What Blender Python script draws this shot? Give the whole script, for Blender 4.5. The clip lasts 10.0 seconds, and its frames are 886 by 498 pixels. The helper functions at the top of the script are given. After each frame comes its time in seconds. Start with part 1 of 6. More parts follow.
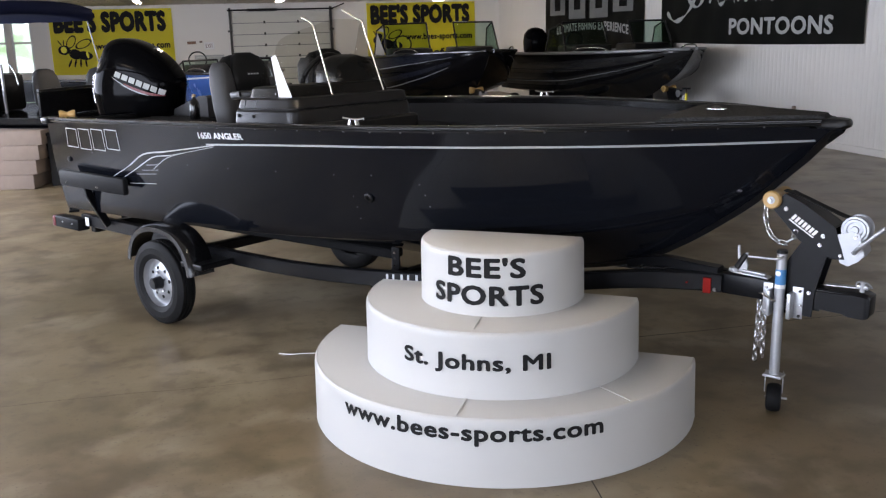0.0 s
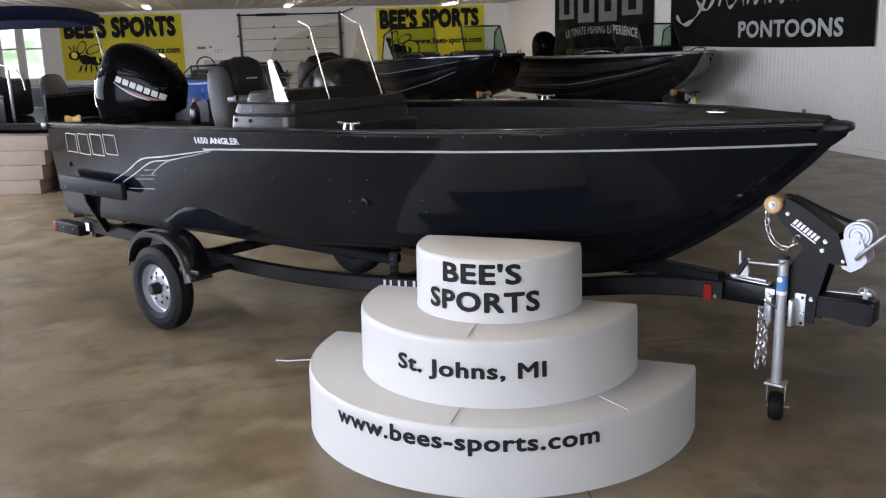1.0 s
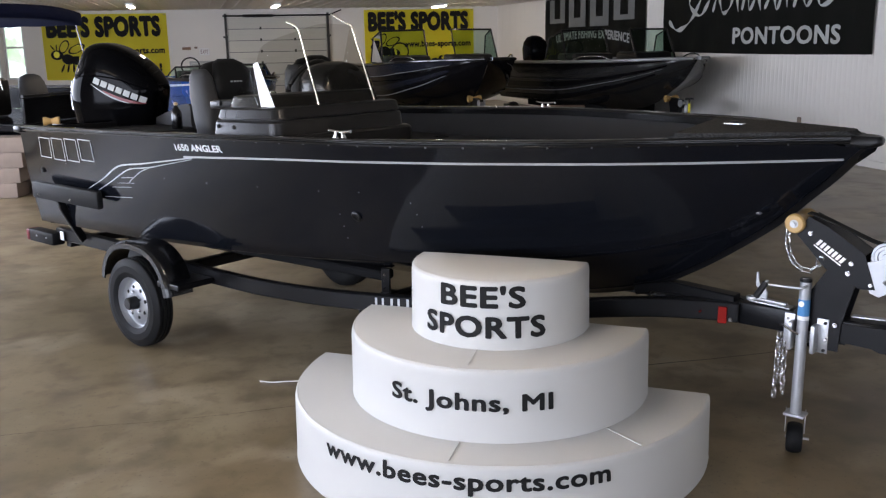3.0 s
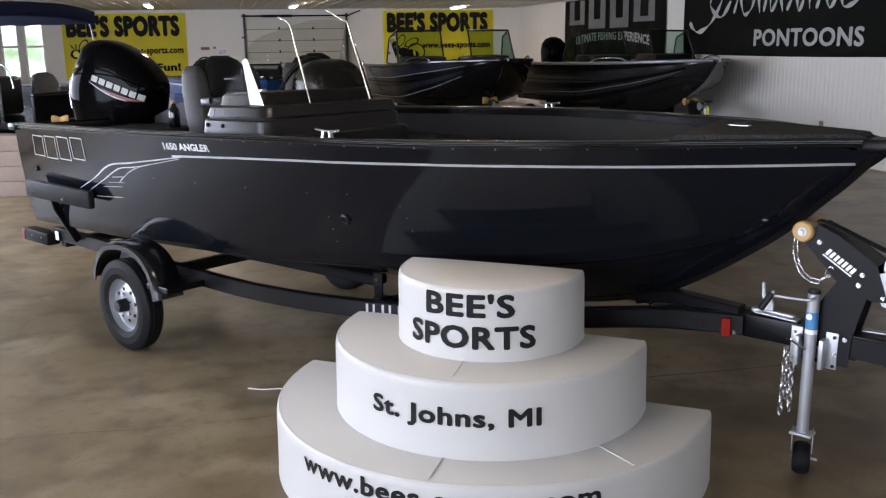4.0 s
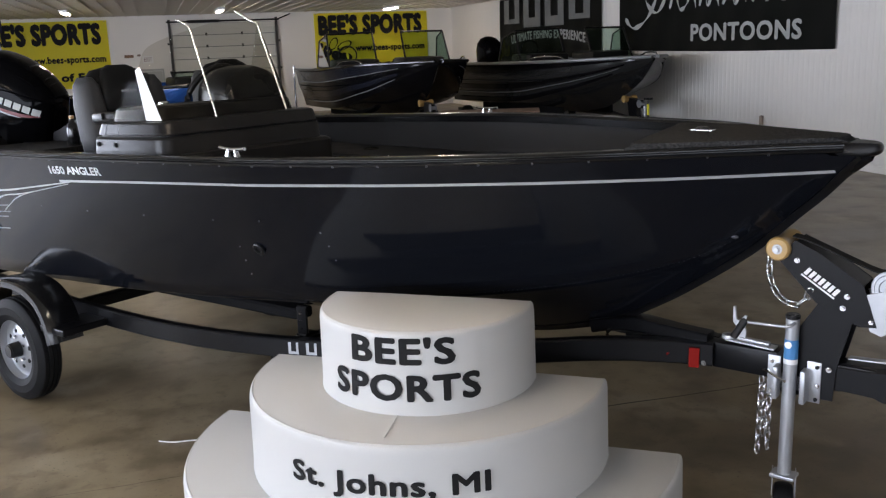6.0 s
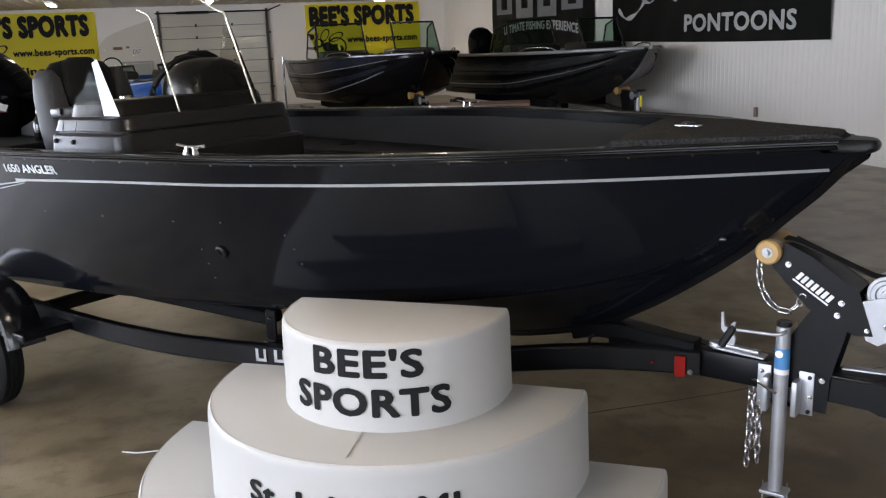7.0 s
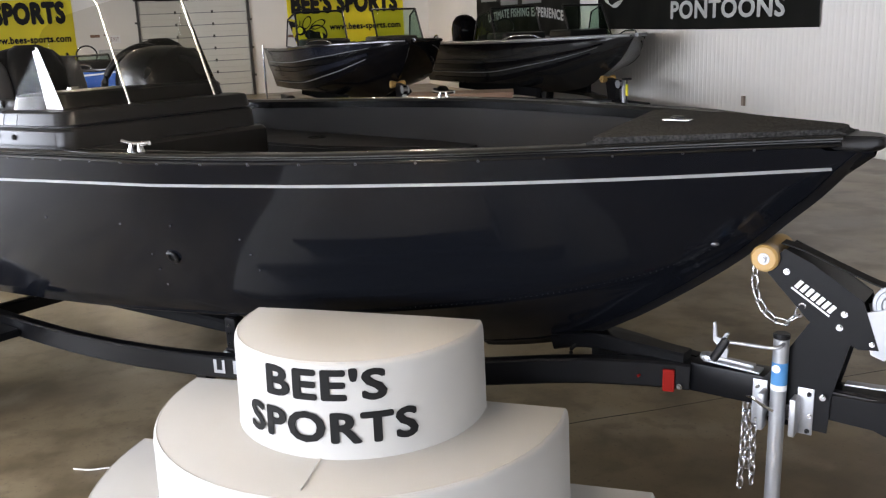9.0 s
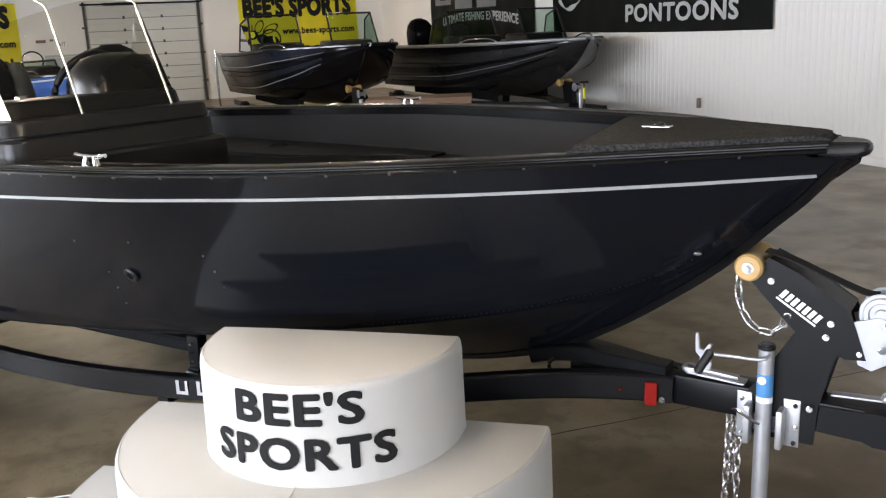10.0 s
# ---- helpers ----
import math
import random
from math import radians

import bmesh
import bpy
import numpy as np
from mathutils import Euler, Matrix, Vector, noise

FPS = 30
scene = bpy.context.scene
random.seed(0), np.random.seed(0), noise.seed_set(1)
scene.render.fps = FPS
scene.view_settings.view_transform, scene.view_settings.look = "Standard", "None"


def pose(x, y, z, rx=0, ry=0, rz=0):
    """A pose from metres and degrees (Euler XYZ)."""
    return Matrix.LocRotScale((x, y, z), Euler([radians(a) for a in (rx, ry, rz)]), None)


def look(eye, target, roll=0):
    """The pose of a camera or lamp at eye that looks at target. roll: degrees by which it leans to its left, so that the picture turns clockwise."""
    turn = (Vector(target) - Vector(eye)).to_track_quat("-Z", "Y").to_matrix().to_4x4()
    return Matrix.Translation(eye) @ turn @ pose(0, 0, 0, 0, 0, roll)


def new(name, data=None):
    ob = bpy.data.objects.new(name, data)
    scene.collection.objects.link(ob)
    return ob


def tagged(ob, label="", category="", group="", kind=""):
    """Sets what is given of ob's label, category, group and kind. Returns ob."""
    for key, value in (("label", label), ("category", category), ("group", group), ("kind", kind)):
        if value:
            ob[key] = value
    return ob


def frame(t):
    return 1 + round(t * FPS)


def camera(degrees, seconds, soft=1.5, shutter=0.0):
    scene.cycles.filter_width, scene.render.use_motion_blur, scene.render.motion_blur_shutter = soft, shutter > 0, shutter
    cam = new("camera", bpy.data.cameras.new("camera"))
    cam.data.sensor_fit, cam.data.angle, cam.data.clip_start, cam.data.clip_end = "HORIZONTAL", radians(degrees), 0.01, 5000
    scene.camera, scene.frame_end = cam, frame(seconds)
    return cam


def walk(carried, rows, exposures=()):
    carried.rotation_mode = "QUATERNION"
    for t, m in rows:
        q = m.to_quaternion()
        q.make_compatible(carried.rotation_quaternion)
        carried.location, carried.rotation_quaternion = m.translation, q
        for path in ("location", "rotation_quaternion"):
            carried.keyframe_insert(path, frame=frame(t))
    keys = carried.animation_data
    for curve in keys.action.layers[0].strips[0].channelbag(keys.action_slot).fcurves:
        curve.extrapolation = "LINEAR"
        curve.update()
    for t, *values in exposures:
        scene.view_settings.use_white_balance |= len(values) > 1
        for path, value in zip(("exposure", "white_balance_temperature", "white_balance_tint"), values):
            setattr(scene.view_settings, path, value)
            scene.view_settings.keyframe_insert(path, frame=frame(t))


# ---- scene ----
cam = camera(51.9, 10.0, soft=1.25)
PATH = [
    (0, (0.218, -0.069, 1.733), (0.096, 1.873, 1.269), -1.6),
    (0.5, (0.273, -0.037, 1.729), (0.129, 1.907, 1.28), -1.4),
    (1, (0.287, -0.007, 1.724), (0.139, 1.935, 1.27), -1.8),
    (1.5, (0.279, 0.032, 1.723), (0.133, 1.975, 1.272), -1.6),
    (2, (0.243, 0.108, 1.731), (0.107, 2.054, 1.286), -1.0),
    (2.5, (0.2, 0.187, 1.733), (0.093, 2.132, 1.283), -1.4),
    (4, (0.339, 0.454, 1.698), (0.175, 2.397, 1.255), -0.9),
    (4.5, (0.394, 0.545, 1.694), (0.214, 2.481, 1.226), -1.3),
    (5, (0.386, 0.697, 1.7), (0.266, 2.636, 1.227), -1.1),
    (5.5, (0.345, 0.836, 1.697), (0.288, 2.785, 1.255), -1.9),
    (7, (0.439, 1.132, 1.686), (0.407, 3.078, 1.225), -2.3),
    (7.5, (0.496, 1.228, 1.685), (0.458, 3.167, 1.2), -2.0),
    (8, (0.533, 1.261, 1.684), (0.487, 3.204, 1.215), -2.0),
    (8.5, (0.535, 1.302, 1.677), (0.494, 3.243, 1.198), -2.1),
    (9, (0.493, 1.384, 1.678), (0.489, 3.324, 1.191), -2.3),
    (9.5, (0.456, 1.456, 1.681), (0.499, 3.396, 1.196), -2.5),
    (10, (0.439, 1.494, 1.684), (0.533, 3.433, 1.2), -2.5),
]
walk(cam, [(t, look(eye, target, roll)) for t, eye, target, roll in PATH],
     [(0.0, -0.03, 6350, 19), (4.5, -0.08, 6350, 19), (5.5, -0.16, 6400, 18), (7.0, -0.06, 6500, 17), (8.0, 0.22, 6600, 17), (8.5, 0.33, 6650, 17), (10.0, 0.58, 6650, 16)])

# ---------------------------------------------------------------- light
world = bpy.data.worlds.new("world")
scene.world = world
world.use_nodes = True
wn = world.node_tree.nodes
sky = wn.new("ShaderNodeTexSky")
sky.sky_type, sky.sun_disc = "NISHITA", False
sky.sun_elevation, sky.sun_rotation = radians(40), radians(200)
wn["Background"].inputs["Strength"].default_value = 0.12
world.node_tree.links.new(sky.outputs[0], wn["Background"].inputs["Color"])

ROOM = pose(0.3, 27.0, 0, 0, 0, 18)      # the hall: x along the back wall, y away from the viewer
HALL_W, HALL_L, HALL_H = 14.4, 36.0, 2.62


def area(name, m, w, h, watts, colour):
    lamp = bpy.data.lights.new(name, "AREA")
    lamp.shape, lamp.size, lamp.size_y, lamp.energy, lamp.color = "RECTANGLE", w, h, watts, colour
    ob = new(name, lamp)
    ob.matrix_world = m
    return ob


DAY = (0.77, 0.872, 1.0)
# daylight in the unseen openings of the window wall and the front behind the viewer
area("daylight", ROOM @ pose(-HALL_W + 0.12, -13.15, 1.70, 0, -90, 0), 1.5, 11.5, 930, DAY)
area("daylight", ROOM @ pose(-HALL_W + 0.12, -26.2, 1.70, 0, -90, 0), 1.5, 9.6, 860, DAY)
# the front opening is added, to fill the steps' right side and the floor
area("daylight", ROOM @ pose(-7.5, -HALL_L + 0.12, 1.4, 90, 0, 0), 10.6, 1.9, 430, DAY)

# ---------------------------------------------------------------- materials
def mat(name, base, rough=0.5, metal=0.0, vary=0.06, scale=6.0, bump=0.0, bump_scale=60.0, coat=0.0, spec=0.5, rvary=0.08,
        stain=None, stain_scale=1.2, per_object=0.0):
    """A surface with fine grain and larger blotches in colour and gloss, at real size (object space)."""
    m = bpy.data.materials.new(name)
    m.use_nodes = True
    nt = m.node_tree
    bs = nt.nodes["Principled BSDF"]
    co = nt.nodes.new("ShaderNodeTexCoord")

    def noise_tex(s, detail):
        n = nt.nodes.new("ShaderNodeTexNoise")
        n.inputs["Scale"].default_value, n.inputs["Detail"].default_value = s, detail
        nt.links.new(co.outputs["Object"], n.inputs["Vector"])
        return n

    def mixed(fac, a, b, kind="RGBA", blend="MIX"):
        mx = nt.nodes.new("ShaderNodeMix")
        mx.data_type, mx.blend_type = kind, blend
        nt.links.new(fac, mx.inputs[0])
        sockets = (6, 7) if kind == "RGBA" else (2, 3)
        for s, v in zip(sockets, (a, b)):
            if hasattr(v, "is_linked"):
                nt.links.new(v, mx.inputs[s])
            else:
                mx.inputs[s].default_value = (*v, 1) if kind == "RGBA" else v
        return mx.outputs[2 if kind == "RGBA" else 0]

    big, fine = noise_tex(scale, 4), noise_tex(scale * 9, 3)
    lo = [max(0.0, c * (1 - vary * 2)) for c in base]
    hi = [min(1.0, c * (1 + vary * 2)) for c in base]
    col = mixed(big.outputs["Fac"], lo, hi)
    col = mixed(fine.outputs["Fac"], col, base)
    if stain:
        st = noise_tex(stain_scale, 7)
        ramp = nt.nodes.new("ShaderNodeValToRGB")
        ramp.color_ramp.elements[0].position, ramp.color_ramp.elements[1].position = 0.42, 0.66
        nt.links.new(st.outputs["Fac"], ramp.inputs["Fac"])
        col = mixed(ramp.outputs["Color"], col, stain)
    if per_object:
        info = nt.nodes.new("ShaderNodeObjectInfo")
        hsv = nt.nodes.new("ShaderNodeHueSaturation")
        rng = nt.nodes.new("ShaderNodeMapRange")
        rng.inputs["To Min"].default_value, rng.inputs["To Max"].default_value = 1 - per_object, 1 + per_object
        nt.links.new(info.outputs["Random"], rng.inputs["Value"])
        nt.links.new(rng.outputs["Result"], hsv.inputs["Value"])
        nt.links.new(col, hsv.inputs["Color"])
        col = hsv.outputs["Color"]
    nt.links.new(col, bs.inputs["Base Color"])
    nt.links.new(mixed(big.outputs["Fac"], max(0.02, rough - rvary), min(1.0, rough + rvary), "FLOAT"), bs.inputs["Roughness"])
    bs.inputs["Metallic"].default_value = metal
    bs.inputs["Specular IOR Level"].default_value = spec
    bs.inputs["Coat Weight"].default_value = coat
    bs.inputs["Coat Roughness"].default_value = 0.06
    if bump:
        bn = noise_tex(bump_scale, 3)
        bp = nt.nodes.new("ShaderNodeBump")
        bp.inputs["Strength"].default_value, bp.inputs["Distance"].default_value = bump, 0.004
        nt.links.new(bn.outputs["Fac"], bp.inputs["Height"])
        nt.links.new(bp.outputs["Normal"], bs.inputs["Normal"])
    return m


def glow(name, colour, strength):
    m = bpy.data.materials.new(name)
    m.use_nodes = True
    bs = m.node_tree.nodes["Principled BSDF"]
    bs.inputs["Base Color"].default_value = (*colour, 1)
    bs.inputs["Emission Color"].default_value = (*colour, 1)
    bs.inputs["Emission Strength"].default_value = strength
    return m


def clear(name, tint, rough=0.02, alpha=0.12):
    """Thin clear sheet: mostly see-through, with a real surface gloss."""
    m = bpy.data.materials.new(name)
    m.use_nodes = True
    nt = m.node_tree
    nt.nodes.remove(nt.nodes["Principled BSDF"])
    out = nt.nodes["Material Output"]
    tr, gl, mx, fr = (nt.nodes.new(k) for k in ("ShaderNodeBsdfTransparent", "ShaderNodeBsdfGlossy", "ShaderNodeMixShader", "ShaderNodeFresnel"))
    tr.inputs["Color"].default_value = (*tint, 1)
    gl.inputs["Roughness"].default_value = rough
    fr.inputs["IOR"].default_value = 1.22 if alpha > 0.1 else 1.09
    nt.links.new(fr.outputs[0], mx.inputs[0])
    nt.links.new(tr.outputs[0], mx.inputs[1])
    nt.links.new(gl.outputs[0], mx.inputs[2])
    nt.links.new(mx.outputs[0], out.inputs["Surface"])
    return m


def concrete(name):
    """Old stained slab: cloudy brown, darker traffic stains, pale scuffs, fine specks, an uneven dull polish."""
    m = mat(name, (0.248, 0.193, 0.115), 0.34, 0.0, 0.22, 1.3, bump=0.04, bump_scale=22, spec=0.38, stain=(0.168, 0.132, 0.072), stain_scale=1.1, rvary=0.12)
    nt = m.node_tree
    bs = nt.nodes["Principled BSDF"]
    col = bs.inputs["Base Color"].links[0].from_socket
    co = nt.nodes.new("ShaderNodeTexCoord")
    for scale, detail, dist, lo, hi, colour, amount in ((0.7, 8, 0.25, 0.46, 0.72, (0.34, 0.287, 0.198), 0.7), (0.55, 7, 0.6, 0.44, 0.66, (0.130, 0.092, 0.054), 0.75), (2.6, 12, 0.15, 0.44, 0.68, (0.090, 0.066, 0.036), 0.75), (1.9, 12, 0.3, 0.52, 0.72, (0.36, 0.307, 0.22), 0.55), (9.0, 8, 0.2, 0.52, 0.68, (0.11, 0.080, 0.045), 0.4), (60.0, 3, 0.0, 0.62, 0.70, (0.07, 0.055, 0.04), 0.5)):
        n = nt.nodes.new("ShaderNodeTexNoise")
        n.inputs["Scale"].default_value, n.inputs["Detail"].default_value, n.inputs["Distortion"].default_value = scale, detail, dist
        nt.links.new(co.outputs["Object"], n.inputs["Vector"])
        r = nt.nodes.new("ShaderNodeMapRange")
        r.interpolation_type = "SMOOTHSTEP"
        r.inputs["From Min"].default_value, r.inputs["From Max"].default_value, r.inputs["To Max"].default_value = lo, hi, amount
        nt.links.new(n.outputs["Fac"], r.inputs["Value"])
        mx = nt.nodes.new("ShaderNodeMix")
        mx.data_type = "RGBA"
        nt.links.new(r.outputs["Result"], mx.inputs[0])
        nt.links.new(col, mx.inputs[6])
        mx.inputs[7].default_value = (*colour, 1)
        col = mx.outputs[2]
    nt.links.new(col, bs.inputs["Base Color"])
    return m


def carpet(name, base):
    """Short looped pile: dark flecks and pale fibres, each a few millimetres."""
    m = mat(name, base, 0.95, 0.0, 0.30, 20.0, bump=1.0, bump_scale=190, spec=0.1)
    nt = m.node_tree
    bs = nt.nodes["Principled BSDF"]
    col = bs.inputs["Base Color"].links[0].from_socket
    co, n, r, mx = (nt.nodes.new(k) for k in ("ShaderNodeTexCoord", "ShaderNodeTexNoise", "ShaderNodeMapRange", "ShaderNodeMix"))
    n.inputs["Scale"].default_value, n.inputs["Detail"].default_value = 130.0, 2
    nt.links.new(co.outputs["Object"], n.inputs["Vector"])
    nt.links.new(n.outputs["Fac"], r.inputs["Value"])
    r.inputs["From Min"].default_value, r.inputs["From Max"].default_value, r.inputs["To Min"].default_value, r.inputs["To Max"].default_value = 0.36, 0.66, 0.5, 1.65
    mx.data_type, mx.blend_type = "RGBA", "MULTIPLY"
    mx.inputs[0].default_value = 1.0
    nt.links.new(col, mx.inputs[6])
    nt.links.new(r.outputs["Result"], mx.inputs[7])
    nt.links.new(mx.outputs[2], bs.inputs["Base Color"])
    return m


HULL = mat("hull_paint", (0.0052, 0.0060, 0.0084), 0.10, 0.0, 0.10, 2.0, spec=0.21, coat=0.03, bump=0.012, bump_scale=18, rvary=0.03)
HULL_DARK = mat("hull_paint_black", (0.0035, 0.0035, 0.0045), 0.16, 0.0, 0.1, 2.0, spec=0.22)
STEM = mat("stem_black", (0.007, 0.007, 0.0078), 0.34, 0.0, 0.1, 4.0, spec=0.3)
RAIL = mat("rail_black", (0.006, 0.006, 0.0065), 0.34, 0.0, 0.1, 5.0, spec=0.3)
RAIL_GLOSS = mat("rail_gloss", (0.005, 0.005, 0.0055), 0.16, 0.0, 0.1, 5.0, spec=0.55, rvary=0.05)
CAP = mat("cap_plastic", (0.006, 0.006, 0.0065), 0.5, 0.0, 0.1, 6.0, spec=0.1)
RIM = mat("rim_steel", (0.40, 0.415, 0.44), 0.38, 0.75, 0.12, 20.0, bump=0.1, bump_scale=80)
RIVET = mat("rivet_metal", (0.14, 0.14, 0.15), 0.35, 0.8, 0.1, 30.0)
LINER = mat("liner_vinyl", (0.0100, 0.0100, 0.0112), 0.55, 0.0, 0.12, 8.0, spec=0.25, bump=0.15, bump_scale=140)
CARPET = carpet("marine_carpet", (0.034, 0.0335, 0.033))
CONSOLE = mat("console_plastic", (0.0108, 0.0106, 0.0106), 0.32, 0.0, 0.10, 6.0, bump=0.10, bump_scale=180, spec=0.21)
SILVER = mat("silver_decal", (0.47, 0.48, 0.50), 0.38, 0.35, 0.05, 10.0)
CHROME = mat("chrome", (0.62, 0.62, 0.63), 0.16, 1.0, 0.04, 12.0)
ZINC = mat("zinc_plate", (0.42, 0.43, 0.45), 0.40, 0.72, 0.10, 26.0, bump=0.08, bump_scale=90)
TRAILER = mat("trailer_paint", (0.0045, 0.0046, 0.0055), 0.33, 0.0, 0.10, 5.0, spec=0.2, bump=0.05, bump_scale=90)
TYRE = mat("tyre_rubber", (0.009, 0.009, 0.0095), 0.6, 0.0, 0.12, 14.0, spec=0.12, bump=0.2, bump_scale=120)
COWL = mat("cowl_black", (0.002, 0.002, 0.0024), 0.06, 0.0, 0.05, 4.0, spec=0.035, rvary=0.02)
VINYL_DARK = mat("seat_vinyl_dark", (0.007, 0.007, 0.007), 0.5, spec=0.15, vary=0.1, scale=10.0, bump=0.25, bump_scale=160)
VINYL_GREY = mat("seat_vinyl_grey", (0.046, 0.046, 0.047), 0.5, spec=0.15, vary=0.08, scale=10.0, bump=0.25, bump_scale=160)
RED = mat("red_plastic", (0.22, 0.009, 0.006), 0.45, 0.0, 0.1, 20.0, spec=0.1)
AMBER = mat("roller_urethane", (0.44, 0.275, 0.095), 0.35, 0.0, 0.08, 20.0, coat=0.2)
BUNK = mat("bunk_carpet", (0.010, 0.010, 0.0105), 0.95, 0.0, 0.2, 30.0, bump=0.8, bump_scale=170, spec=0.05)
WHITE = mat("white_print", (0.8, 0.8, 0.8), 0.5, 0.0, 0.03, 8.0)
BLACK = mat("black_print", (0.010, 0.010, 0.010), 0.7, 0.0, 0.05, 8.0, spec=0.2)
STEP_SKIN = mat("step_skin", (0.488, 0.482, 0.461), 0.45, 0.0, 0.03, 4.0, bump=0.10, bump_scale=220, rvary=0.06)
FLOOR = concrete("stained_concrete")
WALL = mat("wall_paint", (0.76, 0.735, 0.69), 0.6, 0.0, 0.03, 0.7, bump=0.05, bump_scale=40)
CEIL = mat("ceiling_steel", (0.62, 0.58, 0.51), 0.5, 0.0, 0.04, 1.0)
YELLOW = mat("banner_yellow", (0.97, 0.86, 0.035), 0.55, 0.0, 0.03, 2.5, bump=0.25, bump_scale=4)
BANNER_BLACK = mat("banner_black", (0.011, 0.012, 0.0105), 0.6, 0.0, 0.3, 2.0, spec=0.2, bump=0.3, bump_scale=4)
GREY_PRINT = mat("grey_print", (0.42, 0.43, 0.42), 0.6, 0.0, 0.12, 5.0)
PRINT_DIM = mat("dim_print", (0.17, 0.175, 0.17), 0.6, 0.0, 0.35, 3.0)
TRACK = mat("track_steel", (0.055, 0.052, 0.048), 0.5, 0.3, 0.1, 12.0)
DOOR_GREY = mat("door_enamel", (0.42, 0.42, 0.40), 0.5, 0.0, 0.04, 2.0)
TAN = mat("tan_carpet", (0.27, 0.215, 0.18), 0.9, 0.0, 0.12, 9.0, bump=0.5, bump_scale=180, spec=0.1)
PLEXI = clear("plexiglass", (0.78, 0.765, 0.72), 0.03, 0.05)
GLASS = clear("window_glass", (0.9, 0.95, 0.93), 0.01)
NAVY = mat("navy_canvas", (0.012, 0.016, 0.045), 0.85, 0.0, 0.1, 12.0, bump=0.3, bump_scale=200, spec=0.1)
BLUE = mat("blue_paint", (0.02, 0.09, 0.34), 0.25, 0.2, 0.08, 3.0, coat=0.4)
GREY_BAND = mat("grey_metallic", (0.019, 0.0195, 0.0205), 0.18, 0.0, 0.08, 3.0, spec=0.5, coat=0.25)
DIM = mat("dull_silver", (0.20, 0.205, 0.21), 0.35, 0.3, 0.08, 6.0)
SLATE = mat("slate_paint", (0.011, 0.013, 0.021), 0.2, 0.2, 0.08, 3.0, coat=0.1)
SEAT_LIGHT = mat("pontoon_vinyl", (0.036, 0.0355, 0.035), 0.55, 0.0, 0.08, 8.0, bump=0.2, bump_scale=120)
WOOD = mat("plywood", (0.22, 0.13, 0.085), 0.7, 0.0, 0.18, 5.0, bump=0.15, bump_scale=60)
DOOR_CREAM = mat("door_cream", (0.60, 0.59, 0.53), 0.5, 0.0, 0.05, 2.0)


def outside(name):
    m = glow(name, (1, 1, 1), 2.4)
    nt = m.node_tree
    bs = nt.nodes["Principled BSDF"]
    co, n, r = (nt.nodes.new(k) for k in ("ShaderNodeTexCoord", "ShaderNodeTexNoise", "ShaderNodeValToRGB"))
    n.inputs["Scale"].default_value, n.inputs["Detail"].default_value = 1.4, 9
    e = r.color_ramp.elements
    e[0].position, e[0].color = 0.40, (0.30, 0.42, 0.24, 1)
    e[1].position, e[1].color = 0.60, (0.95, 0.98, 1.0, 1)
    nt.links.new(co.outputs["Object"], n.inputs["Vector"])
    nt.links.new(n.outputs["Fac"], r.inputs["Fac"])
    nt.links.new(r.outputs["Color"], bs.inputs["Emission Color"])
    bs.inputs["Base Color"].default_value = (0, 0, 0, 1)
    return m


OUTSIDE = outside("outdoors")

# ---------------------------------------------------------------- building tools
def part(name, bm, material, parent, label="", smooth=False, recalc=True):
    """Links a bmesh as one mesh object under a thing or a part."""
    if recalc:
        bmesh.ops.recalc_face_normals(bm, faces=bm.faces)
    me = bpy.data.meshes.new(name)
    bm.to_mesh(me)
    bm.free()
    me.materials.append(material)
    if smooth:
        me.shade_smooth()
        me.set_sharp_from_angle(angle=radians(smooth if smooth > 1 else 35))
    ob = new(name, me)
    ob.parent = parent
    return tagged(ob, label)


def thing(name, m, label, category, group="", kind=""):
    ob = new(name)
    ob.empty_display_size = 0.1
    ob.matrix_world = m
    return tagged(ob, label, category, group, kind)


def piece(name, bm, material, m, label, category="", group="", kind="", smooth=False):
    """A thing of one mesh."""
    ob = part(name, bm, material, None, "", smooth)
    ob.matrix_world = m
    return tagged(ob, label, category, group, kind)


def box(bm, size, at=(0, 0, 0), rot=(0, 0, 0), bevel=0.0, seg=2):
    res = bmesh.ops.create_cube(bm, size=1, matrix=pose(*at, *rot) @ Matrix.Diagonal((*size, 1)))
    if bevel:
        edges = {e for v in res["verts"] for e in v.link_edges}
        bmesh.ops.bevel(bm, geom=list(edges), offset=bevel, segments=seg, affect="EDGES", profile=0.5, clamp_overlap=True)
    return bm


def cyl(bm, a, b, r, seg=16, r2=None, bevel=0.0):
    a, b = Vector(a), Vector(b)
    m = Matrix.Translation((a + b) / 2) @ (b - a).to_track_quat("Z", "Y").to_matrix().to_4x4()
    res = bmesh.ops.create_cone(bm, cap_ends=True, segments=seg, radius1=r, radius2=r if r2 is None else r2, depth=(b - a).length, matrix=m)
    if bevel:
        rim = [e for e in {e for v in res["verts"] for e in v.link_edges} if any(len(f.verts) > 4 for f in e.link_faces)]
        bmesh.ops.bevel(bm, geom=rim, offset=bevel, segments=2, affect="EDGES", clamp_overlap=True)
    return bm


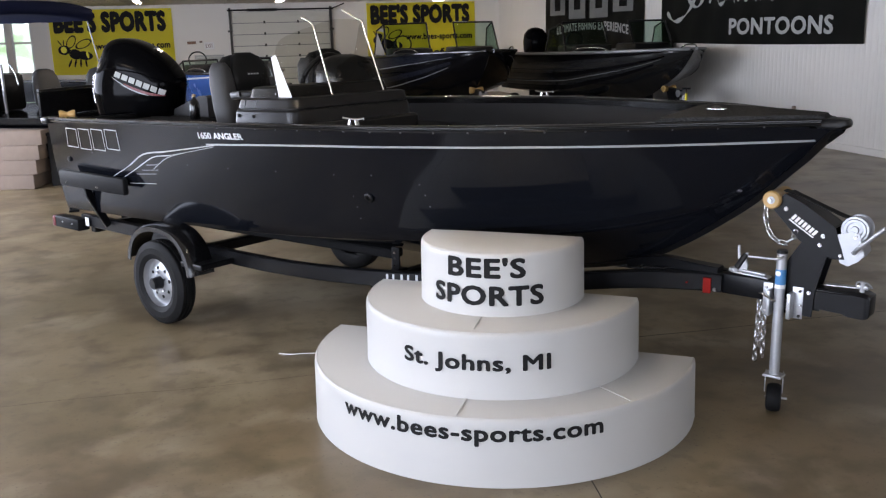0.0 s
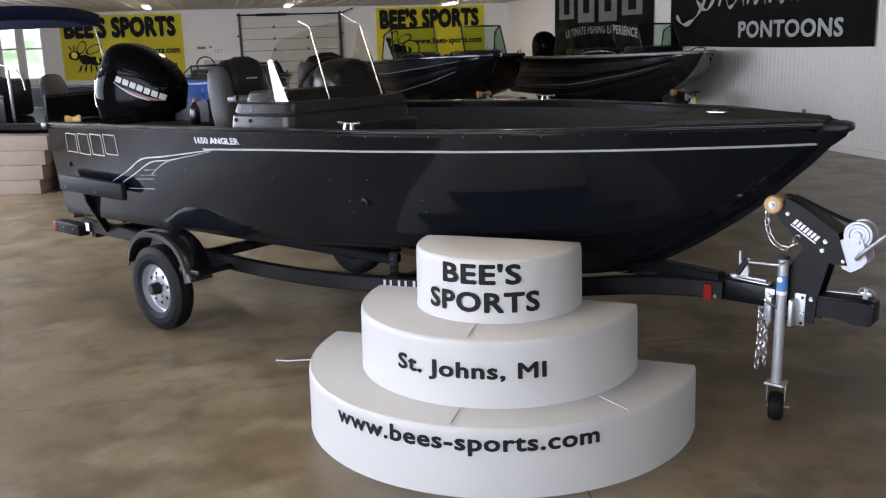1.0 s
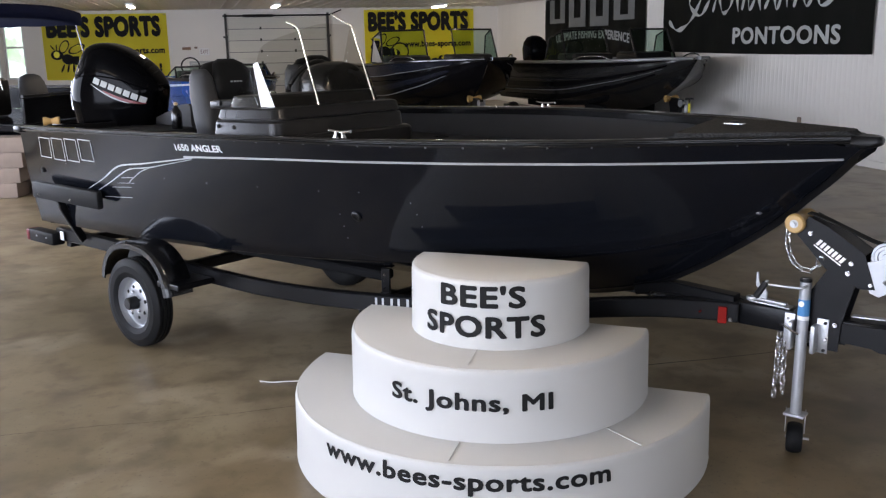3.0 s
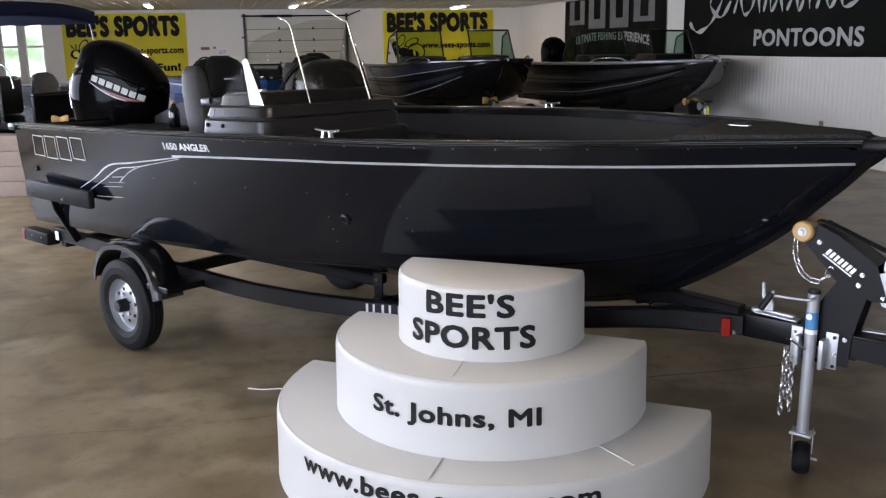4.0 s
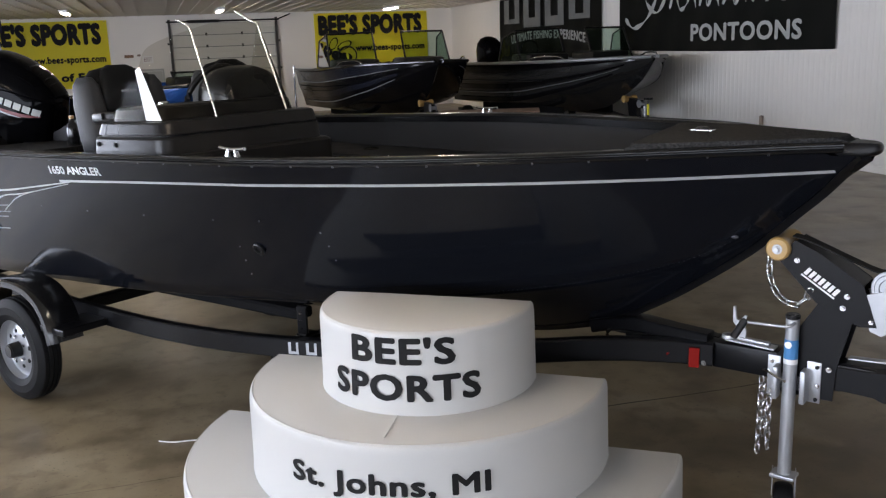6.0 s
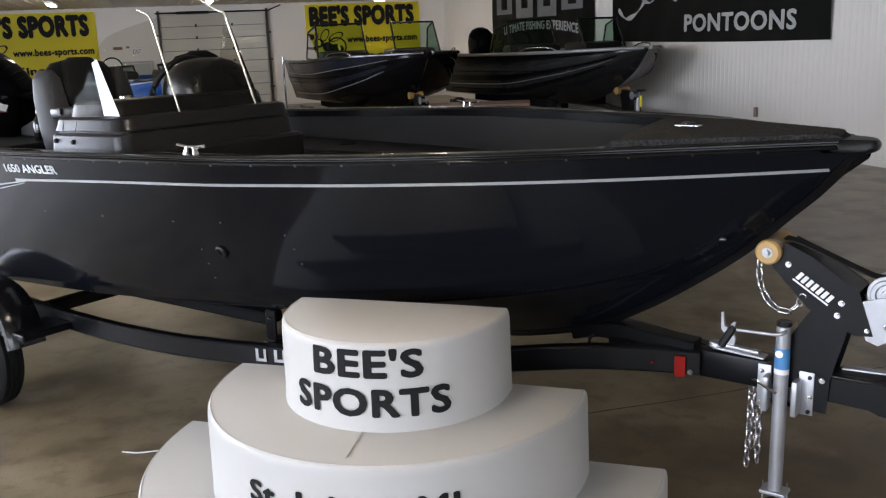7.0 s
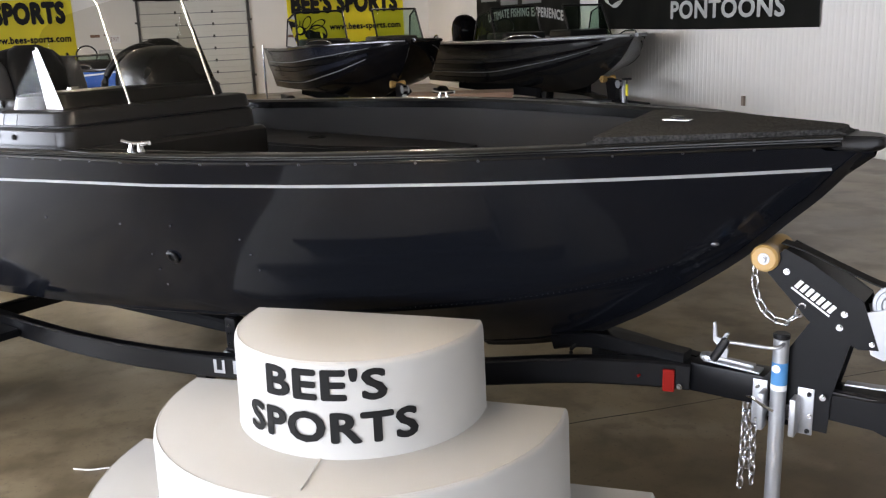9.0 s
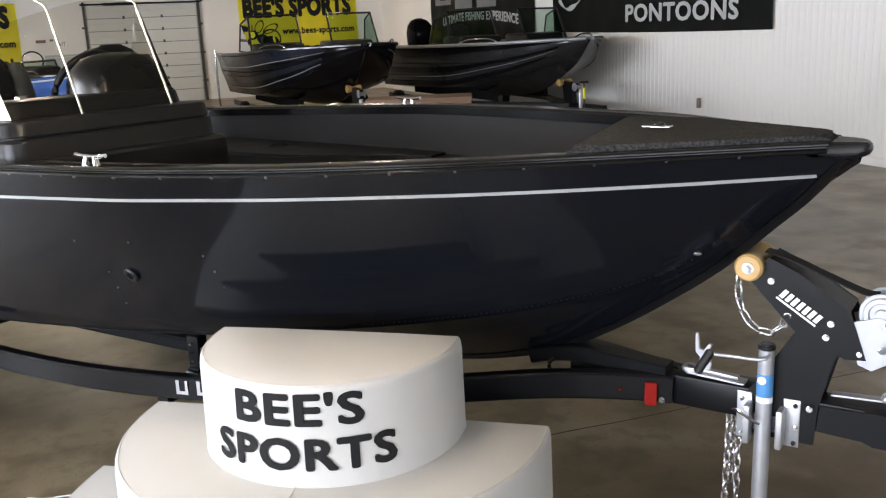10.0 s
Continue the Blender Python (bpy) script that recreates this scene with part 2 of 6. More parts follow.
def loft(bm, rows, closed_v=False, caps=False):
    """A skin over rows of points."""
    vs = [[bm.verts.new(p) for p in row] for row in rows]
    n = len(rows[0])
    for r0, r1 in zip(vs, vs[1:]):
        for i in range(n if closed_v else n - 1):
            j = (i + 1) % n
            if len({r0[i], r0[j], r1[j], r1[i]}) == 4:
                bm.faces.new((r0[i], r0[j], r1[j], r1[i]))
    if caps:
        bm.faces.new(vs[0][::-1])
        bm.faces.new(vs[-1])
    return bm


def sweep(bm, path, section, up=(0, 0, 1), caps=True):
    """A closed section (side, up) carried along a path."""
    path = [Vector(p) for p in path]
    rows = []
    for i, p in enumerate(path):
        d = (path[min(i + 1, len(path) - 1)] - path[max(i - 1, 0)]).normalized()
        side = d.cross(Vector(up)).normalized()
        top = side.cross(d).normalized()
        rows.append([p + side * s + top * u for s, u in section])
    return loft(bm, rows, True, caps)


def ring(r, n=10, ry=None):
    return [(r * math.cos(2 * math.pi * i / n), (ry or r) * math.sin(2 * math.pi * i / n)) for i in range(n)]


def rect(w, h, c=0.0):
    if not c:
        return [(-w / 2, -h / 2), (w / 2, -h / 2), (w / 2, h / 2), (-w / 2, h / 2)]
    a, b = w / 2, h / 2
    return [(-a + c, -b), (a - c, -b), (a, -b + c), (a, b - c), (a - c, b), (-a + c, b), (-a, b - c), (-a, -b + c)]


def curve_points(pts, n=6):
    """A smooth line through the points."""
    pts = [Vector(p) for p in pts]
    out = []
    for i in range(len(pts) - 1):
        p0, p1, p2, p3 = pts[max(i - 1, 0)], pts[i], pts[i + 1], pts[min(i + 2, len(pts) - 1)]
        for k in range(n):
            t = k / n
            out.append(0.5 * (2 * p1 + (p2 - p0) * t + (2 * p0 - 5 * p1 + 4 * p2 - p3) * t * t + (3 * p1 - p0 - 3 * p2 + p3) * t ** 3))
    return out + [pts[-1]]


def tube(bm, pts, r, n=8, smooth_n=6):
    return sweep(bm, curve_points(pts, smooth_n) if smooth_n else pts, ring(r, n), up=(0.13, 0.21, 0.97))


def revolve(bm, profile, seg=32, axis="y", at=(0, 0, 0), a0=0.0, a1=360.0):
    """Profile of (radius, along) turned round an axis through at."""
    full = abs(a1 - a0 - 360) < 1e-6
    rows = []
    for i in range(seg if full else seg + 1):
        a = radians(a0 + (a1 - a0) * i / seg)
        c, s = math.cos(a), math.sin(a)
        rows.append([Vector(at) + Vector({"y": (r * c, h, r * s), "z": (r * c, r * s, h), "x": (h, r * c, r * s)}[axis]) for r, h in profile])
    if full:
        rows.append(rows[0])
    loft(bm, rows)
    bmesh.ops.remove_doubles(bm, verts=bm.verts, dist=1e-5)
    return bm


def plate(bm, outline, thick, m=None):
    """A flat outline in x, z given thickness along y."""
    m = m or Matrix()
    lo = [bm.verts.new(m @ Vector((x, -thick / 2, z))) for x, z in outline]
    hi = [bm.verts.new(m @ Vector((x, thick / 2, z))) for x, z in outline]
    bm.faces.new(lo)
    bm.faces.new(hi[::-1])
    for i in range(len(lo)):
        j = (i + 1) % len(lo)
        bm.faces.new((lo[i], hi[i], hi[j], lo[j]))
    return bm


def spline(xs, ys):
    """A monotone smooth function through the points."""
    xs, ys = np.array(xs, float), np.array(ys, float)
    d = np.diff(ys) / np.diff(xs)
    m = np.r_[d[0], np.where(d[1:] * d[:-1] > 0, 2 * d[1:] * d[:-1] / (d[1:] + d[:-1] + 1e-12), 0), d[-1]]

    def at(x):
        x = min(max(x, xs[0]), xs[-1])
        i = min(max(int(np.searchsorted(xs, x)) - 1, 0), len(xs) - 2)
        h = xs[i + 1] - xs[i]
        t = (x - xs[i]) / h
        return float((2 * t ** 3 - 3 * t * t + 1) * ys[i] + (t ** 3 - 2 * t * t + t) * h * m[i] + (3 * t * t - 2 * t ** 3) * ys[i + 1] + (t ** 3 - t * t) * h * m[i + 1])
    return at


def letters(text, size, bold=0.0, depth=0.002, shear=0.0, space=1.0, align="LEFT", fit=None):
    """Raised letters in x, y (front towards +z) as a bmesh, in the built-in font. fit: the width to stretch to."""
    cu = bpy.data.curves.new("letters", "FONT")
    cu.body, cu.size, cu.extrude, cu.shear, cu.space_character, cu.align_x = text, size, depth, shear, space, align
    cu.resolution_u = 3
    ob = new("letters", cu)
    me = bpy.data.meshes.new_from_object(ob.evaluated_get(bpy.context.evaluated_depsgraph_get()))
    bm = bmesh.new()
    bm.from_mesh(me)
    if bold:
        # heavy strokes: the letters laid over one another, a hair apart in depth
        for k in range(8):
            n0 = len(bm.verts)
            bm.from_mesh(me)
            bm.verts.ensure_lookup_table()
            for v in bm.verts[n0:]:
                v.co += Vector((bold * math.cos(k * math.pi / 4), bold * math.sin(k * math.pi / 4), 0.0006 * (k + 1)))
    bpy.data.objects.remove(ob)
    bpy.data.curves.remove(cu)
    bpy.data.meshes.remove(me)
    if fit:
        x0, x1 = min(v.co.x for v in bm.verts), max(v.co.x for v in bm.verts)
        for v in bm.verts:
            v.co.x = (v.co.x - x0) * fit / (x1 - x0) - (fit / 2 if align == "CENTER" else 0)
    return bm


def single_letters(text, bold, shear=0.0):
    """A line of text 1 wide as one bmesh a letter, each 0 to 1 high in the line."""
    plain = letters(text, 1.0, 0.0, 0.0, shear=shear, space=1.07)
    spans = []
    for isl in islands(plain):
        a, b = min(v.co.x for v in isl), max(v.co.x for v in isl)
        spans.append([a, b])
    spans.sort()
    merged = []
    for a, b in spans:
        if merged and a < merged[-1][1] - 0.02:
            merged[-1][1] = max(merged[-1][1], b)
        else:
            merged.append([a, b])
    x0, x1 = merged[0][0] - bold, merged[-1][1] + bold
    plain.free()
    whole = letters(text, 1.0, bold, 0.0, shear=shear, space=1.07)
    y0, y1 = min(v.co.y for v in whole.verts), max(v.co.y for v in whole.verts)
    out = [bmesh.new() for _ in merged]
    for isl in islands(whole):
        c = (min(v.co.x for v in isl) + max(v.co.x for v in isl)) / 2
        k = min(range(len(merged)), key=lambda j: abs((merged[j][0] + merged[j][1]) / 2 - c))
        copy = {v: out[k].verts.new(((v.co.x - x0) / (x1 - x0), (v.co.y - y0) / (y1 - y0), v.co.z)) for v in isl}
        for f in {f for v in isl for f in v.link_faces}:
            out[k].faces.new([copy[v] for v in f.verts])
    whole.free()
    return out


def islands(bm):
    """The connected sets of vertices of a bmesh."""
    seen, sets = set(), []
    for v in bm.verts:
        if v in seen:
            continue
        todo, isl = [v], []
        seen.add(v)
        while todo:
            u = todo.pop()
            isl.append(u)
            for e in u.link_edges:
                w = e.other_vert(u)
                if w not in seen:
                    seen.add(w)
                    todo.append(w)
        sets.append(isl)
    return sets


def bent(bm, fn, cut=0.02):
    """Bends letters: fn(x, y, z) gives the place. Long edges are cut first."""
    for _ in range(2):
        long = [e for e in bm.edges if abs(e.verts[0].co.x - e.verts[1].co.x) > cut * 1.6]
        if not long:
            break
        bmesh.ops.subdivide_edges(bm, edges=long, cuts=1)
    for v in bm.verts:
        v.co = fn(*v.co)
    return bm

# ---------------------------------------------------------------- the hall
def wall(name, m, length, openings, label, material=WALL, thick=0.2):
    """A wall along x from 0, its face at y = 0 and its body behind it, with openings (x0, x1, z0, z1) right through."""
    bm = bmesh.new()
    cuts = sorted({0.0, length, *(v for o in openings for v in o[:2])})
    for a, b in zip(cuts, cuts[1:]):
        spans = sorted((o[2], o[3]) for o in openings if o[0] <= a and o[1] >= b)
        z = 0.0
        for z0, z1 in spans + [(HALL_H, HALL_H)]:
            if z0 - z > 1e-4:
                box(bm, (b - a, thick, z0 - z), ((a + b) / 2, thick / 2, (z0 + z) / 2))
            z = z1
    bmesh.ops.remove_doubles(bm, verts=bm.verts, dist=1e-5)
    return piece(name, bm, material, m, label, "wall", kind="structure")


bm = bmesh.new()
box(bm, (HALL_W + 0.4, HALL_L + 0.4, 0.2), (-HALL_W / 2, -HALL_L / 2, -0.1))
piece("floor", bm, FLOOR, ROOM, "brown mottled stained concrete floor with a dull polish", "floor", kind="structure")

bm = bmesh.new()
box(bm, (HALL_W + 0.4, HALL_L + 0.4, 0.15), (-HALL_W / 2, -HALL_L / 2, HALL_H + 0.076))
for i in range(48):
    box(bm, (0.03, HALL_L, 0.016), (-0.15 - 0.3 * i, -HALL_L / 2, HALL_H - 0.007))
piece("ceiling", bm, CEIL, ROOM, "cream ribbed steel ceiling panels", "ceiling", kind="structure")

WINDOWS = [(0.85, 1.30, 0.95, 2.44), (1.40, 1.90, 0.95, 2.44)]
wall("wall_north", ROOM @ pose(-HALL_W, 0, 0), HALL_W, WINDOWS, "cream painted back wall with banners and a roller door")
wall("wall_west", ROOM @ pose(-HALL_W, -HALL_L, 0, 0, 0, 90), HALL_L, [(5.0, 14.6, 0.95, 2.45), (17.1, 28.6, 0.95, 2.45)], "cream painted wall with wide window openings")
wall("wall_south", ROOM @ pose(0, -HALL_L, 0, 0, 0, 180), HALL_W, [(2.2, 12.8, 0.45, 2.35)], "unseen cream front wall with an opening added for fill light")

# the long wall is lined with fine ribbed steel
bm = bmesh.new()
rows = []
for i in range(int(HALL_L / 0.1) + 1):
    y = -i * 0.1
    for dy, dx in ((0.0, 0.0), (-0.028, 0.0), (-0.036, -0.0035), (-0.062, -0.0035), (-0.070, 0.0)):
        rows.append([(dx, y + dy, 0.0), (dx, y + dy, HALL_H)])
loft(bm, rows)
box(bm, (0.2, HALL_L + 0.4, HALL_H), (0.11, -HALL_L / 2, HALL_H / 2))
piece("wall_east", bm, WALL, ROOM, "long cream wall lined with fine vertical ribbed steel", "wall", kind="structure")

bm = bmesh.new()
box(bm, (0.02, HALL_L, 0.09), (-0.024, -HALL_L / 2, 0.045), bevel=0.004)
piece("baseboard", bm, WALL, ROOM, "painted baseboard along the ribbed wall", "trim", kind="structure")

# sky and trees outside the far windows
bm = bmesh.new()
loft(bm, [[(-HALL_W - 2.0, 3.0, -0.2), (-HALL_W - 2.0, 3.0, 5.0)], [(-HALL_W + 5.0, 3.0, -0.2), (-HALL_W + 5.0, 3.0, 5.0)]])
piece("backdrop", bm, OUTSIDE, ROOM, "bright overcast sky and pale green trees outside", "backdrop", kind="structure")

for n, (x0, x1, z0, z1) in enumerate(WINDOWS):
    win = thing("window_%d" % (n + 1), ROOM @ pose(-HALL_W + (x0 + x1) / 2, 0.08, (z0 + z1) / 2), "tall white-framed daylit window in the cream wall", "window", "far windows", "structure")
    w, h = x1 - x0, z1 - z0
    bm = bmesh.new()
    for sx in (-1, 1):
        box(bm, (0.05, 0.08, h), (sx * (w / 2 - 0.025), 0, 0))
    for z in (-h / 2 + 0.025, 0.05, h / 2 - 0.025):
        box(bm, (w - 0.1, 0.07, 0.05), (0, 0, z))
    part("window_frame", bm, WHITE, win)
    bm = bmesh.new()
    box(bm, (w - 0.09, 0.006, h - 0.09))
    pane = part("pane", bm, GLASS, win)
    pane.visible_shadow = False

# ---------------------------------------------------------------- the fishing boat
# x towards the bow (its tip at 0), y to the far side; boat and trailer stand a touch stern-high
BOAT = Matrix.Translation((1.45, 3.95, 0.9)) @ Matrix.Rotation(0.0085, 4, "Y") @ pose(0.205, -0.173, -0.9, 0, 0, -36)
XS = [-5.0, -4.0, -3.0, -2.0, -1.5, -1.0, -0.67, -0.3, -0.1, 0.0]
sheer_y = spline(XS, [0.825, 0.905, 0.94, 0.92, 0.815, 0.615, 0.445, 0.225, 0.095, 0.02])
sheer_z = spline(XS, [1.19, 1.225, 1.258, 1.29, 1.30, 1.312, 1.322, 1.332, 1.336, 1.336])
chine_y = spline([-5.0, -4.0, -3.0, -2.0, -1.5, -1.0, -0.6, -0.38, -0.2, 0.0], [0.735, 0.735, 0.71, 0.62, 0.475, 0.29, 0.14, 0.078, 0.03, 0.006])
chine_z = spline([-5.0, -4.0, -3.0, -2.0, -1.5, -1.0, -0.6, -0.38, -0.2, 0.0], [0.56, 0.585, 0.625, 0.69, 0.735, 0.80, 0.90, 1.01, 1.14, 1.30])
keel_z = spline([-5.0, -3.0, -2.0, -1.6, -1.23, -0.98, -0.866, -0.69, -0.5, -0.343, -0.216, -0.14, -0.086, 0.0],
                [0.44, 0.445, 0.465, 0.490, 0.532, 0.588, 0.628, 0.722, 0.849, 0.970, 1.094, 1.167, 1.229, 1.32])
TOP = 0.045                                  # the side plate ends this far under the rail's top


def side_y(x, z):
    """Half-width of the hull's side plate at a height."""
    z1, y1 = sheer_z(x) - TOP, sheer_y(x) - 0.012
    z0, y0 = chine_z(x), chine_y(x)
    t = min((z - z0) / max(z1 - z0, 0.02), 1.15)
    return y0 + (y1 - y0) * t + 0.012 * math.sin(math.pi * min(max(t, 0), 1))


def stations(a, b, n):
    return [a + (b - a) * i / n for i in range(n + 1)]


FAR_UP = 0.022                               # the boat leans a touch towards the near side


def hull_row(x, sgn, off=0.0):
    zc, zt = chine_z(x), sheer_z(x) - (0.008 if x < -0.14 else 0.03) + (FAR_UP if sgn > 0 and x < -0.3 else 0)
    row = []
    for i in range(9):
        z = zt + (zc - zt) * i / 8
        row.append((x, sgn * max(side_y(x, z) - off, 0.004), z))
    yc, zk = chine_y(x), min(keel_z(x), zc - 0.004)
    row.append((x, sgn * max(yc - 0.012 - off, 0.003), zc - 0.006))
    for i in range(1, 5):
        t = i / 4
        row.append((x, sgn * max(yc * (1 - t) - off, 0.0025 if i == 4 else 0.003), zc + (zk - zc) * t + off * 0.7))
    return row


boat = thing("fishing_boat", BOAT, "dark charcoal aluminium fishing boat with side console on a trailer", "boat")
bm = bmesh.new()
xs = stations(-5.0, -0.9, 30) + stations(-0.9, -0.012, 26)[1:]
for sgn in (-1, 1):
    loft(bm, [hull_row(x, sgn) for x in xs])
st = [hull_row(-5.0, -1), hull_row(-5.0, 1)]
loft(bm, [[Vector(p) for p in st[0]], [Vector(p) for p in st[1]]])
bmesh.ops.remove_doubles(bm, verts=bm.verts, dist=0.0055)
part("hull", bm, HULL, boat, "dark blue-grey painted aluminium hull sides", smooth=62)

# stem cover: a bent plate wrapped round the bow's edge
def flank(q):
    """Half-width of the hull at a point (x, z), above or below the chine."""
    zc, zk = chine_z(q.x), keel_z(q.x)
    if q.y >= zc:
        return side_y(q.x, q.y)
    return chine_y(q.x) * max(0.0, q.y - zk) / max(zc - zk, 1e-3)


bm = bmesh.new()
rows = []
path = [Vector((x, keel_z(x))) for x in stations(-1.25, -0.030, 44)]
for i, p in enumerate(path):
    d = (path[min(i + 1, 44)] - path[max(i - 1, 0)]).normalized()
    n = Vector((-d.y, d.x))
    q, r = p + n * 0.021, p + n * 0.009
    half = [(q, 0.002), (q - n * 0.001, 0.006), (r, 0.006)]
    side = [(c.x, flank(c) + e, c.y) for c, e in half] + [(p.x - n.x * 0.004, 0.010, p.y - n.y * 0.004)]
    rows.append([(x, -y, z) for x, y, z in side] + [(x, y, z) for x, y, z in side[::-1]])
loft(bm, rows)
part("stem_bar", bm, STEM, boat, "black stem plate wrapped round the bow", smooth=35)

# rail that caps both sides
bm = bmesh.new()
PROF = [(0.002, -0.018), (0.020, -0.0175), (0.0285, -0.014), (0.0300, -0.008), (0.0270, -0.0035), (0.0225, -0.002), (0.0225, 0.001), (0.0290, 0.002), (0.0335, 0.0055), (0.0335, 0.0095), (0.0275, 0.0135), (0.006, 0.015), (-0.05, 0.012), (-0.06, 0.002), (-0.06, -0.03), (-0.02, -0.034)]
for sgn in (-1, 1):
    line = [Vector((x, sgn * (sheer_y(x) - 0.022), sheer_z(x) - 0.004 + (FAR_UP * min(1, (-0.15 - x) * 2) if sgn > 0 else 0))) for x in stations(-5.0, -0.095, 50)]
    sweep(bm, line, [(s * -sgn, u) for s, u in PROF])
part("gunwale_rail", bm, RAIL_GLOSS, boat, "glossy black gunwale rail", smooth=40)

# rivets under the rail
for sgn in (-1,):
    for i in range(30):
        x = -4.85 + i * 0.158
        z = sheer_z(x) - 0.018
        bm = bmesh.new()
        bmesh.ops.create_uvsphere(bm, u_segments=8, v_segments=4, radius=0.0048, matrix=pose(x, sgn * (side_y(x, z) + 0.0005), z))
        part("rivet", bm, RIVET, boat)

# bow cap
bm = bmesh.new()
rows = []
for x, w, h0, h1 in ((-0.105, 0.086, -0.032, 0.008), (-0.07, 0.073, -0.035, 0.009), (-0.04, 0.060, -0.036, 0.009), (-0.01, 0.045, -0.034, 0.008), (0.006, 0.034, -0.029, 0.004), (0.014, 0.020, -0.021, -0.003)):
    z = 1.334
    rows.append([(x, -w, z + h0 * 0.8), (x, -w * 1.05, z + (h0 + h1) / 2), (x, -w * 0.9, z + h1), (x, w * 0.9, z + h1), (x, w * 1.05, z + (h0 + h1) / 2), (x, w, z + h0 * 0.8), (x, w * 0.6, z + h0), (x, -w * 0.6, z + h0)])
loft(bm, rows, True, True)
bmesh.ops.bevel(bm, geom=list(bm.edges), offset=0.006, segments=2, affect="EDGES", clamp_overlap=True)
part("bow_cap", bm, RAIL, boat, "rounded black moulded bow cap", smooth=50)

# carpeted bow deck
bm = bmesh.new()
top, low = [], []
edge = [(x, -(sheer_y(x) - 0.03)) for x in stations(-0.66, -0.078, 16)]
outline = edge + [(x, -y) for x, y in edge[::-1]] + [(-0.78, 0.36), (-0.76, 0.30)]
zt = 1.362
for x, y in outline:
    top.append(bm.verts.new((x, y, zt - 0.012 * abs(y) / 0.45)))
    low.append(bm.verts.new((x, y, zt - 0.034)))
bm.faces.new(top)
bm.faces.new(low[::-1])
for i in range(len(top)):
    j = (i + 1) % len(top)
    bm.faces.new((top[i], low[i], low[j], top[j]))
bmesh.ops.bevel(bm, geom=[e for e in bm.edges if all(v in top for v in e.verts)], offset=0.014, segments=3, affect="EDGES", clamp_overlap=True)
part("bow_deck", bm, CARPET, boat, "grey carpeted triangular bow deck", smooth=50)

# inside: liner walls, floor and the raised forward platform
bm = bmesh.new()
for sgn in (-1, 1):
    rows = []
    for x in stations(-4.9, -0.70, 36):
        y, z = sheer_y(x) - 0.075, sheer_z(x) - 0.03 + (FAR_UP * 0.8 if sgn > 0 else 0)
        zf = max(0.86, keel_z(x) + 0.22)
        y0 = max(side_y(x, zf) - 0.05, 0.01)
        rows.append([(x, sgn * y, z), (x, sgn * (y - 0.012), z - 0.05), (x, sgn * (y * 0.5 + min(y0, y) * 0.5 - 0.01), (z + zf) / 2), (x, sgn * min(y0, y), zf)])
    loft(bm, rows)
loft(bm, [[(-4.9, -0.74, 1.15), (-4.9, -0.70, 0.84)], [(-4.9, 0.74, 1.15), (-4.9, 0.70, 0.84)]])
part("side_liner", bm, LINER, boat, "dark grey vinyl side liner", smooth=40)
bm = bmesh.new()
loft(bm, [[(x, -side_y(x, 0.865) + 0.045, 0.865), (x, 0, 0.865), (x, side_y(x, 0.865) - 0.045, 0.865)] for x in stations(-4.9, -1.2, 20)])
part("cockpit_floor", bm, LINER, boat, "dark vinyl cockpit floor")
bm = bmesh.new()
rows = [[(x, -y, 1.12), (x, y, 1.12)] for x, y in ((x, sheer_y(x) - 0.16) for x in stations(-1.75, -0.62, 12))]
loft(bm, rows)
loft(bm, [[(-1.75, -0.70, 1.12), (-1.75, 0.70, 1.12)], [(-1.75, -0.58, 0.867), (-1.75, 0.58, 0.867)]])
part("casting_platform", bm, LINER, boat, "dark vinyl forward casting platform")

bm = bmesh.new()
plan = [(-4.3, 0.40), (-2.42, 0.42), (-2.20, 0.50), (-1.95, 0.60), (-1.76, 0.62), (-1.76, 0.80), (-2.4, 0.845), (-3.2, 0.855), (-4.3, 0.80)]
hi, lo = [[bm.verts.new((x, y, z)) for x, y in plan] for z in (1.130, 0.868)]
bm.faces.new(hi)
for i in range(len(plan)):
    j = (i + 1) % len(plan)
    bm.faces.new((hi[i], lo[i], lo[j], hi[j]))
bmesh.ops.bevel(bm, geom=[e for e in bm.edges if all(v in hi for v in e.verts)], offset=0.012, segments=2, affect="EDGES", clamp_overlap=True)
locker = part("rod_locker", bm, LINER, boat, "dark vinyl rod locker along the side", smooth=40)
bm = bmesh.new()
revolve(bm, [(0.046, 0.0), (0.043, 0.004), (0.036, 0.004), (0.034, -0.002), (0.0, -0.002)], 24, "z", (-2.66, 0.65, 1.131))
part("cup_holder", bm, BLACK, locker, "black round cup holder", smooth=40)
# stripe, its sweeping ends, and lettering on the near side
def on_side(x, z, off=0.002):
    return Vector((x, -(side_y(x, z) + off), z))


stripe_z = spline([-3.1, -2.47, -1.75, -1.22, -0.77, -0.37, -0.1], [1.140, 1.174, 1.205, 1.219, 1.230, 1.243, 1.253])


def band(bm, line, half, off=0.002):
    """A thin raised band on the near side, along (x, z) points with a half width each."""
    rows = []
    for i, (x, z) in enumerate(line):
        x0, z0 = line[max(i - 1, 0)]
        x1, z1 = line[min(i + 1, len(line) - 1)]
        d = Vector((x1 - x0, z1 - z0)).normalized()
        h = half[i] if isinstance(half, list) else half
        rows.append([on_side(x - d.y * h, z + d.x * h, off), on_side(x + d.y * h, z - d.x * h, off)])
    return loft(bm, rows)


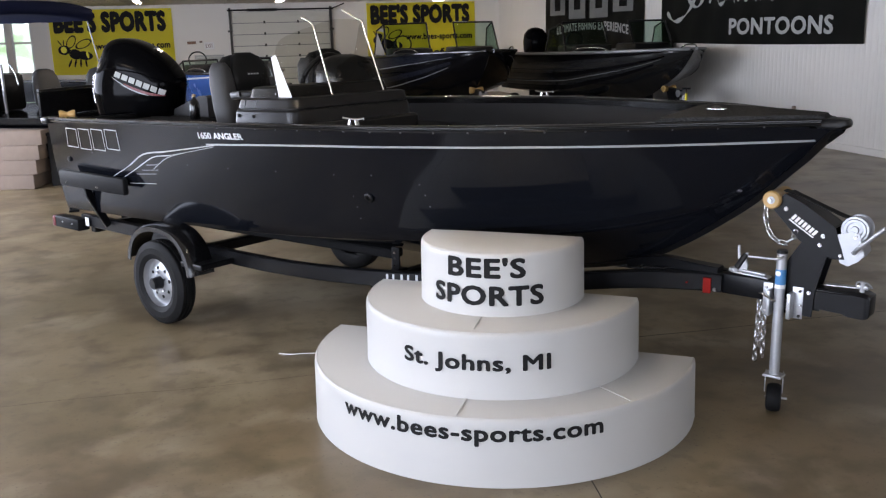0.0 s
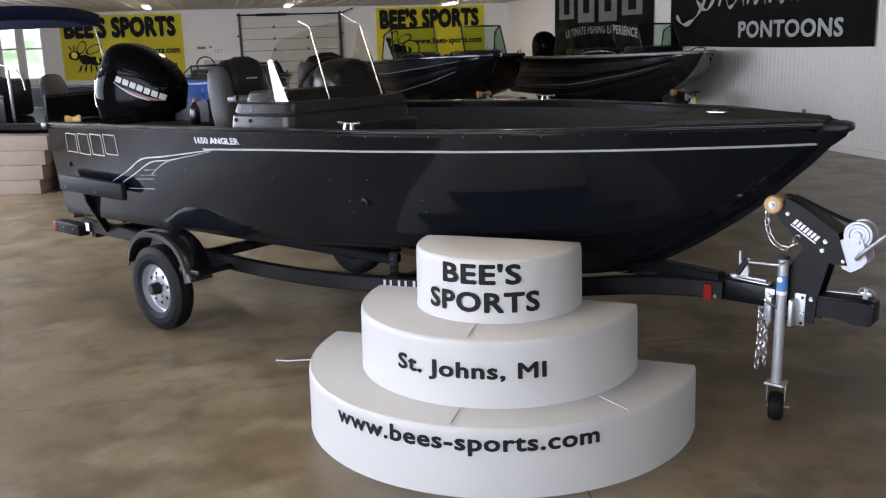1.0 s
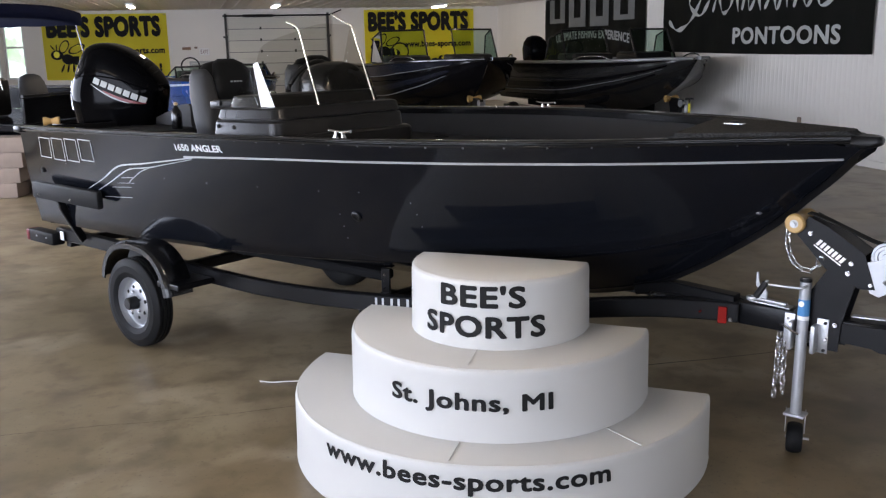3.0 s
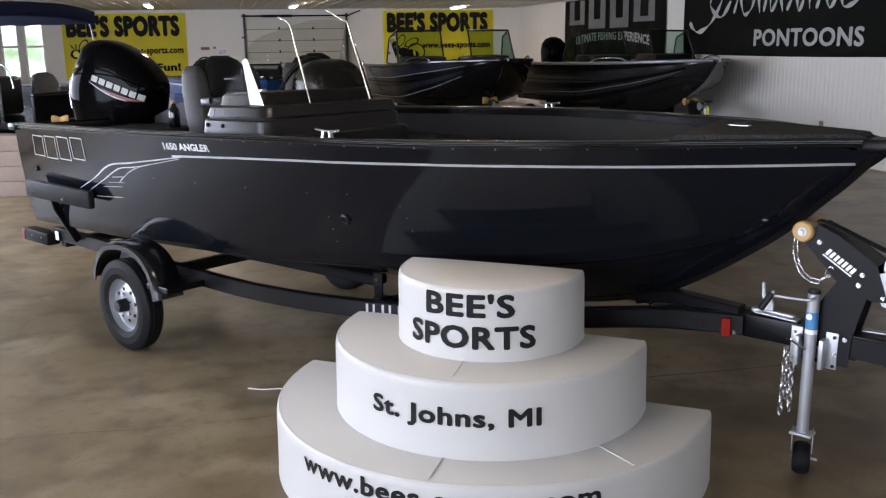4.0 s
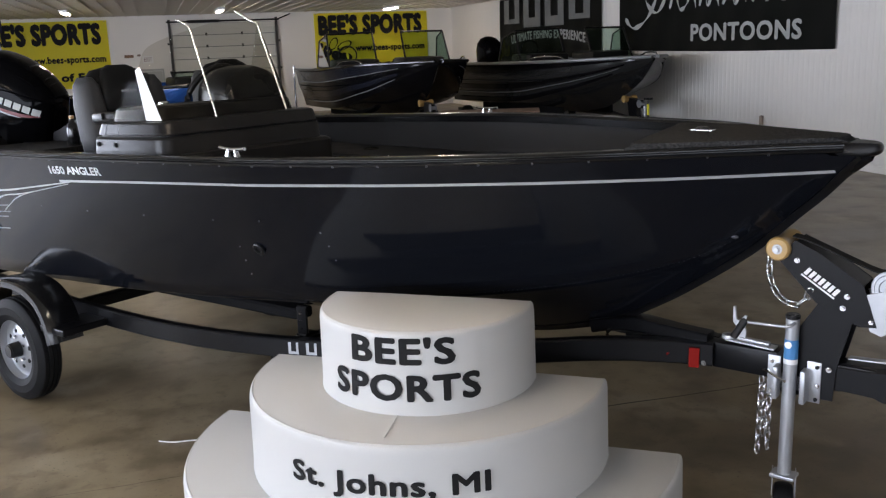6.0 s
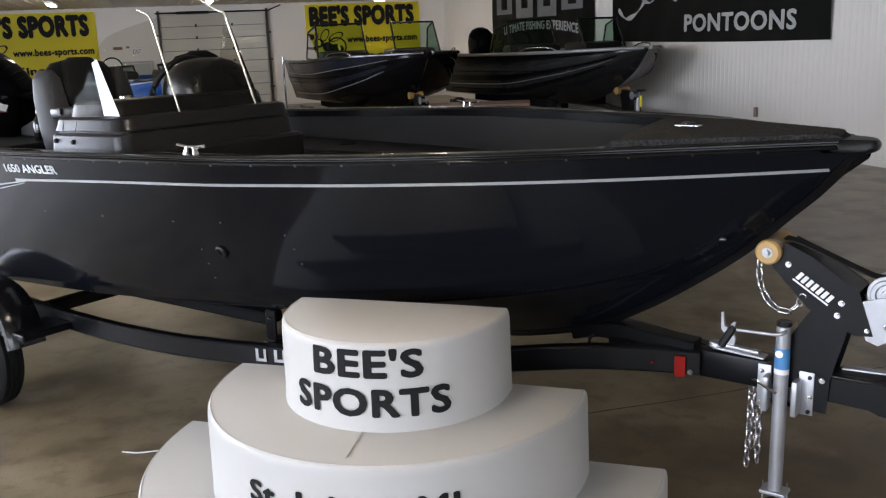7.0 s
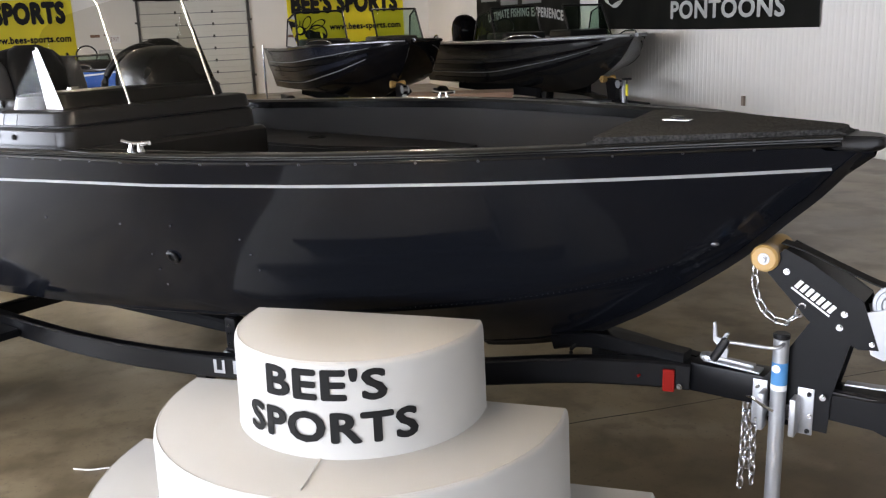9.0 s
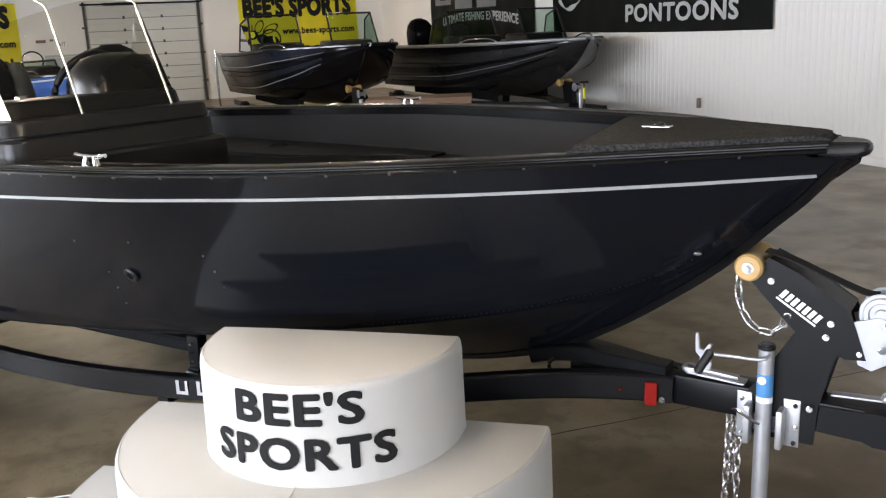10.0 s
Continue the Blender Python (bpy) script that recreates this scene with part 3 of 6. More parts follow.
bm = bmesh.new()
band(bm, [(x, stripe_z(x)) for x in stations(-3.1, -0.105, 60)], 0.0050)
part("stripe", bm, SILVER, boat, "thin silver pinstripe along the hull")
for line, half in (([(-3.02, 1.141), (-3.25, 1.108), (-3.54, 1.068), (-3.785, 1.034), (-4.0, 0.942), (-4.24, 0.853)], [0.006, 0.007, 0.009, 0.009, 0.005, 0.002]),
                   ([(-3.04, 1.130), (-3.36, 1.072), (-3.52, 1.046), (-3.69, 1.022), (-3.91, 0.935), (-4.10, 0.862)], [0.003, 0.004, 0.006, 0.007, 0.005, 0.002]),
                   ([(-3.24, 1.094), (-3.51, 1.038), (-3.65, 0.981), (-3.72, 0.945)], [0.002, 0.004, 0.004, 0.002]),
                   ([(-3.665, 0.979), (-3.79, 0.966)], 0.003), ([(-3.67, 0.945), (-3.85, 0.930)], 0.002), ([(-3.71, 0.917), (-3.93, 0.898)], 0.003),
                   ([(-3.745, 0.851), (-4.05, 0.828)], 0.004)):
    fine = [tuple(p) for p in curve_points([(x, 0, z) for x, z in line], 4)]
    hs = half if not isinstance(half, list) else [half[min(i // 4, len(half) - 1)] for i in range(len(fine))]
    hs = [h * 0.5 for h in hs] if isinstance(hs, list) else hs * 0.5
    bm = bmesh.new()
    band(bm, [(p[0], p[2]) for p in fine], hs)
    part("stripe", bm, SILVER, boat)


def hull_text(text, x0, z0, width, height, bold, slope=0.0, shear=0.0, hollow=False, taper=0.0):
    bm = letters(text, 1.0, bold, 0.0, shear=shear, fit=1.0)
    y0, y1 = min(v.co.y for v in bm.verts), max(v.co.y for v in bm.verts)

    def put(x, y, z):
        h = height * (1 + taper * x)
        return on_side(x0 + x * width, z0 + slope * x * width + (y - y0) / (y1 - y0) * h, 0.003)
    return bent(bm, put, 0.2)


part("model_lettering", hull_text("1650 ANGLER", -3.145, 1.171, 0.385, 0.036, 0.035, slope=0.036), WHITE, boat, "small silver model lettering")


def emblem_bars(x0, x1, z0, z1, n, slant, arch, wide=0.62):
    """A maker's emblem as a row of plain outlined bars on the near side."""
    step = (x1 - x0) / n
    for i in range(n):
        a, b = x0 + i * step, x0 + (i + wide + 0.2) * step
        mid = ((a + b) / 2 - x0) / (x1 - x0)
        lo, hi = z0 + arch * (mid - 0.5) ** 2 * 4, z1 + 0.03 * mid
        lo += 0.03 * mid
        ring_pts = [(a, hi), (b, hi), (b - slant, lo), (a - slant, lo), (a, hi)]
        bm = bmesh.new()
        for p, q in zip(ring_pts, ring_pts[1:]):
            band(bm, [(p[0] + (q[0] - p[0]) * k / 3, p[1] + (q[1] - p[1]) * k / 3) for k in range(4)], 0.0030, 0.003)
        part("emblem_bar", bm, SILVER, boat, "silver outlined emblem bar")


emblem_bars(-4.72, -3.99, 1.005, 1.140, 4, 0.02, 0.02)

# fittings in the side plate
x, z = -2.012, 0.929
bm = bmesh.new()
c = on_side(x, z, 0.0)
nrm = (on_side(x, z - 0.05) - on_side(x, z + 0.05)).cross(Vector((1, 0, 0))).normalized()
nrm = nrm if nrm.y < 0 else -nrm
m = Matrix.Translation(c) @ nrm.to_track_quat("Z", "Y").to_matrix().to_4x4()
revolve(bm, [(0.027, 0.0), (0.027, 0.006), (0.022, 0.010), (0.014, 0.009), (0.013, 0.002), (0.0, 0.002)], 20, "z")
bmesh.ops.transform(bm, matrix=m, verts=bm.verts)
part("drain_outlet", bm, RAIL, boat, "black through-hull drain fitting", smooth=40)
bm = bmesh.new()
c = on_side(-4.767, 0.928, 0.0)
cyl(bm, c, c + Vector((0, -0.012, 0)), 0.018, 14, bevel=0.003)
part("drain_outlet", bm, RAIL, boat, smooth=40)
for x, z in ((-3.348, 1.002), (-2.982, 1.010), (-2.593, 1.024), (-2.184, 1.038), (-1.941, 1.053), (-1.703, 1.018), (-2.11, 0.929), (-2.117, 0.867), (-2.128, 0.803), (-1.697, 0.962), (-1.70, 0.901), (-4.42, 1.0), (-4.0, 0.95)):
    bm = bmesh.new()
    bmesh.ops.create_uvsphere(bm, u_segments=8, v_segments=4, radius=0.0036, matrix=Matrix.Translation(on_side(x, z, 0.0)))
    part("side_rivet", bm, RIVET, boat)
# round fastener in the flank near the bow
bm = bmesh.new()
c = on_side(-0.402, 1.021, 0.0)
bmesh.ops.create_uvsphere(bm, u_segments=10, v_segments=6, radius=0.011, matrix=Matrix.Translation(c) @ Matrix.Diagonal((1.4, 0.6, 0.6, 1)))
part("bow_eye", bm, RIVET, boat, smooth=40)
# line of small weld dots along the chine towards the bow
bm = bmesh.new()
for k in range(60):
    x = -1.35 + 0.95 * k / 59
    z = chine_z(x) + 0.012 + 0.006 * noise.noise(Vector((k, 3, 1)))
    bmesh.ops.create_icosphere(bm, subdivisions=1, radius=0.0025, matrix=Matrix.Translation(on_side(x, z, 0.0)))
tagged(part("weld_dots", bm, RAIL, boat), kind="stuff")


def cleat(m):
    """A chrome horn cleat, 0.13 long."""
    ob = thing("mooring_cleat", BOAT @ m, "polished chrome horn cleat bolted to the gunwale", "cleat", "gunwale cleats")
    bm = bmesh.new()
    tube(bm, [(-0.066, 0, 0.034), (-0.05, 0, 0.032), (-0.02, 0, 0.029), (0.02, 0, 0.029), (0.05, 0, 0.032), (0.066, 0, 0.034)], 0.0065, 10)
    part("horn", bm, CHROME, ob, smooth=50)
    for sx in (-1, 1):
        bm = bmesh.new()
        cyl(bm, (sx * 0.026, 0, 0), (sx * 0.018, 0, 0.029), 0.012, 14, 0.007)
        part("foot", bm, CHROME, ob, smooth=50)
    return ob


cleat(pose(-1.985, -0.875, 1.296, 0, 0, 2))
cleat(pose(-2.06, 0.89, 1.312, 0, 0, -2))
cleat(pose(-4.78, 0.80, 1.205, 0, 0, 5))

# bow light on the deck
bow_light = thing("bow_light", BOAT @ pose(-0.55, -0.035, 1.362, 0, 0, 0), "small chrome bow navigation light on the carpeted deck", "light")
bm = bmesh.new()
box(bm, (0.082, 0.034, 0.006), (0, 0, 0.003), bevel=0.002)
part("base", bm, CHROME, bow_light, smooth=40)
bm = bmesh.new()
revolve(bm, [(0.019, 0.006), (0.018, 0.011), (0.012, 0.015), (0.0, 0.016)], 20, "z")
bmesh.ops.transform(bm, matrix=Matrix.Diagonal((1.2, 0.8, 1, 1)), verts=bm.verts)
part("lens", bm, GREY_BAND, bow_light, "low dark domed lens", smooth=50)

# transom corners, splash well and stern rail
for sgn in (-1, 1):
    bm = bmesh.new()
    box(bm, (0.09, 0.10, 0.045), (-4.985, sgn * 0.80, 1.180), bevel=0.014)
    part("corner_casting", bm, RAIL, boat, "cast transom corner", smooth=40)
    bm = bmesh.new()
    for k in range(13):
        z = 1.13 - k * 0.044
        bmesh.ops.create_uvsphere(bm, u_segments=6, v_segments=4, radius=0.006, matrix=pose(-5.002, sgn * (side_y(-5.0, z) - 0.02), z))
    tagged(part("transom_rivets", bm, ZINC, boat), kind="stuff")
bm = bmesh.new()
sweep(bm, [(-5.0, -0.79, 1.165), (-5.0, -0.3, 1.15), (-5.0, 0.3, 1.15), (-5.0, 0.79, 1.165)], rect(0.05, 0.05, 0.012))
part("transom_rail", bm, RAIL, boat, smooth=40)
bm = bmesh.new()
box(bm, (0.55, 1.44, 0.03), (-4.63, 0, 1.13), bevel=0.006)
part("aft_deck", bm, CARPET, boat, "dark carpeted aft deck")
# folded jump seat lid sloping up behind the motor well, with a fuel primer beside it
bm = bmesh.new()
loft(bm, [[(-4.86, y, 1.15), (-4.84, y, 1.185), (-4.50, y, 1.300), (-4.42, y, 1.305), (-4.40, y, 1.290), (-4.40, y, 1.15)] for y in (0.08, 0.10, 0.58, 0.60)], True, True)
part("jump_seat", bm, VINYL_GREY, boat, "grey vinyl folded jump seat", smooth=30)
bm = bmesh.new()
revolve(bm, [(0.0, 1.10), (0.034, 1.10), (0.036, 1.12), (0.036, 1.20), (0.030, 1.23), (0.016, 1.245), (0.014, 1.262), (0.0, 1.264)], 20, "z", (-4.42, -0.02, 0.04))
part("water_separator", bm, RAIL_GLOSS, boat, "glossy dark canister", smooth=40)
bm = bmesh.new()
cyl(bm, (-4.42, -0.02, 1.303), (-4.42, -0.02, 1.322), 0.015, 12, bevel=0.003)
part("cap", bm, AMBER, boat, "small dull yellow cap", smooth=40)
# side decks that carry the console
bm = bmesh.new()
loft(bm, [[(x, -(sheer_y(x) - 0.08), sheer_z(x) - 0.008), (x, -(sheer_y(x) - 0.20), sheer_z(x) - 0.008), (x, -(sheer_y(x) - 0.21), sheer_z(x) - 0.05)] for x in stations(-4.9, -1.6, 24)])
part("side_deck", bm, CARPET, boat, "dark carpeted side deck", smooth=40)

# ---------------------------------------------------------------- console, windshield, seats, motor
def tier_rows(levels):
    """Levels of (z, x rear, x front, y near, y far, corner): rounded rectangles in plan, the front a little skewed."""
    rows = []
    for z, xr, xf, yn, yf, c in levels:
        row = []
        for cx, cy, a0 in ((xf - c, yf - c, 0), (xr + c, yf - c, 90), (xr + c, yn + c, 180), (xf - c, yn + c, 270)):
            for k in range(6):
                a = radians(a0 + 90 * k / 5)
                x, y = cx + c * math.cos(a), cy + c * math.sin(a)
                along, across = (x - xr) / (xf - xr), (y - yn) / (yf - yn)
                row.append((x + 0.045 * along * across, y, z + 0.012 * along))
        rows.append(row)
    return rows


console = thing("helm_console", BOAT, "black moulded side console with a curved clear windshield", "console")
bm = bmesh.new()
loft(bm, tier_rows([(0.90, -2.98, -2.40, -0.790, 0.075, 0.05), (1.245, -2.97, -2.415, -0.800, 0.075, 0.05), (1.254, -2.965, -2.425, -0.795, 0.070, 0.05), (1.258, -2.96, -2.435, -0.785, 0.065, 0.05)]), True, True)
part("base", bm, CONSOLE, console, "black moulded console foot", smooth=28)
bm = bmesh.new()
loft(bm, tier_rows([(1.20, -2.985, -2.455, -0.825, 0.06, 0.06), (1.318, -2.970, -2.470, -0.818, 0.06, 0.06), (1.327, -2.966, -2.476, -0.812, 0.058, 0.06), (1.330, -2.955, -2.486, -0.800, 0.05, 0.06)]), True, True)
part("lower_body", bm, CONSOLE, console, "black moulded console base", smooth=28)
bm = bmesh.new()
loft(bm, tier_rows([(1.322, -2.955, -2.490, -0.798, 0.05, 0.06), (1.334, -2.955, -2.490, -0.798, 0.05, 0.06), (1.338, -2.962, -2.478, -0.808, 0.055, 0.06), (1.380, -2.948, -2.492, -0.800, 0.055, 0.06), (1.387, -2.942, -2.498, -0.793, 0.05, 0.06), (1.390, -2.925, -2.512, -0.775, 0.04, 0.06)]), True, True)
part("upper_body", bm, CONSOLE, console, "black moulded console top", smooth=28)
for x in (-2.87, -2.78):
    bm = bmesh.new()
    tube(bm, [(x, -0.8085, 1.342), (x + 0.002, -0.8045, 1.362), (x + 0.004, -0.799, 1.386)], 0.0014, 6)
    part("panel_seam", bm, RIVET, console)
for x in (-2.905, -2.785):
    bm = bmesh.new()
    cyl(bm, (x, -0.812, 1.300), (x, -0.828, 1.300), 0.010, 12, bevel=0.003)
    part("bolt_cap", bm, BLACK, console, smooth=40)
# dash behind the windshield
bm = bmesh.new()
loft(bm, tier_rows([(1.385, -2.93, -2.60, -0.755, 0.03, 0.07), (1.435, -2.92, -2.615, -0.745, 0.025, 0.07), (1.444, -2.91, -2.625, -0.735, 0.02, 0.07), (1.447, -2.89, -2.645, -0.715, 0.0, 0.07)]), True, True)
part("dash", bm, CONSOLE, console, "black dash under the windshield", smooth=30)
bm = bmesh.new()
box(bm, (0.20, 0.10, 0.045), (-3.02, -0.66, 1.398), (0, -3, 0), bevel=0.012)
part("gauge_pod", bm, CONSOLE, console, smooth=40)
bm = bmesh.new()
cyl(bm, (-3.03, -0.70, 1.405), (-3.03, -0.722, 1.405), 0.015, 16, bevel=0.004)
part("socket", bm, RAIL, console, smooth=40)
# instrument hood
HOOD = mat("hood_plastic", (0.006, 0.006, 0.006), 0.26, 0.0, 0.08, 8.0, spec=0.35, bump=0.1, bump_scale=160)
bm = bmesh.new()
rows = []
for x, w, h in ((-2.90, 0.18, 0.10), (-2.87, 0.215, 0.165), (-2.82, 0.235, 0.195), (-2.76, 0.240, 0.205), (-2.70, 0.236, 0.19), (-2.66, 0.226, 0.15), (-2.635, 0.215, 0.10), (-2.62, 0.19, 0.03)):
    rows.append([(x, -0.14 + w * 0.78 * math.copysign(abs(math.cos(a)) ** 0.6, math.cos(a)), 1.40 + h * math.sin(a) ** 0.55) for a in (math.pi * k / 18 for k in range(19))])
loft(bm, rows)
bm.faces.new([bm.verts.new(p) for p in rows[0]])
bmesh.ops.remove_doubles(bm, verts=bm.verts, dist=0.0005)
part("instrument_hood", bm, HOOD, console, "satin black instrument hood", smooth=50)
bm = bmesh.new()
box(bm, (0.03, 0.04, 0.018), (-2.84, -0.52, 1.452), bevel=0.004)
part("switch", bm, CHROME, console, smooth=40)
# steering wheel
bm = bmesh.new()
m = pose(-2.98, -0.12, 1.46, 0, -62, 0)
pts = [m @ Vector((0.160 * math.cos(a), 0.160 * math.sin(a), 0)) for a in (2 * math.pi * k / 32 for k in range(33))]
sweep(bm, pts, ring(0.015, 8), up=(0.5, 0.1, 0.86), caps=False)
for a in (90, 210, 330):
    cyl(bm, m @ Vector((0, 0, -0.03)), m @ Vector((0.155 * math.cos(radians(a)), 0.155 * math.sin(radians(a)), 0)), 0.012, 8)
cyl(bm, m @ Vector((0, 0, -0.12)), m @ Vector((0, 0, 0.0)), 0.035, 16)
part("steering_wheel", bm, CONSOLE, console, "black three-spoke steering wheel", smooth=50)

# windshield: one bent clear sheet; pale tubes stand for the gleam along its bends
base = curve_points([(-2.88, -0.762, 1.398), (-2.70, -0.762, 1.400), (-2.565, -0.758, 1.402), (-2.530, -0.690, 1.403), (-2.488, -0.525, 1.403), (-2.500, -0.310, 1.403), (-2.505, -0.105, 1.403), (-2.545, -0.035, 1.400), (-2.68, -0.022, 1.400), (-2.90, -0.020, 1.398)], 5)
tops = curve_points([(-2.86, -0.762, 1.425), (-2.74, -0.762, 1.540), (-2.665, -0.760, 1.612), (-2.665, -0.700, 1.700), (-2.600, -0.535, 1.764), (-2.660, -0.310, 1.800), (-2.660, -0.105, 1.790), (-2.730, -0.050, 1.760), (-2.80, -0.030, 1.60), (-2.89, -0.022, 1.43)], 5)
shield = part("windshield", loft(bmesh.new(), [[b.lerp(t, k / 6) for k in range(7)] for b, t in zip(base, tops)]), PLEXI, console, "clear bent acrylic windshield", smooth=60)
shield.visible_shadow = False
EDGE = mat("bend_gleam", (0.85, 0.80, 0.66), 0.15, 0.6, 0.05, 20.0)
for pts, r in (([base[20].lerp(tops[20], k / 6) + Vector((0.006, 0, 0)) for k in range(7)] + [Vector((-2.625, -0.532, 1.787)), Vector((-2.690, -0.527, 1.808))], 0.0042),
               ([base[30].lerp(tops[30], k / 6) + Vector((0.006, 0, 0)) for k in range(7)] + [Vector((-2.70, -0.105, 1.806)), Vector((-2.805, -0.105, 1.854))], 0.005)):
    bm = bmesh.new()
    tube(bm, pts, r, 8, 3)
    part("bent_edge", bm, EDGE, shield, "pale tube for the gleam along the acrylic bend", smooth=50)
# white strip stands for the bright reflection in the side pane
bm = bmesh.new()
loft(bm, [[(-2.676, -0.768, 1.606), (-2.632, -0.768, 1.403)], [(-2.640, -0.767, 1.618), (-2.530, -0.767, 1.404)]])
part("paper_strip", bm, WHITE, shield, "white strip drawn as the side pane's reflection")
bm = bmesh.new()
tube(bm, [(-2.665, -0.758, 1.62), (-2.62, -0.760, 1.52), (-2.575, -0.762, 1.41)], 0.004, 8)
part("bent_edge", bm, EDGE, shield, smooth=50)


def helm_seat(m, label):
    """Folding helm seat with a bolstered back, facing +x."""
    ob = thing("captain_chair", m, label, "chair", "boat chairs")
    def pad(name, rows, material, lab=""):
        bm = bmesh.new()
        loft(bm, rows, True, True)
        return part(name, bm, material, ob, lab, smooth=60)

    def slab(zs, half, front, back, y0=0.0, c=0.62):
        rows = []
        for z, h, f, b in zip(zs, half, front, back):
            xm, xr = (f + b) / 2, (f - b) / 2
            rows.append([(xm + xr * math.copysign(abs(math.cos(a)) ** c, math.cos(a)), y0 + h * math.copysign(abs(math.sin(a)) ** c, math.sin(a)), z) for a in (2 * math.pi * k / 24 for k in range(24))])
        return rows
    pad("seat_cushion", slab((0.0, 0.02, 0.09, 0.12, 0.13), (0.20, 0.23, 0.235, 0.21, 0.15), (0.42, 0.45, 0.46, 0.43, 0.35), (-0.02, -0.04, -0.04, -0.02, 0.03)), VINYL_DARK, "dark vinyl seat cushion")
    pad("back_shell", slab((0.05, 0.10, 0.30, 0.45, 0.55, 0.60, 0.615), (0.20, 0.225, 0.225, 0.21, 0.18, 0.13, 0.06), (0.03, 0.02, -0.01, -0.03, -0.05, -0.07, -0.09), (-0.07, -0.09, -0.13, -0.15, -0.155, -0.145, -0.12)), VINYL_DARK, "dark vinyl backrest")
    for sgn in (-1, 1):
        pad("bolster", slab((0.10, 0.14, 0.30, 0.44, 0.53, 0.57), (0.03, 0.056, 0.060, 0.058, 0.046, 0.02), (0.05, 0.065, 0.035, 0.005, -0.015, -0.04), (-0.02, -0.08, -0.125, -0.15, -0.155, -0.14), sgn * 0.178), VINYL_GREY, "grey vinyl side bolster")
    pad("head_panel", slab((0.40, 0.42, 0.52, 0.60, 0.625), (0.11, 0.135, 0.135, 0.10, 0.05), (0.010, 0.018, 0.0, -0.035, -0.06), (-0.05, -0.06, -0.07, -0.11, -0.11)), VINYL_DARK, "dark vinyl head panel")
    bm = bmesh.new()
    for k in range(4):
        box(bm, (0.003, 0.014, 0.008), (0.006, -0.035 + 0.022 * k, 0.50), (0, -8, 0))
    tagged(part("emblem_bars", bm, GREY_PRINT, ob, "small grey emblem bars"), kind="stuff")
    bm = bmesh.new()
    cyl(bm, (0.2, 0, -0.15), (0.2, 0, 0.0), 0.035, 16)
    part("pedestal", bm, RAIL, ob, smooth=40)
    return ob


helm_seat(BOAT @ pose(-3.37, -0.33, 0.995, 0, 0, 0), "dark and grey vinyl captain chair behind the console")
helm_seat(BOAT @ pose(-3.42, 0.42, 1.00, 0, 0, 0), "dark and grey vinyl chair in the cockpit")

# ---------------------------------------------------------------- outboard motor
motor = thing("outboard_motor", BOAT @ pose(-5.12, 0, 0, 0, 0, 30), "glossy black outboard motor turned on the transom", "outboard motor")
# the cowl: a side profile (along, height) carried across and drawn in towards both flanks
COWL_C = Vector((0.055, 0.0, 1.32))
PROFILE = curve_points([(-0.10, 0, 0.93), (-0.225, 0, 0.97), (-0.285, 0, 1.10), (-0.312, 0, 1.22), (-0.326, 0, 1.324), (-0.318, 0, 1.410), (-0.292, 0, 1.495), (-0.250, 0, 1.585), (-0.200, 0, 1.670), (-0.145, 0, 1.708), (-0.070, 0, 1.718), (0.016, 0, 1.705), (0.126, 0, 1.658), (0.245, 0, 1.572), (0.325, 0, 1.475), (0.348, 0, 1.415), (0.342, 0, 1.34), (0.315, 0, 1.20), (0.275, 0, 1.04), (0.20, 0, 0.95), (0.05, 0, 0.925)], 4)
COWL_W, COWL_P = 0.195, 3.5


def pillow(bm, outline, centre, w, grow=1.0, n=18):
    rows = []
    for k in range(n + 1):
        t = math.sin(math.pi * (k / n - 0.5))
        q = max(1 - abs(t) ** COWL_P, 0.0) ** (1 / COWL_P) if abs(t) < 0.9999 else 0.02
        rows.append([(centre.x + (p.x - centre.x) * q * grow, w * t, centre.z + (p.z - centre.z) * q * grow) for p in outline])
    return loft(bm, rows, True, True)


def cowl_side(u, z, off=0.003):
    """A point on the near flank of the cowl."""
    d = Vector((u - COWL_C.x, 0, z - COWL_C.z))
    reach = 1e-3
    if d.length > 1e-6:
        best = max(PROFILE, key=lambda p: (p - COWL_C).normalized().dot(d.normalized()))
        reach = min(d.length / (best - COWL_C).length, 0.99)
    return Vector((u, -(COWL_W * (1 - reach ** COWL_P) ** (1 / COWL_P) + off), z))


bm = pillow(bmesh.new(), PROFILE, COWL_C, COWL_W)
part("cowl", bm, COWL, motor, "glossy black engine cowl", smooth=40)
# shut line under the cap, falling towards the front
bm = bmesh.new()
tube(bm, [cowl_side(u, z, -0.002) for u, z in ((-0.225, 1.485), (-0.15, 1.492), (-0.03, 1.488), (0.09, 1.468), (0.20, 1.430), (0.30, 1.395), (0.365, 1.372))], 0.0055, 6)
part("cap_edge", bm, COWL, motor, "raised lower edge of the cowl cap", smooth=50)
bm = bmesh.new()
loft(bm, [[(COWL_C.x + 0.352 * g * math.copysign(abs(math.cos(a)) ** 0.6, math.cos(a)) - 0.045, COWL_W * 0.86 * g * math.copysign(abs(math.sin(a)) ** 0.6, math.sin(a)), z) for a in (2 * math.pi * k / 40 for k in range(40))] for z, g in ((1.03, 0.80), (1.05, 0.90), (1.10, 0.93), (1.135, 0.93), (1.15, 0.88))], True, True)
part("lower_cowl", bm, COWL, motor, "black lower cowl with latch line", smooth=50)
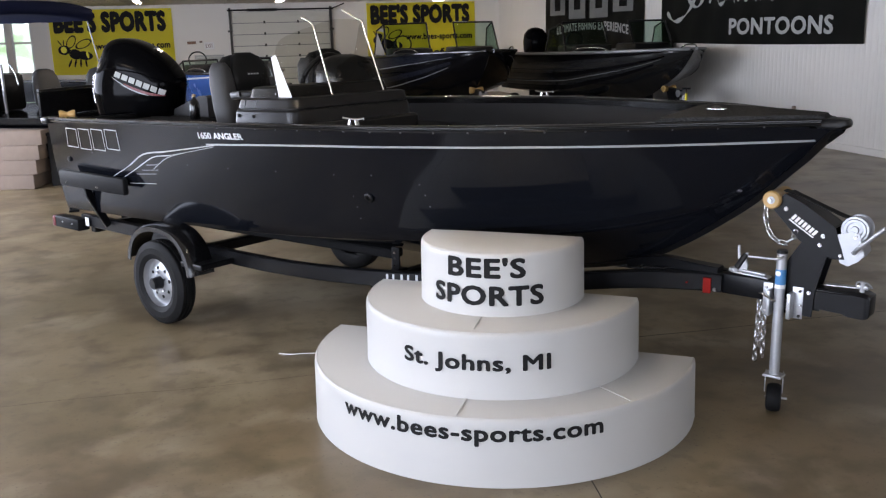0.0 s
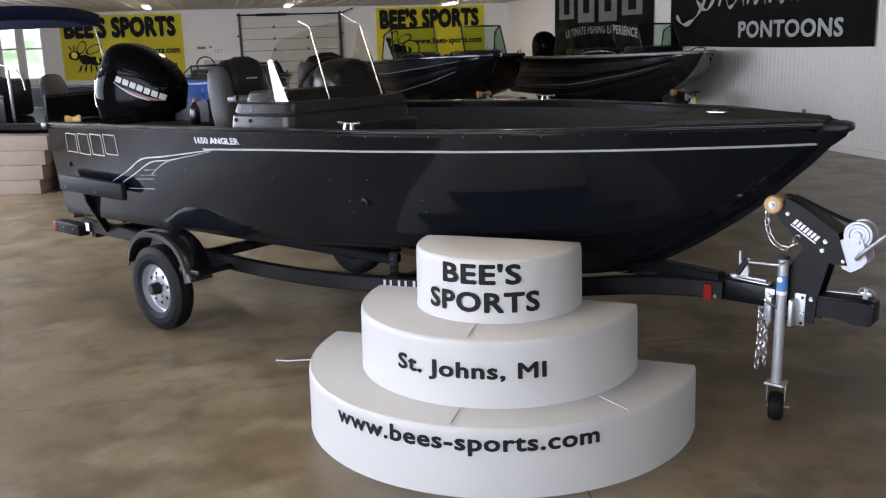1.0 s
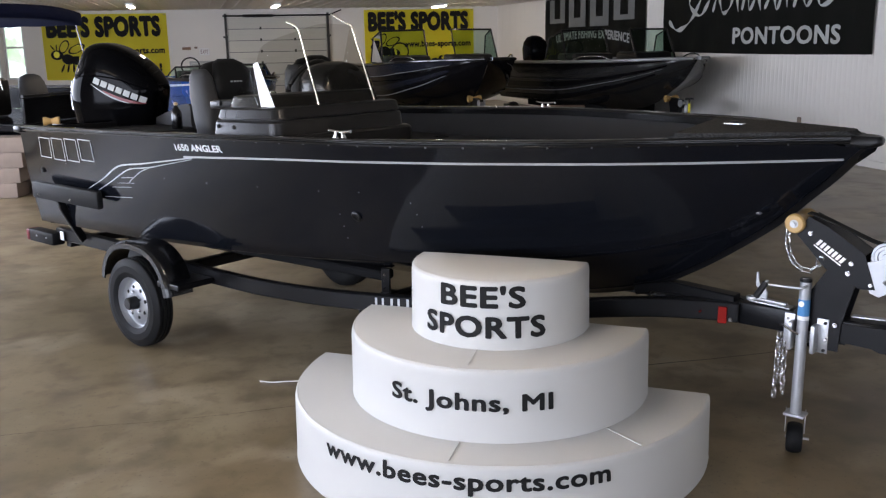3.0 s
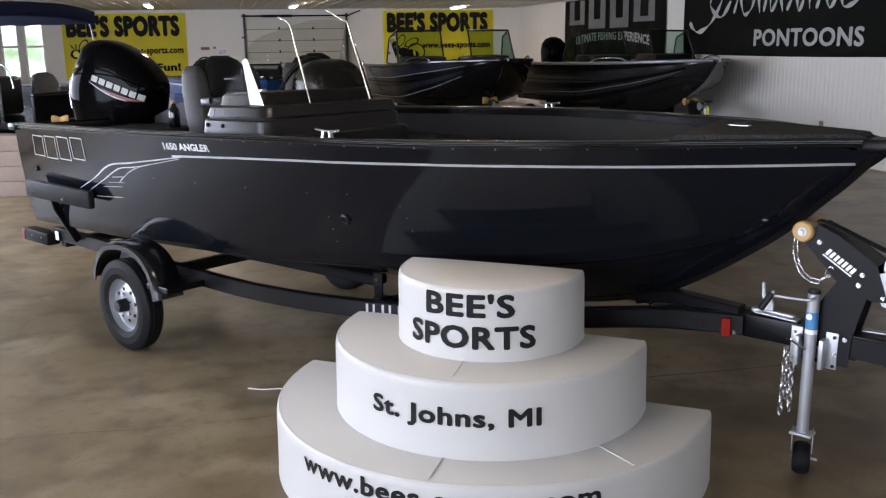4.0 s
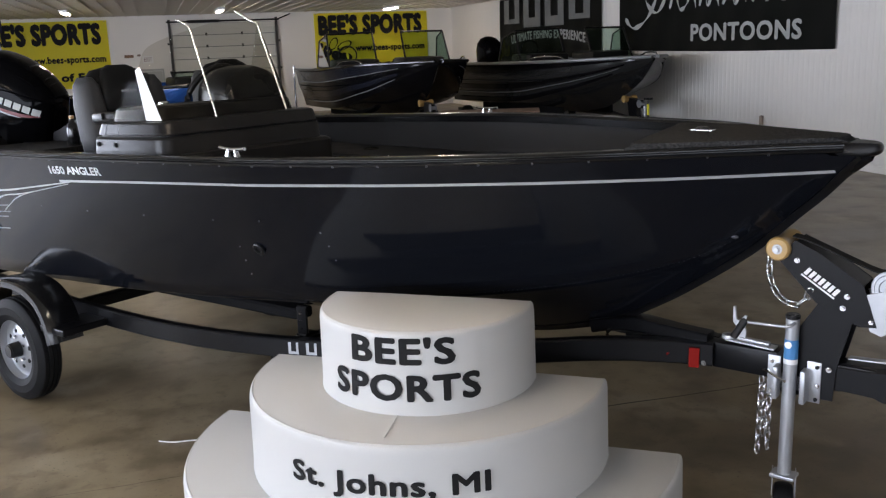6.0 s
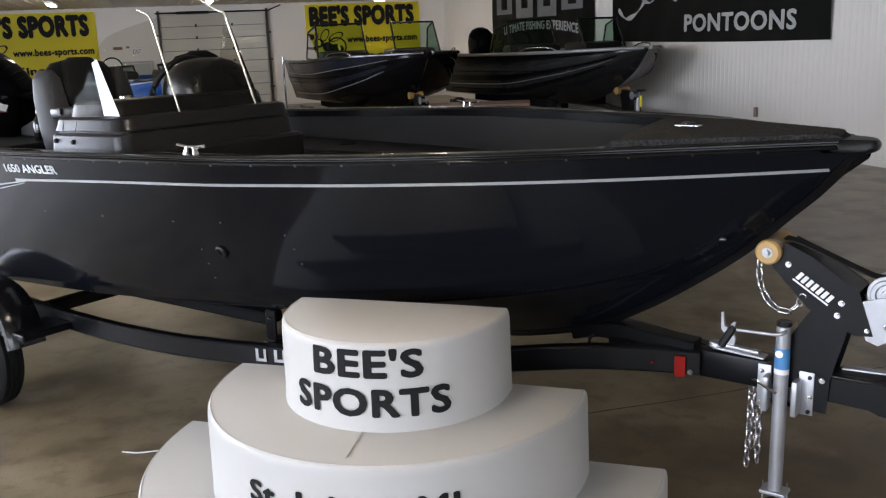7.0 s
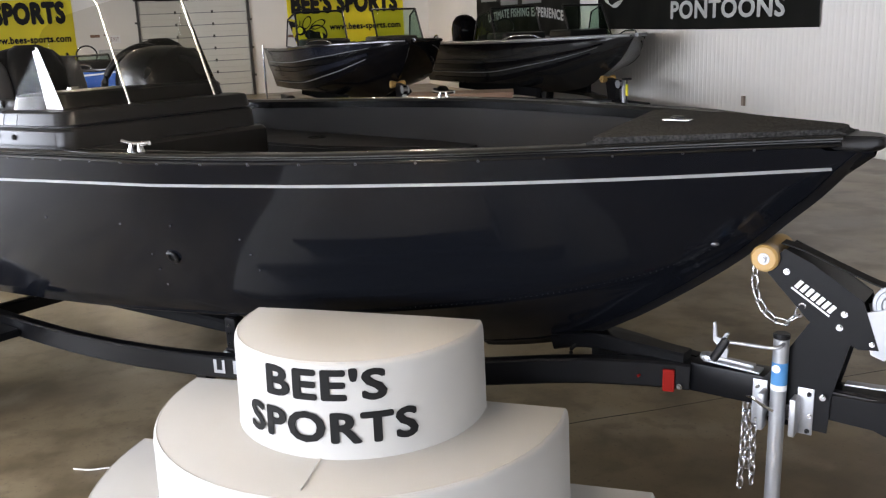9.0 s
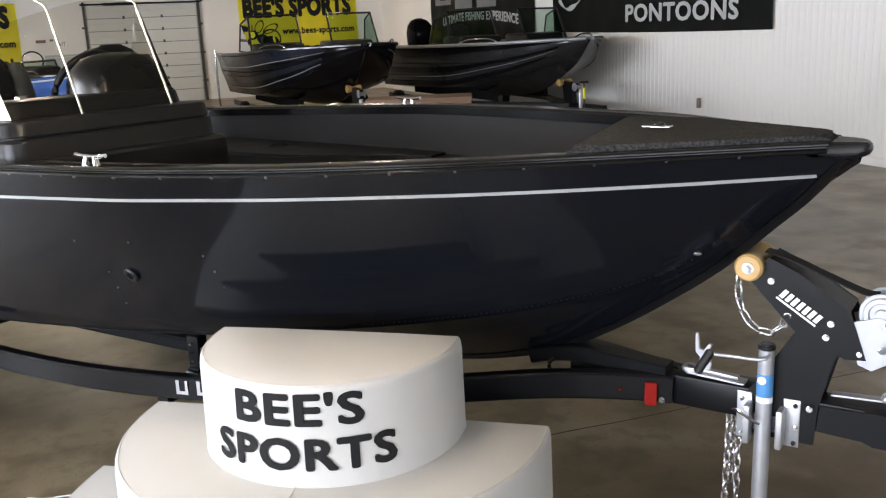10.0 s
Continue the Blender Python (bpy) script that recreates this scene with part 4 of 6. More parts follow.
# scoop highlights and a bright line up the back edge
for pts in (((0.235, 1.520), (0.262, 1.492), (0.285, 1.500)), ((0.175, 1.555), (0.215, 1.530)), ((0.33, 1.43), (0.36, 1.405))):
    bm = bmesh.new()
    tube(bm, [cowl_side(u, z, 0.012) for u, z in pts], 0.006, 6)
    part("scoop_lip", bm, COWL, motor, "raised scoop lip", smooth=50)
bm = bmesh.new()
tube(bm, [Vector((p.x - 0.004, -0.085, p.z)) for p in PROFILE[13:23]], 0.0032, 6, 0)
part("rear_trim", bm, CHROME, motor, "bright line along the cowl's back edge", smooth=50)
for i in range(7):
    u, z, h = -0.092 + i * 0.0545, 1.484 - i * 0.0215, 0.038
    bm = bmesh.new()
    rows = [[cowl_side(u + q * 0.043 + 0.016, z - q * 0.017, 0.005), cowl_side(u + q * 0.043, z - h - q * 0.017, 0.005)] for q in (0.0, 0.5, 1.0)]
    loft(bm, rows)
    part("emblem_bar", bm, GREY_PRINT, motor, "silver emblem bar")
DEEP_RED = mat("deep_red_decal", (0.13, 0.008, 0.012), 0.4, 0.0, 0.08, 20.0)
for mtl, line, h in ((DEEP_RED, [(-0.02, 1.392), (0.08, 1.345), (0.18, 1.315), (0.285, 1.300)], 0.011), (DIM, [(-0.110, 1.440), (-0.03, 1.385), (0.06, 1.338), (0.17, 1.302)], 0.006)):
    pts = curve_points([(u, 0, z) for u, z in line], 5)
    bm = bmesh.new()
    loft(bm, [[cowl_side(p.x, p.z + h * math.sin(math.pi * (0.08 + 0.84 * k / (len(pts) - 1))), 0.005), cowl_side(p.x, p.z - h * math.sin(math.pi * (0.08 + 0.84 * k / (len(pts) - 1))), 0.005)] for k, p in enumerate(pts)])
    part("swoosh", bm, mtl, motor)
bm = bmesh.new()
loft(bm, [[(x * s + o, y * s, z) for x, y in ((0.16, -0.08), (0.20, 0.0), (0.16, 0.08), (-0.18, 0.07), (-0.24, 0.0), (-0.18, -0.07))] for z, s, o in ((0.30, 0.7, -0.02), (0.5, 0.75, -0.02), (0.8, 0.9, -0.01), (1.07, 1.1, -0.03))], True, True)
part("midsection", bm, COWL, motor, "black drive leg", smooth=50)
bm = bmesh.new()
loft(bm, [[(u, r * math.cos(a), 0.36 + r * math.sin(a)) for a in (2 * math.pi * k / 14 for k in range(14))] for u, r in ((0.22, 0.01), (0.16, 0.045), (0.0, 0.055), (-0.18, 0.05), (-0.24, 0.03))], True, True)
part("gearcase", bm, COWL, motor, smooth=60)
bm = bmesh.new()
box(bm, (0.16, 0.24, 0.30), (0.22, -0.10, 1.0), (0, 0, -30), bevel=0.02)
part("clamp_bracket", bm, RAIL, motor, "black transom clamp bracket", smooth=40)

# ---------------------------------------------------------------- the trailer under it
trailer = thing("boat_trailer", BOAT, "black steel single-axle boat trailer with galvanised jack", "trailer")


def frame_line(sgn):
    return [(x, sgn * y, z) for x, y, z in ((-5.0, 0.62, 0.455), (-4.35, 0.62, 0.452), (-3.9, 0.62, 0.435), (-3.5, 0.62, 0.418), (-3.0, 0.615, 0.414), (-2.6, 0.60, 0.425), (-2.3, 0.57, 0.440), (-2.0, 0.52, 0.458), (-1.6, 0.41, 0.486), (-1.2, 0.29, 0.524), (-0.85, 0.165, 0.566), (-0.62, 0.08, 0.576), (-0.48, 0.04, 0.577))]


for sgn in (-1, 1):
    bm = bmesh.new()
    sweep(bm, curve_points(frame_line(sgn), 5), rect(0.05, 0.085, 0.006))
    part("frame_rail", bm, TRAILER, trailer, smooth=30)
for x, w in ((-4.9, 1.24), (-3.66, 1.3), (-2.2, 1.1)):
    bm = bmesh.new()
    box(bm, (0.06, w, 0.06), (x, 0, 0.40), bevel=0.005)
    part("crossmember", bm, TRAILER, trailer)
bm = bmesh.new()
box(bm, (0.98, 0.085, 0.082), (-0.33, 0, 0.575), bevel=0.006)
part("tongue", bm, TRAILER, trailer, smooth=30)
for sgn in (-1, 1):
    bm = bmesh.new()
    sweep(bm, [(-4.6, sgn * 0.36, 0.50), (-2.2, sgn * 0.36, 0.54)], rect(0.09, 0.05, 0.01))
    part("bunk", bm, BUNK, trailer, "black carpeted bunk under the hull")

WX, WY = -3.735, 0.838
tyre_prof = [(0.1522, -0.0476), (0.1593, -0.0541), (0.1814, -0.0566), (0.1841, -0.0590), (0.2213, -0.0590), (0.2239, -0.0566), (0.2505, -0.0525), (0.2620, -0.0410), (0.2628, -0.0279), (0.2575, -0.0262), (0.2575, -0.0213), (0.2646, -0.0197), (0.2655, -0.0049), (0.2593, -0.0033), (0.2593, 0.0033), (0.2655, 0.0049), (0.2646, 0.0197), (0.2575, 0.0213), (0.2575, 0.0262), (0.2628, 0.0279), (0.2620, 0.0410), (0.2505, 0.0525), (0.2213, 0.0590), (0.1770, 0.0566), (0.1522, 0.0476)]
rim_prof = [(0.1637, -0.0540), (0.1683, -0.0520), (0.1674, -0.0460), (0.1581, -0.0440), (0.1525, -0.0280), (0.1469, -0.0100), (0.1376, -0.0060), (0.1135, -0.0100), (0.1004, -0.0220), (0.0558, -0.0300), (0.0484, -0.0280), (0.0019, -0.0280)]
for sgn in (-1, 1):
    wheel = new("wheel")
    wheel.parent = trailer
    wheel.matrix_basis = pose(WX, sgn * WY, 0.241, 0, 0, 0 if sgn < 0 else 180)
    bm = bmesh.new()
    revolve(bm, tyre_prof, 40)
    part("tyre", bm, TYRE, wheel, "black rubber trailer tyre", smooth=40)
    bm = bmesh.new()
    revolve(bm, rim_prof, 40)
    part("rim", bm, RIM, wheel, "grey galvanised steel rim", smooth=40)
    bm = bmesh.new()
    cyl(bm, (0, -0.023, 0), (0, -0.086, 0), 0.040, 20, 0.036, bevel=0.006)
    part("hub_cap", bm, RAIL, wheel, "black hub cap", smooth=40)
    for i in range(8):
        a = radians(45 * i + 10)
        bm = bmesh.new()
        cyl(bm, (0.090 * math.cos(a), -0.014, 0.090 * math.sin(a)), (0.090 * math.cos(a), -0.0252, 0.090 * math.sin(a)), 0.012, 14)
        part("rim_hole", bm, BLACK, wheel)
    for i in range(5):
        a = radians(72 * i + 25)
        bm = bmesh.new()
        cyl(bm, (0.062 * math.cos(a), -0.026, 0.062 * math.sin(a)), (0.062 * math.cos(a), -0.044, 0.062 * math.sin(a)), 0.009, 6)
        part("lug_nut", bm, CHROME, wheel)
    # mudguard
    bm = bmesh.new()
    rows = []
    for a in stations(8, 168, 22):
        c, s = math.cos(radians(a)), math.sin(radians(a))
        rows.append([(WX + 0.045 + (0.340 + g) * math.copysign(abs(c) ** 0.8, c), sgn * y, 0.268 + (0.342 + g) * s ** 0.8) for g, y in ((-0.040, 0.905), (-0.012, 0.905), (0.0, 0.888), (0.004, 0.82), (0.0, 0.735), (-0.005, 0.735), (-0.001, 0.82), (-0.007, 0.884), (-0.016, 0.898), (-0.040, 0.898))])
    loft(bm, rows, True, True)
    part("mudguard", bm, RAIL_GLOSS, trailer, "glossy black plastic mudguard over the wheel", smooth=40)
    bm = bmesh.new()
    box(bm, (0.20, 0.24, 0.035), (WX + 0.36, sgn * 0.765, 0.40), bevel=0.008)
    part("mudguard_step", bm, TRAILER, trailer)

# ---------------------------------------------------------------- trailer: winch post, jack, lights, small parts
def bolt(at, r=0.011, axis=(0, -1, 0), parent=None, material=CHROME):
    bm = bmesh.new()
    a = Vector(at)
    d = Vector(axis)
    cyl(bm, a, a + d * 0.003, r * 0.85, 14)
    cyl(bm, a + d * 0.003, a + d * 0.010, r * 0.6, 6)
    return part("bolt", bm, material, parent or trailer)


bm = bmesh.new()
box(bm, (0.40, 0.095, 0.094), (-0.28, 0, 0.576), bevel=0.006)
part("tongue_sleeve", bm, TRAILER, trailer, smooth=30)
bm = bmesh.new()
box(bm, (0.036, 0.010, 0.072), (-0.532, -0.088, 0.566), (0, 0, 16), bevel=0.002)
part("side_reflector", bm, RED, trailer, "red rectangular side reflector")
bm = bmesh.new()
cyl(bm, (-0.62, -0.105, 0.572), (-0.62, -0.118, 0.572), 0.004, 10)
part("marker_stud", bm, RED, trailer)
bolt((-0.50, -0.076, 0.548))

# winch post: two plates and a folded arm
for sgn in (-1, 1):
    bm = bmesh.new()
    plate(bm, [(-0.275, 0.49), (-0.07, 0.49), (-0.065, 0.60), (-0.025, 0.770), (-0.11, 0.835), (-0.135, 0.815), (-0.24, 0.64), (-0.275, 0.60)], 0.006, Matrix.Translation((0, sgn * 0.052, 0)))
    part("post_plate", bm, TRAILER, trailer, "black steel winch post plate")
    bm = bmesh.new()
    plate(bm, [(-0.268, 0.955), (-0.215, 1.020), (-0.135, 0.985), (0.0, 0.898), (0.048, 0.765), (-0.005, 0.760), (-0.14, 0.822), (-0.20, 0.885)], 0.006, Matrix.Translation((0, sgn * 0.060, 0)))
    part("arm_plate", bm, TRAILER, trailer, "black steel winch arm plate")
bm = bmesh.new()
sweep(bm, [(-0.215, 0, 1.012), (-0.135, 0, 0.978), (0.0, 0, 0.892)], rect(0.118, 0.008))
part("arm_cover", bm, TRAILER, trailer)
for x, z in ((-0.205, 0.955), (-0.045, 0.855), (-0.055, 0.815), (-0.085, 0.60)):
    bolt((x, -0.063, z))
# maker's plate on the arm, as slanted bars
m = Matrix.Translation((-0.185, -0.066, 0.918)) @ pose(0, 0, 0, 0, 33, 0)
for k in range(7):
    bm = bmesh.new()
    plate(bm, [(k * 0.018 + 0.003, 0.0), (k * 0.018 + 0.015, 0.0), (k * 0.018 + 0.018, 0.026), (k * 0.018 + 0.006, 0.026)], 0.002, m)
    part("emblem_bar", bm, WHITE, trailer, "white emblem bar")
bm = bmesh.new()
plate(bm, [(0.0, -0.010), (0.126, -0.010), (0.126, -0.005), (0.0, -0.005)], 0.002, m)
part("emblem_bar", bm, WHITE, trailer)
# bow roller
bm = bmesh.new()
revolve(bm, [(0.012, -0.088), (0.033, -0.088), (0.039, -0.081), (0.039, -0.056), (0.031, -0.028), (0.026, 0.0), (0.031, 0.028), (0.039, 0.056), (0.039, 0.081), (0.033, 0.088), (0.012, 0.088)], 28, "y", (-0.264, 0, 0.990))
part("bow_roller", bm, AMBER, trailer, "amber urethane bow roller", smooth=40)
bm = bmesh.new()
revolve(bm, [(0.0, -0.100), (0.007, -0.100), (0.007, -0.093), (0.010, -0.092), (0.011, -0.0895), (0.016, -0.0895), (0.017, -0.0885)], 18, "y", (-0.264, 0, 0.990))
part("roller_pin", bm, ZINC, trailer, smooth=40)
# winch drum, frame, strap
bm = bmesh.new()
for y in (-0.045, 0.03):
    revolve(bm, [(0.0, y - 0.010), (0.015, y - 0.010), (0.017, y - 0.002), (0.030, y - 0.002), (0.033, y - 0.007), (0.044, y - 0.007), (0.047, y - 0.001), (0.055, y - 0.001), (0.057, y + 0.001), (0.055, y + 0.004), (0.0, y + 0.004)], 36, "y", (0.075, 0, 0.892))
revolve(bm, [(0.038, -0.04), (0.038, 0.03)], 24, "y", (0.075, 0, 0.892))
part("winch_drum", bm, RIM, trailer, "zinc-plated winch drum", smooth=25)
bm = bmesh.new()
for y in (-0.058, 0.045):
    plate(bm, [(-0.005, 0.862), (0.028, 0.750), (0.062, 0.738), (0.105, 0.766), (0.122, 0.795), (0.098, 0.880), (0.07, 0.887)], 0.005, Matrix.Translation((0, y, 0)))
part("winch_frame", bm, ZINC, trailer, "zinc-plated winch side plates")
for x, z in ((0.085, 0.866), (0.080, 0.800), (0.03, 0.78)):
    bolt((x, -0.061, z), 0.009)
bm = bmesh.new()
sweep(bm, curve_points([(-0.235, 0, 1.025), (-0.17, 0, 1.010), (-0.08, 0, 0.975), (0.02, 0, 0.938), (0.06, 0, 0.934)], 4), rect(0.05, 0.004))
part("winch_strap", bm, BLACK, trailer, "black webbing winch strap")
bm = bmesh.new()
tube(bm, [(0.085, -0.07, 0.800), (0.11, -0.11, 0.83), (0.21, -0.13, 0.93)], 0.009, 8)
part("winch_handle", bm, ZINC, trailer, smooth=50)


def link_mesh(length, r, wire):
    bm = bmesh.new()
    pts = []
    for k in range(12):
        a = 2 * math.pi * k / 12
        pts.append(Vector((r * math.cos(a), 0, r * math.sin(a) + math.copysign(length / 2 - r, math.sin(a)) if abs(math.sin(a)) > 0.05 else 0)))
    sweep(bm, pts + [pts[0]], ring(wire, 5), up=(0, 1, 0), caps=False)
    me = bpy.data.meshes.new("link")
    bm.to_mesh(me)
    bm.free()
    me.materials.append(CHAIN)
    me.shade_smooth()
    return me


CHAIN = mat("chain_zinc", (0.66, 0.66, 0.67), 0.25, 0.95, 0.08, 30.0)


def chain(name, pts, length, r, wire, label):
    """A chain of single links along a line."""
    ob = new(name)
    ob.parent = trailer
    tagged(ob, label)
    line = curve_points(pts, 12)
    me = link_mesh(length, r, wire)
    pitch = length - 2.2 * wire
    dist = [0.0]
    for a, b in zip(line, line[1:]):
        dist.append(dist[-1] + (b - a).length)
    for k in range(int(dist[-1] / pitch) + 1):
        s = k * pitch
        i = max(j for j in range(len(dist)) if dist[j] <= s + 1e-9)
        j = min(i + 1, len(line) - 1)
        t = (s - dist[i]) / max(dist[j] - dist[i], 1e-6) if j > i else 0
        p = line[i].lerp(line[j], t)
        d = (line[j] - line[max(i - 1, 0)]).normalized()
        lk = new("link", me)
        lk.parent = ob
        lk.matrix_basis = Matrix.Translation(p) @ d.to_track_quat("Z", "Y").to_matrix().to_4x4() @ pose(0, 0, 0, 0, 0, 90 * (k % 2) + 20)
    return ob


chain("bow_chain", [(-0.296, -0.05, 0.945), (-0.292, -0.05, 0.885), (-0.262, -0.05, 0.825), (-0.214, -0.05, 0.802), (-0.175, -0.055, 0.825), (-0.158, -0.06, 0.858)], 0.044, 0.010, 0.0035, "bright zinc safety chain below the bow roller")
HANG = "bright zinc safety chain hanging under the tongue"
chain("safety_chain", [(-0.318, 0.0, 0.530), (-0.320, 0.0, 0.43), (-0.321, 0.0, 0.33), (-0.324, 0.0, 0.215)], 0.040, 0.009, 0.0034, HANG)
chain("safety_chain", [(-0.290, -0.01, 0.525), (-0.287, -0.01, 0.44), (-0.286, -0.01, 0.35), (-0.286, -0.01, 0.245)], 0.040, 0.009, 0.0034, HANG)
chain("safety_chain", [(-0.308, 0.012, 0.530), (-0.306, 0.012, 0.45), (-0.309, 0.012, 0.38), (-0.311, 0.012, 0.29)], 0.040, 0.009, 0.0034, HANG)

# tongue jack
jack = new("tongue_jack")
jack.parent = trailer
tagged(jack, "galvanised swing-up tongue jack with a rubber wheel")
JX, JY = -0.203, -0.080
WHX, WHY = JX - 0.02, JY + 0.075          # the caster trails behind the tube
bm = bmesh.new()
cyl(bm, (JX, JY, 0.205), (JX, JY, 0.762), 0.0222, 28)
part("tube", bm, ZINC, jack, "galvanised jack tube", smooth=40)
bm = bmesh.new()
cyl(bm, (JX, JY, 0.760), (JX, JY, 0.778), 0.0240, 28, bevel=0.004)
part("cap", bm, RAIL, jack, "black cap", smooth=40)
STICKER = mat("blue_sticker", (0.06, 0.22, 0.47), 0.4, 0.0, 0.08, 30.0)
for z0, z1, mtl in ((0.625, 0.692, STICKER), (0.607, 0.624, WHITE)):
    bm = bmesh.new()
    loft(bm, [[(JX + 0.0228 * math.cos(a), JY + 0.0228 * math.sin(a), z0), (JX + 0.0228 * math.cos(a), JY + 0.0228 * math.sin(a), z1)] for a in (radians(185 + 14 * k) for k in range(14))])
    part("sticker", bm, mtl, jack, "blue and white sticker", smooth=40)
bm = bmesh.new()
revolve(bm, [(0.0, -0.0005), (0.012, -0.0005), (0.012, 0.0)], 16, "y", (JX - 0.004, JY - 0.0234, 0.675))
part("sticker", bm, WHITE, jack)
bm = bmesh.new()
tube(bm, [(JX + 0.012, JY - 0.018, 0.752), (JX + 0.004, JY - 0.040, 0.747), (JX - 0.02, JY - 0.044, 0.743), (JX - 0.09, JY - 0.042, 0.740), (-0.345, JY - 0.042, 0.738)], 0.0055, 8)
part("crank", bm, ZINC, jack, smooth=50)
bm = bmesh.new()
cyl(bm, (-0.345, -0.122, 0.748), (-0.376, -0.150, 0.684), 0.0130, 14, bevel=0.004)
part("crank_grip", bm, RAIL, jack, "black rubber crank grip", smooth=40)
bm = bmesh.new()
for x, w in ((-0.262, 0.042), (-0.132, 0.046)):
    box(bm, (w, 0.005, 0.142), (x, -0.056, 0.545), bevel=0.002)
box(bm, (0.17, 0.004, 0.05), (-0.197, -0.053, 0.53))
for sx in (-0.245, -0.155):
    box(bm, (0.018, 0.05, 0.115), (sx, -0.082, 0.535), bevel=0.004)
part("mounting_bracket", bm, ZINC, jack, "zinc-plated jack bracket", smooth=30)
for x, z in ((-0.268, 0.595), (-0.268, 0.49), (-0.122, 0.600), (-0.122, 0.487), (-0.165, 0.565), (-0.118, 0.535)):
    bolt((x, -0.059, z), 0.008, parent=jack, material=RAIL if x == -0.122 else CHROME)
bm = bmesh.new()
tube(bm, [(-0.285, -0.10, 0.575), (-0.265, -0.12, 0.58), (-0.225, -0.13, 0.565), (-0.20, -0.132, 0.558)], 0.0045, 6)
part("pull_pin", bm, CHROME, jack, smooth=50)
bm = bmesh.new()
box(bm, (0.082, 0.066, 0.012), (JX, JY, 0.203), bevel=0.003)
for sy in (-1, 1):
    box(bm, (0.05, 0.004, 0.09), (WHX + 0.010 + sy * 0.036, (WHY + JY) / 2 + sy * 0.011, 0.158), (0, 0, -73), bevel=0.0015)
part("wheel_fork", bm, ZINC, jack, "zinc wheel fork", smooth=30)
bm = bmesh.new()
revolve(bm, [(0.0, -0.033), (0.045, -0.033), (0.058, -0.029), (0.064, -0.017), (0.066, 0.0), (0.064, 0.017), (0.058, 0.029), (0.045, 0.033), (0.0, 0.033)], 30, "y", (0, 0, 0))
bmesh.ops.transform(bm, matrix=pose(WHX, WHY, 0.0665, 0, 0, -73), verts=bm.verts)
part("jack_wheel", bm, TYRE, jack, "black rubber jack wheel", smooth=40)
bm = bmesh.new()
cyl(bm, (WHX - 0.036, WHY - 0.011, 0.0665), (WHX + 0.055, WHY + 0.017, 0.0665), 0.006, 8)
part("axle_pin", bm, ZINC, jack)

# latch plate on top of the tongue
bm = bmesh.new()
box(bm, (0.17, 0.05, 0.007), (-0.355, -0.02, 0.632), (0, 3, 0), bevel=0.002)
box(bm, (0.12, 0.026, 0.012), (-0.35, -0.02, 0.642), (0, 3, 0), bevel=0.004)
revolve(bm, [(0.012, -0.006), (0.024, -0.006), (0.027, 0.0), (0.024, 0.010), (0.012, 0.010), (0.012, -0.006)], 18, 'z', (-0.432, -0.02, 0.642))
plate(bm, [(-0.415, 0.64), (-0.375, 0.64), (-0.372, 0.672), (-0.383, 0.700), (-0.372, 0.728), (-0.380, 0.730), (-0.395, 0.708), (-0.408, 0.712), (-0.414, 0.758), (-0.421, 0.757), (-0.419, 0.70), (-0.405, 0.685)], 0.012, Matrix.Translation((0, -0.02, 0)))
part("latch", bm, ZINC, trailer, "zinc-plated latch lever on the tongue", smooth=30)

# coupler
bm = bmesh.new()
loft(bm, [[(x, -w, z0), (x, -w, z1 - 0.015), (x, -w * 0.7, z1), (x, w * 0.7, z1), (x, w, z1 - 0.015), (x, w, z0)] for x, w, z0, z1 in ((-0.08, 0.046, 0.530, 0.620), (0.05, 0.046, 0.525, 0.622), (0.08, 0.049, 0.515, 0.628), (0.135, 0.049, 0.515, 0.624), (0.152, 0.045, 0.520, 0.618), (0.158, 0.038, 0.528, 0.608))], True, True)
part("coupler", bm, TRAILER, trailer, "black cast coupler", smooth=40)
bm = bmesh.new()
box(bm, (0.14, 0.035, 0.006), (0.03, 0, 0.636), (0, -3, 0), bevel=0.002)
box(bm, (0.05, 0.04, 0.02), (0.115, 0, 0.645), bevel=0.006)
tube(bm, [(0.09, -0.02, 0.65), (0.10, -0.025, 0.67), (0.135, -0.02, 0.668), (0.15, 0.0, 0.645)], 0.004, 6)
cyl(bm, (0.115, -0.012, 0.62), (0.115, -0.012, 0.668), 0.011, 12)
part("coupler_latch", bm, ZINC, trailer, "zinc-plated coupler latch", smooth=30)

